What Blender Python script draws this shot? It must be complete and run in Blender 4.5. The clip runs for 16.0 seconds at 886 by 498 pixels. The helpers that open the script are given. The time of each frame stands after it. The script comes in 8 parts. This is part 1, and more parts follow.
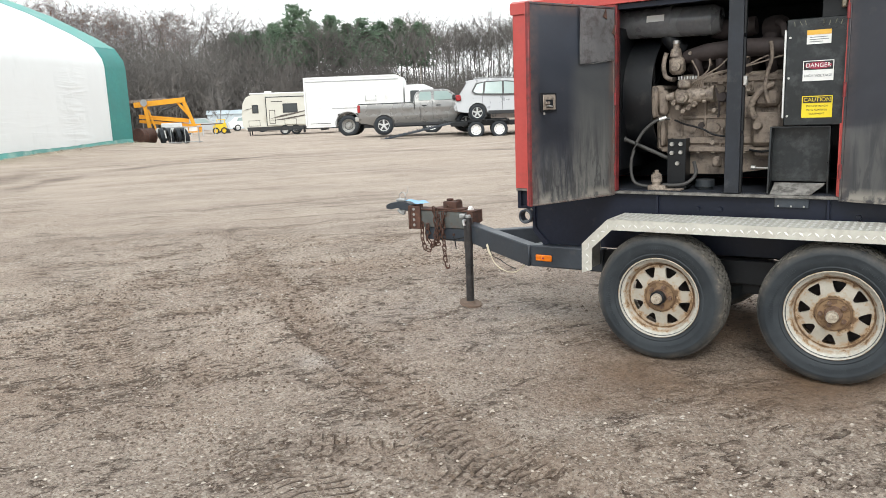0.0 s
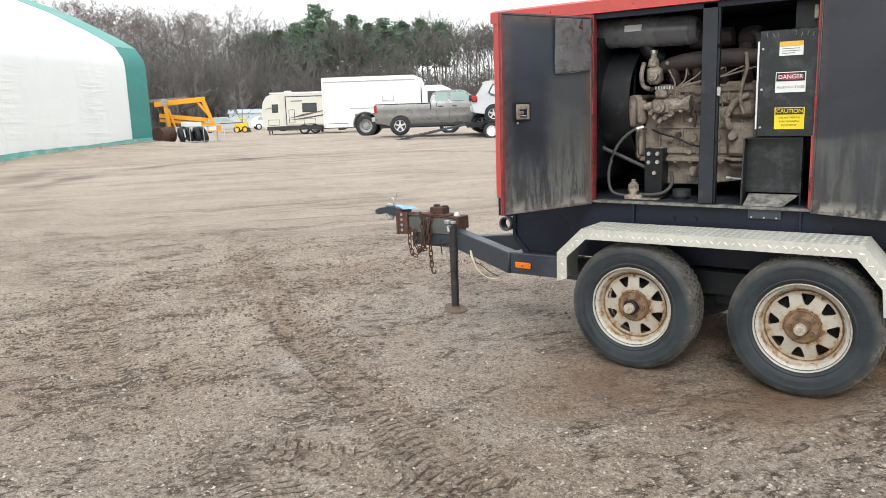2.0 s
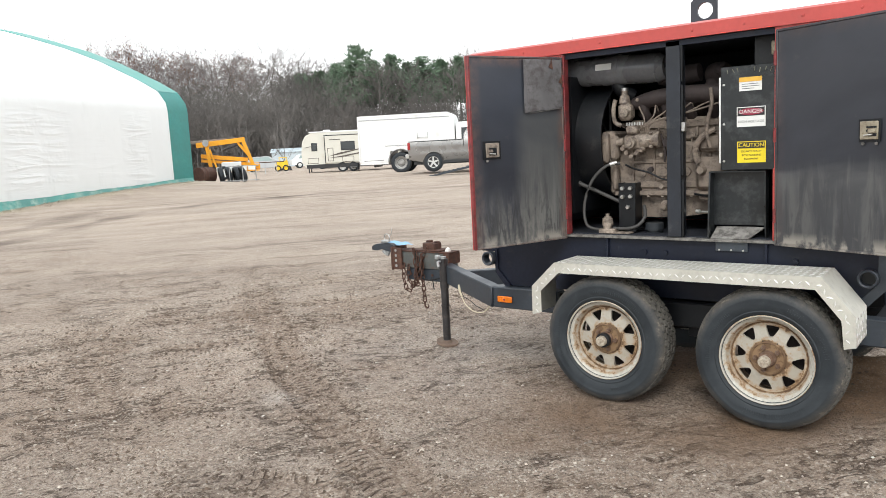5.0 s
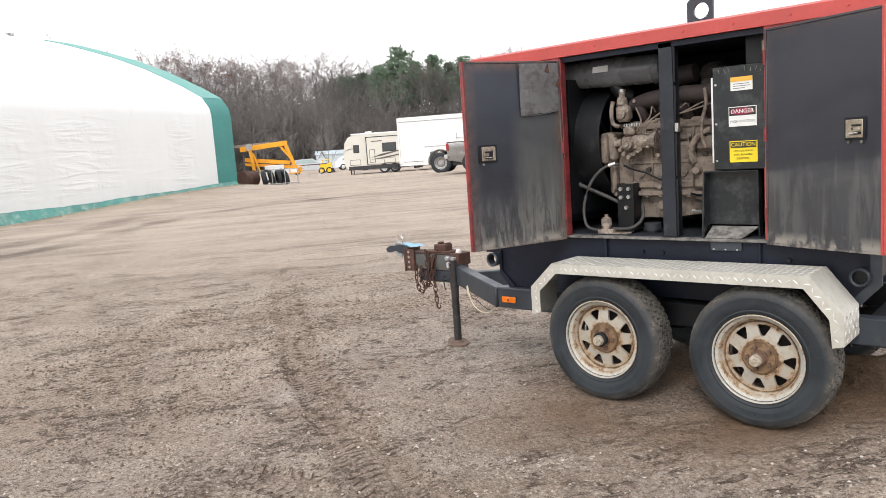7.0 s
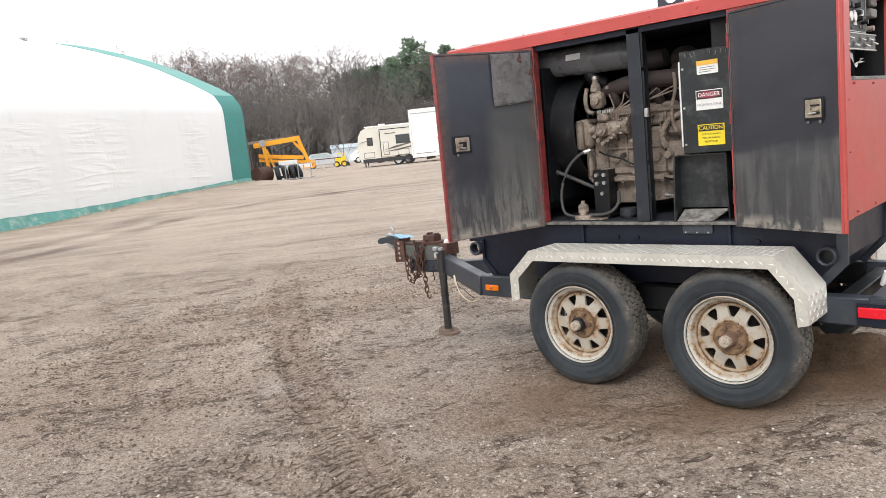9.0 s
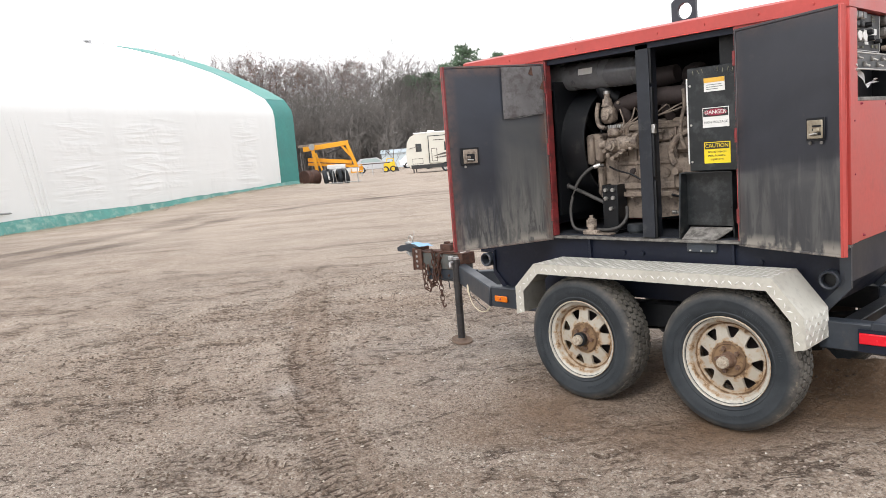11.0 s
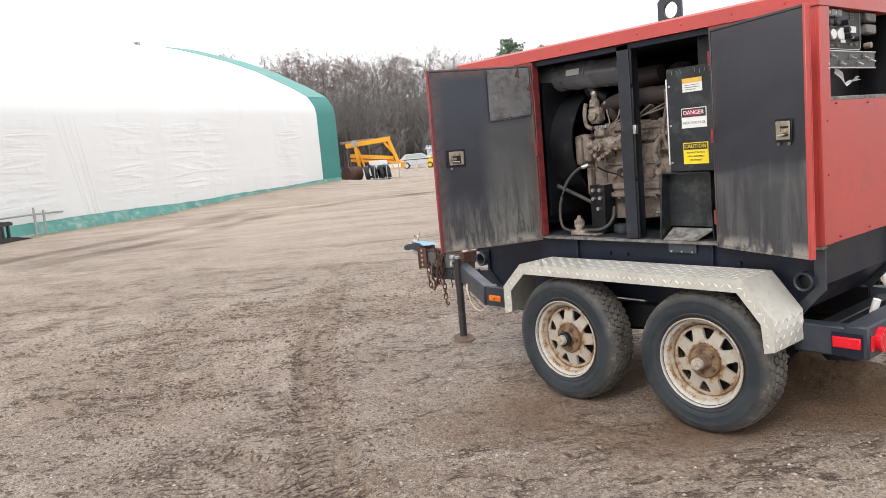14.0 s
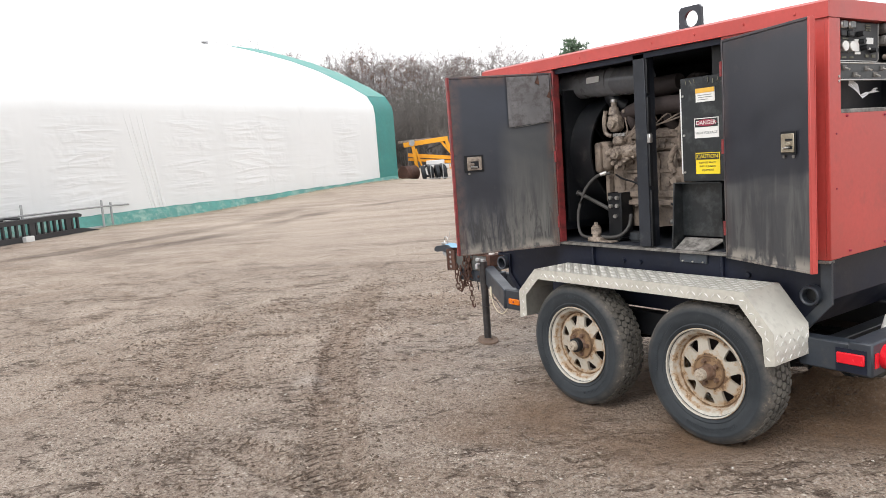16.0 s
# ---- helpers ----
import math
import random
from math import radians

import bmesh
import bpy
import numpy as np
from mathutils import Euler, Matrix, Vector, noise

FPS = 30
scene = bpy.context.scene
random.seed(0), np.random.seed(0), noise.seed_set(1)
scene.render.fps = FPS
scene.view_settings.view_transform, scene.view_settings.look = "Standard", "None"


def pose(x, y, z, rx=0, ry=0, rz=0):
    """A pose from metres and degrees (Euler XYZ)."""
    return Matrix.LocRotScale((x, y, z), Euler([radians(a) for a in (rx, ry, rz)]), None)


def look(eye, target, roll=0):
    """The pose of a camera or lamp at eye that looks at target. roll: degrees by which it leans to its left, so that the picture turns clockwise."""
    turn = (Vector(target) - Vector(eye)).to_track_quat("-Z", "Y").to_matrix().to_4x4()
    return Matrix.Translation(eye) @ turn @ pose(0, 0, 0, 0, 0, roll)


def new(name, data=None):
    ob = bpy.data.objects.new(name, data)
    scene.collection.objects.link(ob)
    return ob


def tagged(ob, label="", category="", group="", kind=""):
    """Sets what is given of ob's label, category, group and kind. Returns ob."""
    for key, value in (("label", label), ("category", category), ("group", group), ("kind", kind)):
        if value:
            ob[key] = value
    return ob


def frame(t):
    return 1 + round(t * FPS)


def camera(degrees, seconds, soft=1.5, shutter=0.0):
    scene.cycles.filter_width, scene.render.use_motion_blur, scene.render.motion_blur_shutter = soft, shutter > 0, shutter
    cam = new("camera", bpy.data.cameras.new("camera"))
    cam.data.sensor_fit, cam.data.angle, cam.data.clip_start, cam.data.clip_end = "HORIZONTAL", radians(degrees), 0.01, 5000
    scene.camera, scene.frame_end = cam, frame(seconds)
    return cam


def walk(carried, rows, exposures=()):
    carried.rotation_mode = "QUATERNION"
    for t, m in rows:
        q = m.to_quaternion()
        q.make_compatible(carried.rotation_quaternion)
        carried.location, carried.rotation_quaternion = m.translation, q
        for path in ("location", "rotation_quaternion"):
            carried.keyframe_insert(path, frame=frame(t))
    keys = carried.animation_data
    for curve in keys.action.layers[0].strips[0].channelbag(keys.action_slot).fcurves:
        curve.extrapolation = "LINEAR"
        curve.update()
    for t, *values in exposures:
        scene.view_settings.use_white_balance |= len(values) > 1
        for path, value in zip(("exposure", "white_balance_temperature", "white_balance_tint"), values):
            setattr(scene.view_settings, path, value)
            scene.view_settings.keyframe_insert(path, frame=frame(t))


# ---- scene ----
cam = camera(60.7, 16.0, soft=0.85)
PATH = [
    (0, (1.232, -3.993, 1.414), (0.151, -2.35, 1.05), -2.2),
    (0.5, (1.289, -3.953, 1.424), (0.186, -2.331, 1.036), -2.2),
    (1, (1.349, -3.929, 1.433), (0.237, -2.311, 1.049), -2.0),
    (1.5, (1.413, -3.907, 1.444), (0.291, -2.293, 1.073), -1.9),
    (2, (1.463, -3.877, 1.455), (0.337, -2.265, 1.092), -1.9),
    (2.5, (1.53, -3.856, 1.462), (0.4, -2.243, 1.114), -2.7),
    (3, (1.587, -3.831, 1.464), (0.448, -2.219, 1.144), -3.5),
    (3.5, (1.652, -3.815, 1.461), (0.496, -2.209, 1.169), -3.7),
    (4, (1.711, -3.788, 1.454), (0.536, -2.194, 1.175), -3.8),
    (6.5, (2.041, -3.687, 1.474), (0.744, -2.186, 1.217), -2.7),
    (7, (2.105, -3.656, 1.473), (0.79, -2.172, 1.211), -4.0),
    (7.5, (2.166, -3.64, 1.483), (0.841, -2.165, 1.218), -4.7),
    (8, (2.218, -3.618, 1.484), (0.888, -2.148, 1.216), -4.6),
    (8.5, (2.269, -3.583, 1.474), (0.933, -2.122, 1.189), -5.0),
    (9, (2.331, -3.549, 1.462), (0.978, -2.103, 1.179), -5.8),
    (11.5, (2.584, -3.366, 1.47), (1.119, -2.03, 1.21), -3.9),
    (12, (2.631, -3.329, 1.478), (1.15, -2.016, 1.194), -3.8),
    (12.5, (2.683, -3.291, 1.488), (1.195, -1.987, 1.197), -4.0),
    (13, (2.733, -3.256, 1.488), (1.232, -1.963, 1.216), -4.6),
    (13.5, (2.779, -3.217, 1.488), (1.265, -1.936, 1.228), -4.9),
    (14, (2.83, -3.181, 1.481), (1.301, -1.918, 1.223), -5.1),
    (14.5, (2.882, -3.139, 1.469), (1.332, -1.902, 1.209), -5.5),
    (15, (2.944, -3.109, 1.466), (1.367, -1.905, 1.213), -5.8),
    (15.5, (2.995, -3.064, 1.474), (1.391, -1.896, 1.223), -5.3),
    (16, (3.059, -3.035, 1.494), (1.434, -1.895, 1.247), -4.2),
]
walk(cam, [(t, look(eye, target, roll)) for t, eye, target, roll in PATH],
     [(0, 0.73, 6400, 5), (4.2, 0.74, 6400, 5), (6.6, 0.72, 6550, 10), (11.0, 0.70, 6550, 10), (16, 0.66, 6550, 10)])


# ---- world, sun, exposure ----
SUN_EL, SUN_AZ = radians(40), radians(160)
world = bpy.data.worlds.new("overcast_sky")
scene.world = world
world.use_nodes = True
wn, wl = world.node_tree.nodes, world.node_tree.links
wn.clear()
w_out = wn.new("ShaderNodeOutputWorld")
w_bg = wn.new("ShaderNodeBackground")
w_sky = wn.new("ShaderNodeTexSky")
w_sky.sky_type = 'NISHITA'
w_sky.sun_disc = False
w_sky.sun_elevation = SUN_EL
w_sky.sun_rotation = SUN_AZ
w_scale = wn.new("ShaderNodeVectorMath")
w_scale.operation = 'SCALE'
w_scale.inputs["Scale"].default_value = 0.12
w_tc = wn.new("ShaderNodeTexCoord")
w_map = wn.new("ShaderNodeMapping")
w_map.inputs["Scale"].default_value = (1.0, 1.0, 6.0)
w_noise = wn.new("ShaderNodeTexNoise")
w_noise.inputs["Scale"].default_value = 1.7
w_noise.inputs["Detail"].default_value = 6.0
w_ramp = wn.new("ShaderNodeMapRange")
w_ramp.inputs["From Min"].default_value = 0.30
w_ramp.inputs["From Max"].default_value = 0.56
w_ramp.inputs["To Min"].default_value = 0.60
w_ramp.inputs["To Max"].default_value = 1.0
w_mix = wn.new("ShaderNodeMix")
w_mix.data_type = 'RGBA'
w_mix.inputs[7].default_value = (1.0, 1.0, 1.02, 1)
wl.new(w_tc.outputs["Generated"], w_map.inputs["Vector"])
wl.new(w_map.outputs["Vector"], w_noise.inputs["Vector"])
wl.new(w_noise.outputs["Fac"], w_ramp.inputs["Value"])
wl.new(w_sky.outputs["Color"], w_scale.inputs[0])
wl.new(w_scale.outputs["Vector"], w_mix.inputs[6])
wl.new(w_ramp.outputs["Result"], w_mix.inputs[0])
wl.new(w_mix.outputs[2], w_bg.inputs["Color"])
w_bg.inputs["Strength"].default_value = 1.0
wl.new(w_bg.outputs["Background"], w_out.inputs["Surface"])

sun_data = bpy.data.lights.new("sun", 'SUN')
sun_data.energy = 1.1
sun_data.angle = radians(18)
sun_data.color = (1.0, 0.97, 0.93)
sun = new("sun", sun_data)
sun.matrix_world = look((math.sin(SUN_AZ) * 40, math.cos(SUN_AZ) * 40, 40 * math.tan(SUN_EL)), (0, 0, 0))

# ---- materials ----
import functools


class Nodes:
    def __init__(self, name):
        self.m = bpy.data.materials.new(name)
        self.m.use_nodes = True
        self.t = self.m.node_tree
        self.bsdf = self.t.nodes["Principled BSDF"]
        self.tc = self.t.nodes.new("ShaderNodeTexCoord").outputs["Object"]

    def link(self, a, b):
        self.t.links.new(a, b)

    def noise(self, scale, detail=4.0, stretch=(1, 1, 1), rough=0.55, warp=0.0, turn=0.0):
        """Noise stretched along axes that are turned about z by so many degrees."""
        mp = self.t.nodes.new("ShaderNodeMapping")
        mp.inputs["Scale"].default_value = stretch
        n = self.t.nodes.new("ShaderNodeTexNoise")
        n.inputs["Scale"].default_value = scale
        n.inputs["Detail"].default_value = detail
        n.inputs["Roughness"].default_value = rough
        n.inputs["Distortion"].default_value = warp
        source = self.tc
        if turn:
            tn = self.t.nodes.new("ShaderNodeMapping")
            tn.inputs["Rotation"].default_value = (0, 0, radians(-turn))
            self.link(source, tn.inputs["Vector"])
            source = tn.outputs["Vector"]
        self.link(source, mp.inputs["Vector"])
        self.link(mp.outputs["Vector"], n.inputs["Vector"])
        return n.outputs["Fac"]

    def voronoi(self, scale, out="Color"):
        n = self.t.nodes.new("ShaderNodeTexVoronoi")
        n.inputs["Scale"].default_value = scale
        self.link(self.tc, n.inputs["Vector"])
        return n.outputs[out]

    def ramp(self, fac, a, b, lo=0.0, hi=1.0):
        n = self.t.nodes.new("ShaderNodeMapRange")
        n.inputs["From Min"].default_value, n.inputs["From Max"].default_value = a, b
        n.inputs["To Min"].default_value, n.inputs["To Max"].default_value = lo, hi
        self.link(fac, n.inputs["Value"])
        return n.outputs["Result"]

    def math(self, op, a, b):
        n = self.t.nodes.new("ShaderNodeMath")
        n.operation = op
        for i, v in enumerate((a, b)):
            if isinstance(v, (int, float)):
                n.inputs[i].default_value = v
            else:
                self.link(v, n.inputs[i])
        return n.outputs[0]

    def mix(self, fac, a, b, blend='MIX'):
        n = self.t.nodes.new("ShaderNodeMix")
        n.data_type = 'RGBA'
        n.blend_type = blend
        for i, v in ((0, fac), (6, a), (7, b)):
            if isinstance(v, tuple):
                n.inputs[i].default_value = (*v, 1)
            elif isinstance(v, (int, float)):
                n.inputs[i].default_value = v
            else:
                self.link(v, n.inputs[i])
        return n.outputs[2]

    def axis(self, which):
        n = self.t.nodes.new("ShaderNodeSeparateXYZ")
        self.link(self.tc, n.inputs[0])
        return n.outputs["XYZ".index(which)]

    def attribute(self, name):
        n = self.t.nodes.new("ShaderNodeAttribute")
        n.attribute_name = name
        return n.outputs["Fac"]

    def bump(self, height, strength=0.3, dist=0.01):
        n = self.t.nodes.new("ShaderNodeBump")
        n.inputs["Strength"].default_value = strength
        n.inputs["Distance"].default_value = dist
        self.link(height, n.inputs["Height"])
        self.link(n.outputs["Normal"], self.bsdf.inputs["Normal"])

    def done(self, color, rough=0.6, metal=0.0, spec=0.5):
        for key, v in (("Base Color", color), ("Roughness", rough), ("Metallic", metal), ("Specular IOR Level", spec)):
            s = self.bsdf.inputs[key]
            if isinstance(v, tuple):
                s.default_value = (*v, 1)
            elif isinstance(v, (int, float)):
                s.default_value = v
            else:
                self.link(v, s)
        return self.m


def scaled(c, k):
    return tuple(min(1.0, v * k) for v in c)


def plain(name, c, rough=0.6, metal=0.0, var=0.18, big=3.0, small=45.0, bump=0.08, dirt=None, dirt_at=0.62, spec=0.5):
    """Painted or raw surface with variation at two scales, grain, and patches of dirt."""
    n = Nodes(name)
    a = n.noise(big, 5)
    b = n.noise(small, 3)
    col = n.mix(n.ramp(a, 0.3, 0.7), scaled(c, 1 - var), scaled(c, 1 + var))
    col = n.mix(n.ramp(b, 0.35, 0.75, 0, 0.5), col, scaled(c, 1 - 1.4 * var))
    if dirt:
        d = n.noise(big * 2.3, 8, rough=0.7)
        col = n.mix(n.ramp(d, dirt_at - 0.05, dirt_at + 0.12, 0, 0.85), col, dirt)
    n.bump(b, bump, 0.004)
    return n.done(col, n.ramp(a, 0.3, 0.7, max(0.02, rough - 0.1), min(1, rough + 0.1)), metal, spec)


RUST = (0.105, 0.050, 0.034)
M = {}
M["edge_red"] = plain("grimy_dark_red_edge", (0.23, 0.032, 0.034), 0.5, var=0.3, big=6, bump=0.05, dirt=(0.06, 0.022, 0.020), dirt_at=0.52)
M["tongue"] = plain("worn_grey_green_tongue_paint", (0.105, 0.112, 0.108), 0.6, var=0.25, big=8, bump=0.12, dirt=(0.105, 0.060, 0.042), dirt_at=0.57)
M["red"] = plain("faded_red_paint", (0.49, 0.072, 0.062), 0.42, var=0.14, big=2.0, bump=0.04, dirt=(0.34, 0.065, 0.055), dirt_at=0.60)
M["navy"] = plain("dark_navy_paint", (0.009, 0.012, 0.024), 0.42, var=0.3, big=3, dirt=(0.026, 0.027, 0.032), dirt_at=0.62, spec=0.3)
M["frame"] = plain("grey_blue_frame_paint", (0.034, 0.042, 0.054), 0.42, var=0.25, big=4, dirt=(0.07, 0.068, 0.066), dirt_at=0.62)
M["post"] = plain("chipped_blue_black_post_paint", (0.016, 0.019, 0.026), 0.40, var=0.3, big=6, dirt=(0.060, 0.062, 0.066), dirt_at=0.60, spec=0.45)
M["box_black"] = plain("smudged_black_box_paint", (0.012, 0.015, 0.017), 0.36, var=0.4, big=5, dirt=(0.050, 0.054, 0.056), dirt_at=0.54, spec=0.5)
M["black"] = plain("black_paint", (0.008, 0.009, 0.011), 0.45, var=0.3, big=5, dirt=(0.03, 0.029, 0.028), dirt_at=0.62, spec=0.35)
M["liner"] = plain("sooty_black_liner", (0.026, 0.029, 0.038), 0.8, var=0.3, big=4, dirt=(0.034, 0.032, 0.031), dirt_at=0.6, spec=0.2)
M["tan"] = plain("dusty_tan_engine_paint", (0.235, 0.190, 0.154), 0.75, var=0.2, big=9, small=60, bump=0.2, dirt=(0.066, 0.053, 0.046), dirt_at=0.54)
M["tan_light"] = plain("bare_alloy_castings", (0.33, 0.275, 0.225), 0.55, var=0.3, big=14, small=80, bump=0.15, dirt=(0.08, 0.06, 0.05), dirt_at=0.48)
M["manifold"] = plain("burnt_brown_iron", (0.042, 0.031, 0.030), 0.75, var=0.35, big=9, bump=0.25, dirt=(0.035, 0.03, 0.03))
M["rubber"] = plain("weathered_black_rubber", (0.027, 0.032, 0.038), 0.58, var=0.25, big=6, small=90, bump=0.08, dirt=(0.085, 0.082, 0.079), dirt_at=0.60, spec=0.3)
M["tread"] = plain("dusty_tread_rubber", (0.135, 0.126, 0.112), 0.9, var=0.3, big=8, small=60, bump=0.1, dirt=(0.05, 0.048, 0.046), dirt_at=0.55, spec=0.2)
M["hub"] = plain("rusty_brown_hub", (0.15, 0.088, 0.058), 0.7, var=0.35, big=30, small=120, bump=0.2, dirt=(0.24, 0.19, 0.15), dirt_at=0.58)
M["hub_tip"] = plain("pale_worn_hub_cap", (0.47, 0.41, 0.33), 0.55, 0.2, var=0.25, big=40, small=120, bump=0.1, dirt=(0.17, 0.11, 0.075), dirt_at=0.56)
M["canister"] = plain("worn_grey_canister", (0.150, 0.154, 0.164), 0.28, 0.0, var=0.3, big=6, dirt=(0.16, 0.155, 0.15), dirt_at=0.6)
M["jack"] = plain("scuffed_black_jack_paint", (0.030, 0.028, 0.029), 0.45, var=0.35, big=9, dirt=(0.075, 0.062, 0.055), dirt_at=0.58)
M["dusty_plate"] = plain("dusty_foot_plate", (0.185, 0.130, 0.098), 0.85, var=0.3, big=12, bump=0.1)
M["hose"] = plain("grey_rubber_hose", (0.055, 0.053, 0.051), 0.6, var=0.2, big=12, bump=0.08)
M["steel"] = plain("zinc_steel", (0.55, 0.54, 0.52), 0.38, 0.9, var=0.15, big=10, dirt=(0.3, 0.26, 0.2), dirt_at=0.62)
M["wheel_grey"] = plain("grimy_grey_wheel_steel", (0.42, 0.415, 0.40), 0.5, 0.2, var=0.25, big=8, dirt=(0.10, 0.09, 0.08), dirt_at=0.55)
M["galv"] = plain("galvanised_rail", (0.42, 0.43, 0.43), 0.5, 0.7, var=0.2, big=4, dirt=(0.25, 0.22, 0.19))
M["rust"] = plain("flaking_rust", RUST, 0.85, var=0.4, big=11, small=70, bump=0.35, dirt=(0.05, 0.028, 0.022), dirt_at=0.5)
M["white"] = plain("white_paint", (0.78, 0.78, 0.77), 0.4, var=0.04, big=1.2, bump=0.02, dirt=(0.62, 0.61, 0.58), dirt_at=0.62)
M["white_label"] = plain("white_decal", (0.74, 0.74, 0.72), 0.45, var=0.05, big=20, bump=0.02)
M["yellow_label"] = plain("yellow_decal", (0.80, 0.62, 0.02), 0.45, var=0.06, big=20, bump=0.02)
M["amber_label"] = plain("amber_decal", (0.72, 0.42, 0.06), 0.45, var=0.06, big=20, bump=0.02)
M["maroon"] = plain("dark_red_decal", (0.27, 0.02, 0.05), 0.45, var=0.06, big=20, bump=0.02)
M["ink"] = plain("black_ink", (0.02, 0.02, 0.02), 0.5, var=0.1, bump=0.0)
M["grey_ink"] = plain("grey_ink", (0.17, 0.18, 0.18), 0.5, var=0.1, bump=0.0)
M["chalk"] = plain("chalk_marks", (0.17, 0.17, 0.13), 0.9, var=0.5, big=40)
M["orange_lens"] = plain("orange_lens", (0.80, 0.20, 0.012), 0.25, var=0.08, big=30, bump=0.05)
M["tail_red"] = plain("dull_red_lamp", (0.34, 0.018, 0.022), 0.3, var=0.1, big=20, bump=0.03)
M["red_lens"] = plain("red_lens", (0.70, 0.012, 0.025), 0.22, var=0.08, big=30, bump=0.05)
M["blue"] = plain("blue_tarpaulin_scrap", (0.22, 0.44, 0.68), 0.5, var=0.1, big=20)
M["beige"] = plain("beige_latch_metal", (0.36, 0.315, 0.235), 0.5, 0.2, var=0.25, big=20, dirt=(0.16, 0.10, 0.06), dirt_at=0.56)
M["sill"] = plain("worn_grey_edge", (0.22, 0.21, 0.195), 0.6, var=0.35, big=8, dirt=(0.06, 0.055, 0.05), dirt_at=0.48)
M["wire"] = plain("cream_wire", (0.62, 0.55, 0.40), 0.6, var=0.1)
M["paper"] = plain("crumpled_white_paper", (0.75, 0.75, 0.76), 0.7, var=0.06, big=30, bump=0.1)
M["yellow"] = plain("orange_yellow_machine_paint", (0.80, 0.36, 0.015), 0.42, var=0.12, big=2, dirt=(0.42, 0.22, 0.05), dirt_at=0.63)
M["yellow_car"] = plain("bright_yellow_paint", (0.82, 0.56, 0.03), 0.4, var=0.1, big=2, dirt=(0.4, 0.28, 0.06))
M["silver"] = plain("silver_car_paint", (0.44, 0.445, 0.455), 0.32, 0.35, var=0.04, big=1.5, bump=0.0, dirt=(0.5, 0.49, 0.47), dirt_at=0.66)
M["pewter"] = plain("pewter_grey_car_paint", (0.285, 0.280, 0.272), 0.27, 0.6, var=0.05, big=1.5, bump=0.0, dirt=(0.20, 0.185, 0.165), dirt_at=0.64)
M["cream"] = plain("cream_camper_siding", (0.62, 0.605, 0.54), 0.45, var=0.05, big=1.0, bump=0.03, dirt=(0.58, 0.54, 0.45))
M["dark_trim"] = plain("dark_trim", (0.03, 0.03, 0.032), 0.5, var=0.2)
M["brown_trim"] = plain("brown_swoosh_decal", (0.10, 0.085, 0.075), 0.45, var=0.2)
M["alloy"] = plain("pale_wheel_paint", (0.62, 0.62, 0.61), 0.4, 0.2, var=0.1, big=8, dirt=(0.35, 0.31, 0.27), dirt_at=0.6)
M["green"] = plain("green_fabric", (0.045, 0.235, 0.215), 0.55, var=0.14, big=0.8, small=8, bump=0.1, dirt=(0.06, 0.27, 0.23), dirt_at=0.58)
# paler copy of the green: sky light on the upward-facing band, put into colour
M["green_skylit"] = plain("skylit_green_fabric", (0.10, 0.335, 0.295), 0.45, var=0.10, big=0.8, small=8, bump=0.08)
M["skirt"] = plain("dusty_green_skirt_fabric", (0.085, 0.28, 0.245), 0.5, var=0.22, big=1.1, small=6, bump=0.2, dirt=(0.30, 0.42, 0.36), dirt_at=0.54)
M["pole"] = plain("weathered_grey_wood", (0.30, 0.27, 0.24), 0.85, var=0.25, big=2, bump=0.2)
M["tarp"] = plain("pale_blue_grey_sheeting", (0.60, 0.68, 0.73), 0.6, var=0.05, big=0.4)
M["bark"] = plain("grey_bark", (0.12, 0.108, 0.102), 0.95, var=0.35, big=0.15, small=3, bump=0.3)
M["twig"] = plain("grey_brown_twigs", (0.152, 0.141, 0.132), 0.95, var=0.35, big=0.06, small=1.5, bump=0.0)
M["russet"] = plain("russet_dry_leaves", (0.23, 0.105, 0.065), 0.9, var=0.3, big=0.3, small=3, bump=0.0)
M["needles"] = plain("dark_green_needles", (0.135, 0.200, 0.130), 0.9, var=0.5, big=0.25, small=3, bump=0.0)
# twig colour lightened for the glare of white sky behind thin crowns
M["twig_pale"] = plain("sky_paled_twigs", (0.27, 0.238, 0.228), 0.95, var=0.3, big=0.06, small=1.5, bump=0.0)
M["padding"] = plain("perished_grey_padding", (0.150, 0.146, 0.150), 0.42, var=0.25, big=5, small=40, bump=0.08, dirt=(0.055, 0.046, 0.044), dirt_at=0.52)
M["grass"] = plain("dry_straw_grass", (0.52, 0.47, 0.37), 0.95, var=0.35, big=0.7, small=9, bump=0.0)


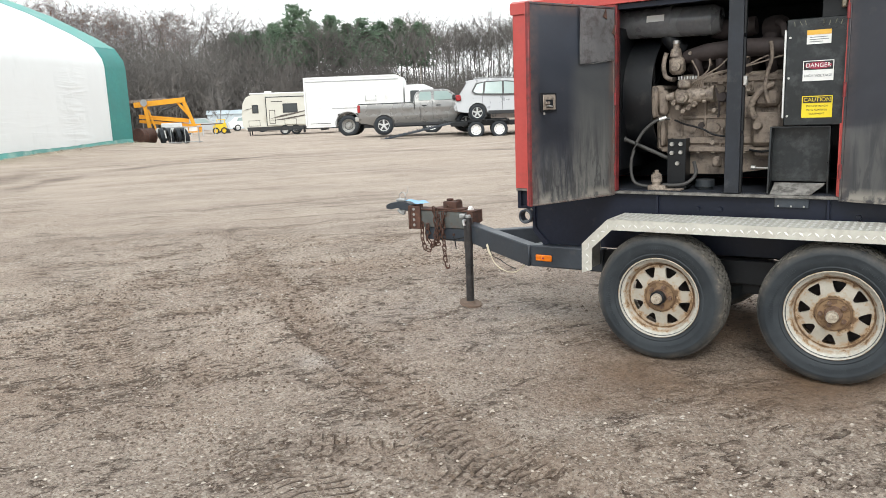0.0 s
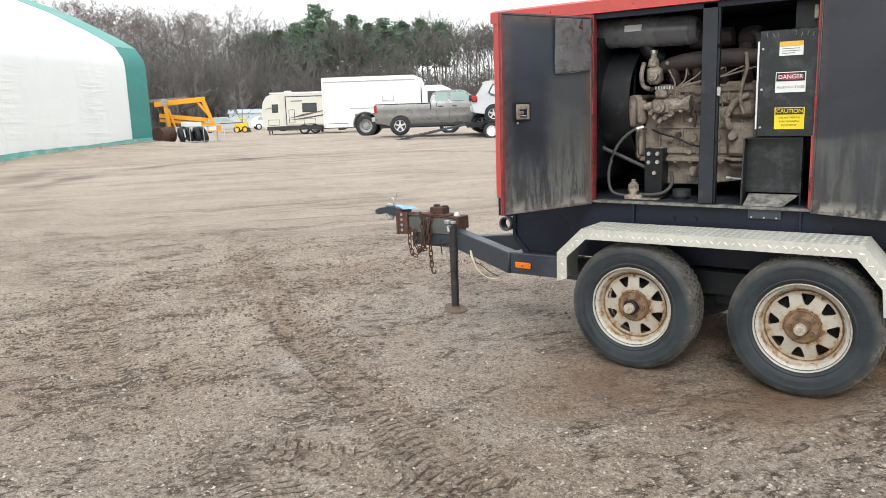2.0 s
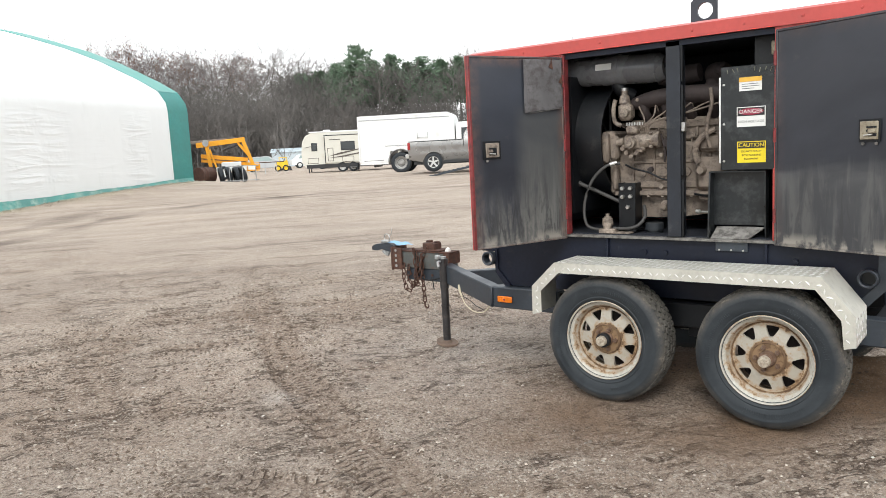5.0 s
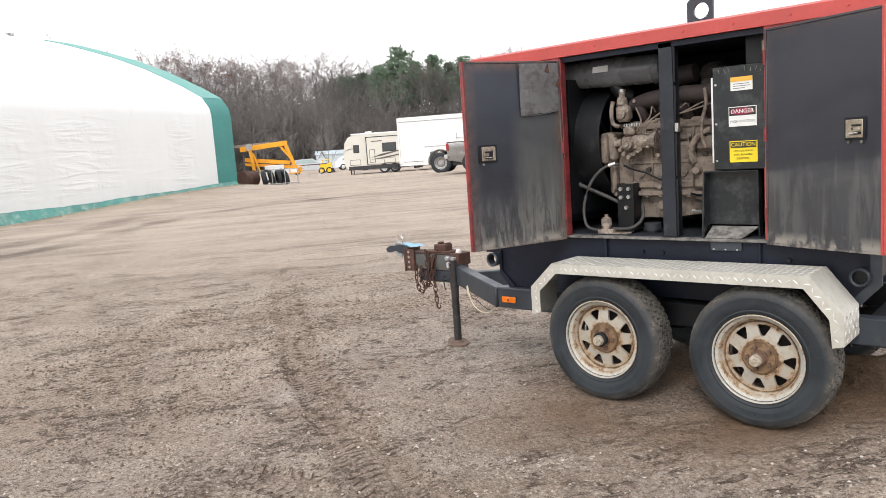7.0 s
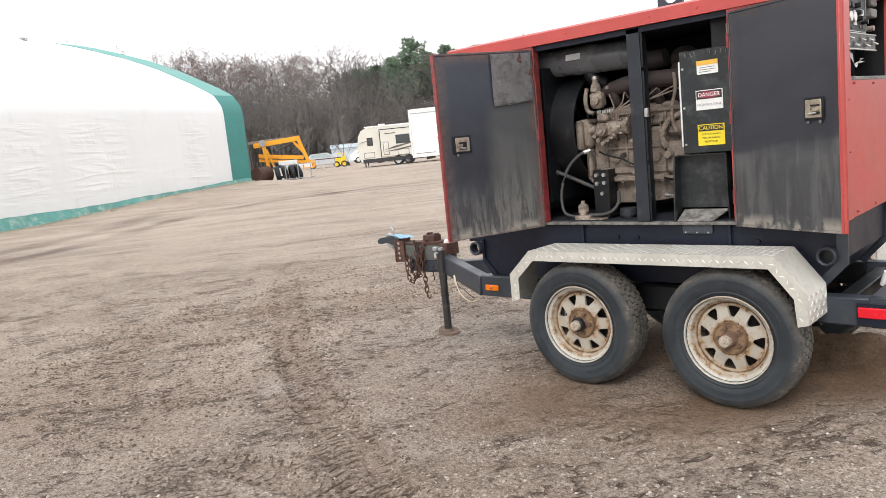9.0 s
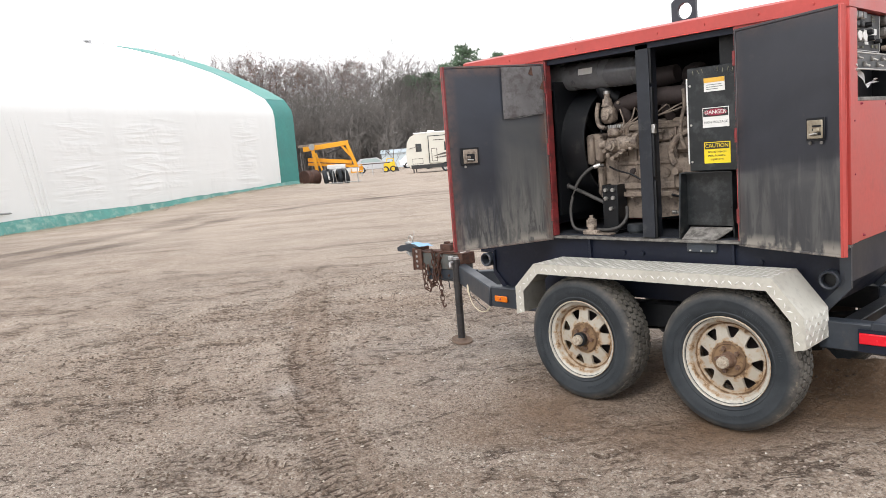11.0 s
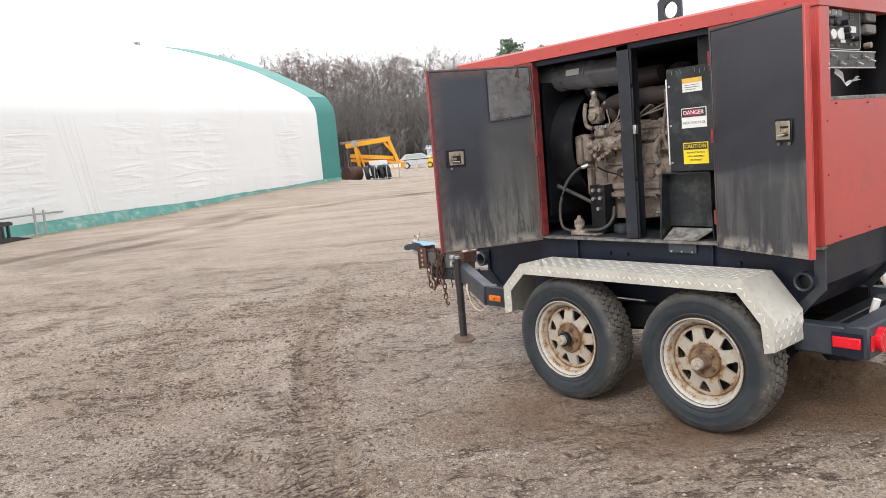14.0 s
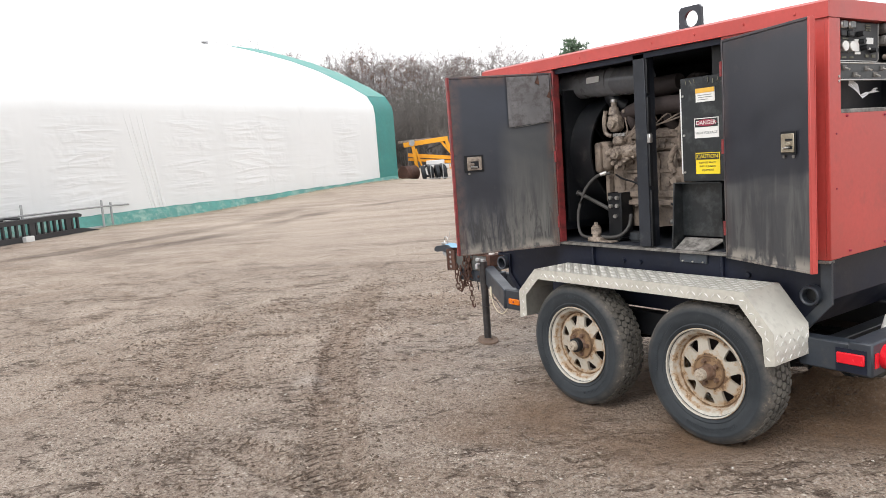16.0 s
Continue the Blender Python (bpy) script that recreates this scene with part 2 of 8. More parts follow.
def door_skin(name, padded):
    """Sooty inner skin: dust haze where the padding came away, a blue sky sheen painted in higher up on the padded
    door, vertical runs, a pale crust along the foot, rust at the rim.
    """
    n = Nodes(name)
    a = n.noise(2.6, 6, warp=0.7)
    b = n.noise(14, 7, rough=0.7)
    wide = n.noise(1.6, 4, warp=0.6)
    run = n.noise(5.5, 6, stretch=(3.2, 3.2, 0.34), rough=0.62, warp=0.7)
    run2 = n.noise(11, 5, stretch=(2.2, 2.2, 0.30), rough=0.6, warp=1.0)
    x, z = n.axis('X'), n.axis('Z')
    col = n.mix(n.ramp(a, 0.32, 0.68), (0.016, 0.018, 0.025), (0.036, 0.039, 0.050))
    if padded:
        bare = n.math('MULTIPLY', n.ramp(n.math('ADD', x, n.math('MULTIPLY', wide, 0.10)), 0.42, 0.33), n.ramp(z, 0.80, 0.70))
        # sky reflection on the upper skin, mixed in as blue-grey colour
        col = n.mix(n.math('MULTIPLY', n.ramp(z, 0.35, 0.80), n.ramp(wide, 0.34, 0.60, 0.2, 0.8)), col, (0.044, 0.052, 0.070))
        col = n.mix(n.math('MULTIPLY', bare, n.ramp(a, 0.30, 0.64, 0.45, 0.95)), col, (0.080, 0.082, 0.083))
        low = n.math('MAXIMUM', n.math('MULTIPLY', bare, n.ramp(z, 0.62, 0.22)), n.ramp(z, 0.34, 0.05))
        col = n.mix(n.math('MULTIPLY', low, n.ramp(run, 0.36, 0.66, 0, 0.9)), col, (0.150, 0.147, 0.140))
        drip = n.math('MULTIPLY', n.math('MULTIPLY', n.ramp(run2, 0.53, 0.57), n.ramp(run2, 0.66, 0.60)), n.math('MULTIPLY', n.ramp(z, 0.42, 0.12), n.ramp(z, 0.015, 0.05)))
        pale = n.math('MULTIPLY', n.ramp(run2, 0.50, 0.42), n.math('MULTIPLY', n.ramp(z, 0.30, 0.04), n.ramp(b, 0.36, 0.52)))
        col = n.mix(n.math('MULTIPLY', pale, 0.7), col, (0.200, 0.190, 0.172))
        col = n.mix(n.math('MULTIPLY', drip, 0.65), col, (0.026, 0.025, 0.027))
    else:
        line = n.math('ADD', z, n.math('ADD', n.math('MULTIPLY', wide, 0.10), n.math('MULTIPLY', x, -0.10)))
        col = n.mix(n.ramp(wide, 0.36, 0.64, 0.0, 0.5), col, (0.036, 0.036, 0.044))
        haze = n.math('MULTIPLY', n.ramp(line, 0.43, 0.37), n.ramp(a, 0.28, 0.66, 0.35, 0.95))
        col = n.mix(haze, col, (0.060, 0.061, 0.064))
        scuff = n.math('MULTIPLY', n.math('MULTIPLY', n.ramp(line, 0.425, 0.405), n.ramp(line, 0.28, 0.39)), n.ramp(a, 0.42, 0.62, 0.1, 0.8))
        col = n.mix(scuff, col, (0.125, 0.126, 0.128))
        col = n.mix(n.math('MULTIPLY', n.math('MULTIPLY', n.ramp(run, 0.46, 0.62), n.ramp(line, 0.46, 0.34)), 0.55), col, (0.120, 0.119, 0.116))
        col = n.mix(n.math('MULTIPLY', n.math('MULTIPLY', n.ramp(run2, 0.54, 0.64), n.ramp(z, 0.50, 0.20)), 0.6), col, (0.036, 0.036, 0.040))
    col = n.mix(n.ramp(b, 0.62, 0.74, 0, 0.35), col, (0.085, 0.075, 0.070))
    foot = n.math('MULTIPLY', n.ramp(n.noise(16, 8, stretch=(1, 1, 0.6)), 0.45, 0.56), n.ramp(z, 0.075, 0.015))
    col = n.mix(n.ramp(foot, 0, 0.8), col, (0.27, 0.25, 0.22))
    rim = n.math('MAXIMUM', n.math('MAXIMUM', n.ramp(z, 0.02, 0.0), n.ramp(z, 0.985, 1.05)), n.math('MAXIMUM', n.ramp(x, 0.06, 0.015), n.ramp(x, 0.57, 0.64, 0, 0.7)))
    col = n.mix(n.math('MULTIPLY', rim, n.ramp(b, 0.36, 0.58, 0.0, 1.0 if padded else 0.3)), col, (0.125, 0.080, 0.068))
    n.bump(n.noise(5, 3), 0.15, 0.02)
    return n.done(col, n.ramp(a, 0.3, 0.7, 0.30, 0.52), 0.0, 0.5)


M["door_a"] = door_skin("streaked_black_door_skin", True)
M["door_b"] = door_skin("dusty_black_door_skin", False)


def rim_paint():
    """Cream enamel gone grey, brown rust bleeding from the seam, the hub and the edges of the holes."""
    n = Nodes("cream_rim_with_rust")
    a = n.noise(24, 8, rough=0.72)
    b = n.noise(70, 4)
    c = n.noise(9, 5, rough=0.65)
    xx, zz = n.axis('X'), n.axis('Z')
    r = n.math('SQRT', n.math('ADD', n.math('MULTIPLY', xx, xx), n.math('MULTIPLY', zz, zz)), 0)
    ring = lambda at, w: n.math('SUBTRACT', 1.0, n.ramp(n.math('ABSOLUTE', n.math('SUBTRACT', r, at), 0), 0.0, w))
    seam = n.math('MAXIMUM', n.math('MULTIPLY', ring(0.1775, 0.0095), 1.6), n.math('MULTIPLY', ring(0.2225, 0.004), 0.8))
    bleed = n.math('MULTIPLY', n.math('MAXIMUM', ring(0.166, 0.024), n.math('MAXIMUM', ring(0.190, 0.014), ring(0.096, 0.026))), n.ramp(c, 0.38, 0.56))
    mask = n.math('ADD', n.math('MAXIMUM', seam, bleed), n.ramp(a, 0.53, 0.70, 0, 0.75))
    mask = n.math('ADD', n.math('MULTIPLY', mask, n.ramp(a, 0.34, 0.54, 0.35, 1.0)), n.ramp(r, 0.095, 0.084, 0, 0.85))
    col = n.mix(n.ramp(b, 0.35, 0.7), (0.39, 0.372, 0.325), (0.53, 0.510, 0.455))
    disc = n.ramp(r, 0.181, 0.174)
    col = n.mix(n.math('MULTIPLY', disc, n.ramp(c, 0.34, 0.62, 0.45, 1.0)), col, (0.385, 0.345, 0.285))
    col = n.mix(n.ramp(mask, 0.12, 0.75, 0, 0.85), col, (0.33, 0.195, 0.088))
    col = n.mix(n.ramp(mask, 0.62, 1.05, 0, 0.9), col, (0.115, 0.066, 0.036))
    n.bump(a, 0.2, 0.004)
    return n.done(col, n.ramp(mask, 0.1, 0.8, 0.42, 0.8))


M["rim"] = rim_paint()


def tyre_rubber():
    """Weathered black wall with a rubbed middle, brown dust worked into the shoulder and caked mud in patches."""
    n = Nodes("weathered_tyre_rubber")
    a = n.noise(7, 6, rough=0.65, warp=0.5)
    b = n.noise(60, 5, rough=0.7)
    xx, zz = n.axis('X'), n.axis('Z')
    r = n.math('SQRT', n.math('ADD', n.math('MULTIPLY', xx, xx), n.math('MULTIPLY', zz, zz)), 0)
    col = n.mix(n.ramp(a, 0.34, 0.66), (0.021, 0.026, 0.031), (0.040, 0.046, 0.052))
    dust = n.math('MULTIPLY', n.ramp(r, 0.306, 0.340), n.ramp(n.math('ADD', a, n.math('MULTIPLY', b, 0.4)), 0.56, 0.82, 0.15, 1.0))
    col = n.mix(n.math('MULTIPLY', dust, 0.8), col, (0.120, 0.106, 0.090))
    mud = n.math('MULTIPLY', n.ramp(r, 0.318, 0.334), n.math('MULTIPLY', n.ramp(a, 0.58, 0.66), n.ramp(b, 0.42, 0.52)))
    col = n.mix(n.math('MULTIPLY', mud, 0.8), col, (0.245, 0.215, 0.175))
    col = n.mix(n.ramp(b, 0.62, 0.76, 0, 0.4), col, (0.085, 0.082, 0.078))
    n.bump(b, 0.1, 0.003)
    return n.done(col, n.ramp(a, 0.3, 0.7, 0.5, 0.68), 0.0, 0.3)


M["tyre"] = tyre_rubber()


def plate_metal():
    n = Nodes("dusty_aluminium_tread_plate")
    a = n.noise(3, 6, rough=0.65)
    b = n.noise(30, 4)
    col = n.mix(n.ramp(a, 0.35, 0.7), (0.55, 0.535, 0.475), (0.69, 0.675, 0.61))
    col = n.mix(n.ramp(b, 0.5, 0.75, 0, 0.5), col, (0.42, 0.40, 0.36))
    n.bump(b, 0.1, 0.002)
    return n.done(col, n.ramp(a, 0.3, 0.7, 0.42, 0.6), 0.45)


M["plate"] = plate_metal()
M["plate_bar"] = plain("worn_bright_tread_bars", (0.78, 0.77, 0.74), 0.36, 0.55, var=0.08, big=20, bump=0.02)


def fabric():
    """White stretched fabric: slack bays with stacks of sagging wrinkles, faint dirt runs."""
    n = Nodes("white_building_fabric")
    xx, zz = n.axis('X'), n.axis('Z')
    near = lambda v, at, w: n.ramp(n.math('ABSOLUTE', n.math('SUBTRACT', v, at), 0), w, w * 0.35)
    bays = None
    for at, w in ((3.6, 1.0), (9.0, 1.9), (12.3, 1.3), (16.2, 1.5), (19.6, 1.6), (24.0, 1.8), (29.0, 2.0)):
        m = near(xx, at, w)
        bays = m if bays is None else n.math('MAXIMUM', bays, m)
    tall = n.math('MULTIPLY', n.ramp(zz, 0.5, 1.0), n.ramp(zz, 3.7, 3.0))
    w = n.noise(0.62, 2, stretch=(0.45, 0.45, 3.4), rough=0.4, warp=0.35)
    w2 = n.noise(1.3, 2, stretch=(0.4, 0.4, 3.2), warp=0.4)
    pleat = n.ramp(n.math('ABSOLUTE', n.math('SUBTRACT', w, 0.5), 0), 0.0, 0.11, 1.0, 0.0)
    pleat2 = n.ramp(n.math('ABSOLUTE', n.math('SUBTRACT', w2, 0.5), 0), 0.0, 0.13, 1.0, 0.0)
    slack = n.math('MULTIPLY', n.math('MULTIPLY', bays, tall), n.ramp(n.noise(0.9, 3), 0.34, 0.52))
    slack = n.math('MAXIMUM', slack, n.math('MULTIPLY', n.ramp(n.noise(0.3, 2), 0.55, 0.68, 0.0, 0.15), tall))
    d = n.noise(0.35, 4)
    col = n.mix(n.ramp(d, 0.3, 0.7), (0.77, 0.78, 0.775), (0.82, 0.83, 0.825))
    col = n.mix(n.ramp(n.noise(2.2, 5, stretch=(1, 1, 0.3)), 0.58, 0.75, 0, 0.35), col, (0.66, 0.67, 0.66))
    hgt = n.math('MULTIPLY', slack, n.math('ADD', pleat, n.math('MULTIPLY', pleat2, 0.4)))
    hgt = n.math('ADD', hgt, n.math('MULTIPLY', n.noise(0.5, 3, stretch=(1, 1, 0.5)), 1.2))
    n.bump(hgt, 0.24, 0.10)
    return n.done(col, 0.5)


M["fabric"] = fabric()


def glass_dark():
    n = Nodes("tinted_car_glass")
    a = n.noise(2, 3)
    return n.done(n.mix(a, (0.018, 0.022, 0.024), (0.03, 0.035, 0.036)), 0.06, 0.0, 0.7)


def glass_pale():
    n = Nodes("pale_opaque_cab_glass")
    a = n.noise(1.5, 3)
    # opaque pale green in place of daylight coming through the panes
    return n.done(n.mix(a, (0.22, 0.30, 0.285), (0.33, 0.40, 0.385)), 0.12, 0.0, 0.5)


M["glass"], M["glass_pale"] = glass_dark(), glass_pale()


def ground_mat():
    """Trodden gravel: pale dry crust, darker soil, lug prints in the ruts and crumbling one-sided ledges with their
    shade in the colour, specks of stone.
    """
    n = Nodes("trodden_gravel_and_dirt")
    big = n.noise(0.16, 6, rough=0.6)
    mid = n.noise(0.9, 7, rough=0.62, warp=0.5)
    rows = n.noise(0.75, 7, stretch=(0.16, 1.5, 1), rough=0.62, warp=0.5, turn=55)
    patch = n.noise(0.62, 5, rough=0.6, warp=0.8)
    crumb = n.noise(13, 8, rough=0.70, warp=0.3)
    fine = n.noise(46, 6, rough=0.75)
    tiny = n.noise(150, 3, rough=0.6)
    sep = n.t.nodes.new("ShaderNodeSeparateColor")
    n.link(n.voronoi(120, "Color"), sep.inputs[0])
    wet_shade, woods, straw, dry, slick_sheen, track = (n.attribute(k) for k in ("damp_shade", "woods", "straw", "dry", "slick_sheen", "track"))
    rut, way, off = (n.attribute(k) for k in ("rut", "rut_way", "rut_off"))
    near = n.ramp(dry, 0.0, 1.0, 1.0, 0.0)
    # base crust
    col = n.mix(n.ramp(mid, 0.36, 0.64), (0.355, 0.282, 0.229), (0.500, 0.406, 0.334))
    col = n.mix(n.ramp(big, 0.44, 0.58, 0, 0.45), col, (0.362, 0.300, 0.256))
    col = n.mix(n.ramp(dry, 0, 1, 0, 0.75), col, n.mix(n.ramp(rows, 0.40, 0.62), (0.528, 0.444, 0.372), (0.400, 0.331, 0.277)))
    soil = n.math('MULTIPLY', n.ramp(patch, 0.50, 0.66), n.ramp(dry, 0, 1, 0.55, 0.2))
    damp_shade_mix = n.math('MAXIMUM', n.math('MULTIPLY', wet_shade, n.ramp(mid, 0.36, 0.60, 0.6, 1.0)), n.math('MULTIPLY', soil, 0.6))
    # one brown for damp soil and for the shade painted under the trailer
    col = n.mix(n.ramp(damp_shade_mix, 0.0, 0.75, 0.0, 0.94), col, (0.212, 0.132, 0.079))
    col = n.mix(n.ramp(straw, 0, 1, 0, 0.8), col, n.mix(fine, (0.30, 0.25, 0.17), (0.48, 0.42, 0.31)))
    # pale smooth patch, and by the jack the sky's sheen as a lighter colour
    col = n.mix(n.math('MULTIPLY', slick_sheen, n.ramp(crumb, 0.36, 0.6, 0.8, 0.3)), col, (0.50, 0.445, 0.405))
    # lug prints: curved bars with one crisp edge, its shade drawn in colour, worn away in places
    q = n.math('ABSOLUTE', off, 0)
    wob = n.math('ADD', n.math('MULTIPLY', n.noise(4, 3), 0.5), n.math('MULTIPLY', q, 0.9))
    saw = n.math('FRACT', n.math('ADD', way, n.math('ADD', wob, n.math('MULTIPLY', off, 0.35))), 0)
    worn = n.math('MULTIPLY', n.ramp(n.noise(3.4, 5, rough=0.6), 0.44, 0.53), n.ramp(crumb, 0.32, 0.46, 0.35, 1.0))
    held = n.math('MULTIPLY', n.ramp(rut, 0.12, 0.5), worn)
    split = n.ramp(n.math('ABSOLUTE', n.math('SUBTRACT', n.math('FRACT', n.math('MULTIPLY', off, 1.3), 0), 0.5), 0), 0.03, 0.10)
    lug = n.math('MULTIPLY', n.math('MULTIPLY', n.ramp(saw, 0.0, 0.05), n.ramp(saw, 0.42, 0.12)), n.math('MULTIPLY', held, split))
    # ledges of broken crust: dark soil and shade under the lip, both as colour, fading away from it
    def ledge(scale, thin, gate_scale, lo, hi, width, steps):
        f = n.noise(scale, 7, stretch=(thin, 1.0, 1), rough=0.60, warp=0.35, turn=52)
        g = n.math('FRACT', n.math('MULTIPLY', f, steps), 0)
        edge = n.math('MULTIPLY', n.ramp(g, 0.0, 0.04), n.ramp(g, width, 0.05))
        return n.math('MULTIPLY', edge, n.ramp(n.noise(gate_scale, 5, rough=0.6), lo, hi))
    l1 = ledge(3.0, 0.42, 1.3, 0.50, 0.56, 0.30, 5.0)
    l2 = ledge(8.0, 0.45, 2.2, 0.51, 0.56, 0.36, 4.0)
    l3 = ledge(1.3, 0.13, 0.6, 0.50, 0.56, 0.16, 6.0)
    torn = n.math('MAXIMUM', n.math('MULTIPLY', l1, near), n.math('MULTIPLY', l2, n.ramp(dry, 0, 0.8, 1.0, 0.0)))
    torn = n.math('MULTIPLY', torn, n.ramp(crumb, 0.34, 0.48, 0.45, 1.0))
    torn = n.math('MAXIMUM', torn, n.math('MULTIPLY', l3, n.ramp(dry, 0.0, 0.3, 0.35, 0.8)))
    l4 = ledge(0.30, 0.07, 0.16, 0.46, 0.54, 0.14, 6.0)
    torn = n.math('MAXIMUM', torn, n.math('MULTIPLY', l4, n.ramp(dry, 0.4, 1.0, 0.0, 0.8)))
    bare = n.math('MULTIPLY', n.math('MAXIMUM', torn, lug), n.ramp(damp_shade_mix, 0.3, 0.75, 1.0, 0.3))
    # grains
    loose = n.ramp(dry, 0, 1, 1.0, 0.3)
    dull = n.ramp(damp_shade_mix, 0.12, 0.6, 1.0, 0.12)
    col = n.mix(n.math('MULTIPLY', n.ramp(crumb, 0.54, 0.61, 0, 0.54), loose), col, (0.165, 0.122, 0.092))
    col = n.mix(n.math('MULTIPLY', n.ramp(crumb, 0.45, 0.37, 0, 0.42), n.math('MULTIPLY', loose, dull)), col, (0.500, 0.428, 0.355))
    col = n.mix(n.math('MULTIPLY', n.ramp(fine, 0.53, 0.60, 0, 0.82), n.math('MULTIPLY', n.ramp(dry, 0, 1, 1, 0.5), n.ramp(damp_shade_mix, 0.2, 0.8, 1.0, 0.5))), col, (0.130, 0.097, 0.076))
    col = n.mix(n.math('MULTIPLY', n.ramp(fine, 0.46, 0.37, 0, 0.7), dull), col, (0.600, 0.522, 0.436))
    col = n.mix(n.math('MULTIPLY', n.ramp(sep.outputs[0], 0.80, 0.94, 0, 0.85), n.math('MULTIPLY', dull, n.ramp(mid, 0.4, 0.6, 0.4, 1.0))), col, (0.640, 0.575, 0.500))
    col = n.mix(n.math('MULTIPLY', n.ramp(sep.outputs[1], 0.84, 1.0, 0, 0.6), n.ramp(damp_shade_mix, 0.1, 0.7, 1.0, 0.4)), col, (0.130, 0.102, 0.086))
    col = n.mix(n.math('MULTIPLY', n.ramp(tiny, 0.60, 0.72, 0, 0.5), dull), col, (0.68, 0.62, 0.55))
    col = n.mix(n.math('MULTIPLY', n.ramp(tiny, 0.40, 0.30, 0, 0.4), n.ramp(damp_shade_mix, 0.1, 0.7, 1.0, 0.4)), col, (0.15, 0.12, 0.10))
    col = n.mix(n.math('MULTIPLY', track, n.ramp(mid, 0.36, 0.58, 0.5, 0.9)), col, n.mix(fine, (0.20, 0.165, 0.142), (0.115, 0.092, 0.078)))
    # near-black brown for bared soil and for the shadow lines of the edges
    col = n.mix(n.math('MULTIPLY', bare, n.ramp(dry, 0, 1, 0.88, 0.55)), col, n.mix(n.ramp(damp_shade_mix, 0.2, 0.6), (0.060, 0.042, 0.032), (0.095, 0.058, 0.036)))
    hgt = n.math('ADD', n.math('MULTIPLY', crumb, -1.1), n.math('MULTIPLY', mid, 1.0))
    hgt = n.math('SUBTRACT', hgt, n.math('MULTIPLY', bare, 0.55))
    hgt = n.math('ADD', hgt, n.math('MULTIPLY', fine, -0.8))
    col = n.mix(woods, col, n.mix(fine, (0.115, 0.092, 0.080), (0.165, 0.135, 0.115)))
    n.bump(hgt, 0.9, 0.04)
    return n.done(col, n.math('SUBTRACT', n.ramp(damp_shade_mix, 0.1, 1, 0.95, 0.86), n.math('MULTIPLY', slick_sheen, 0.4)), 0.0, n.ramp(slick_sheen, 0, 1, 0.12, 0.5))


M["ground"] = ground_mat()


def stone_mat():
    n = Nodes("gravel_stones")
    info = n.t.nodes.new("ShaderNodeNewGeometry").outputs["Random Per Island"]
    a = n.noise(60, 3)
    col = n.mix(n.math('POWER', info, 1.2), (0.16, 0.125, 0.098), (0.60, 0.525, 0.445))
    col = n.mix(n.ramp(info, 0.97, 0.98), col, (0.64, 0.61, 0.56))
    return n.done(n.mix(n.ramp(a, 0.4, 0.7, 0, 0.4), col, (0.12, 0.10, 0.085)), 0.9)


M["stone"] = stone_mat()
M["clod"] = plain("dark_dirt_clods", (0.135, 0.098, 0.072), 0.95, var=0.35, big=6, small=90, bump=0.3)

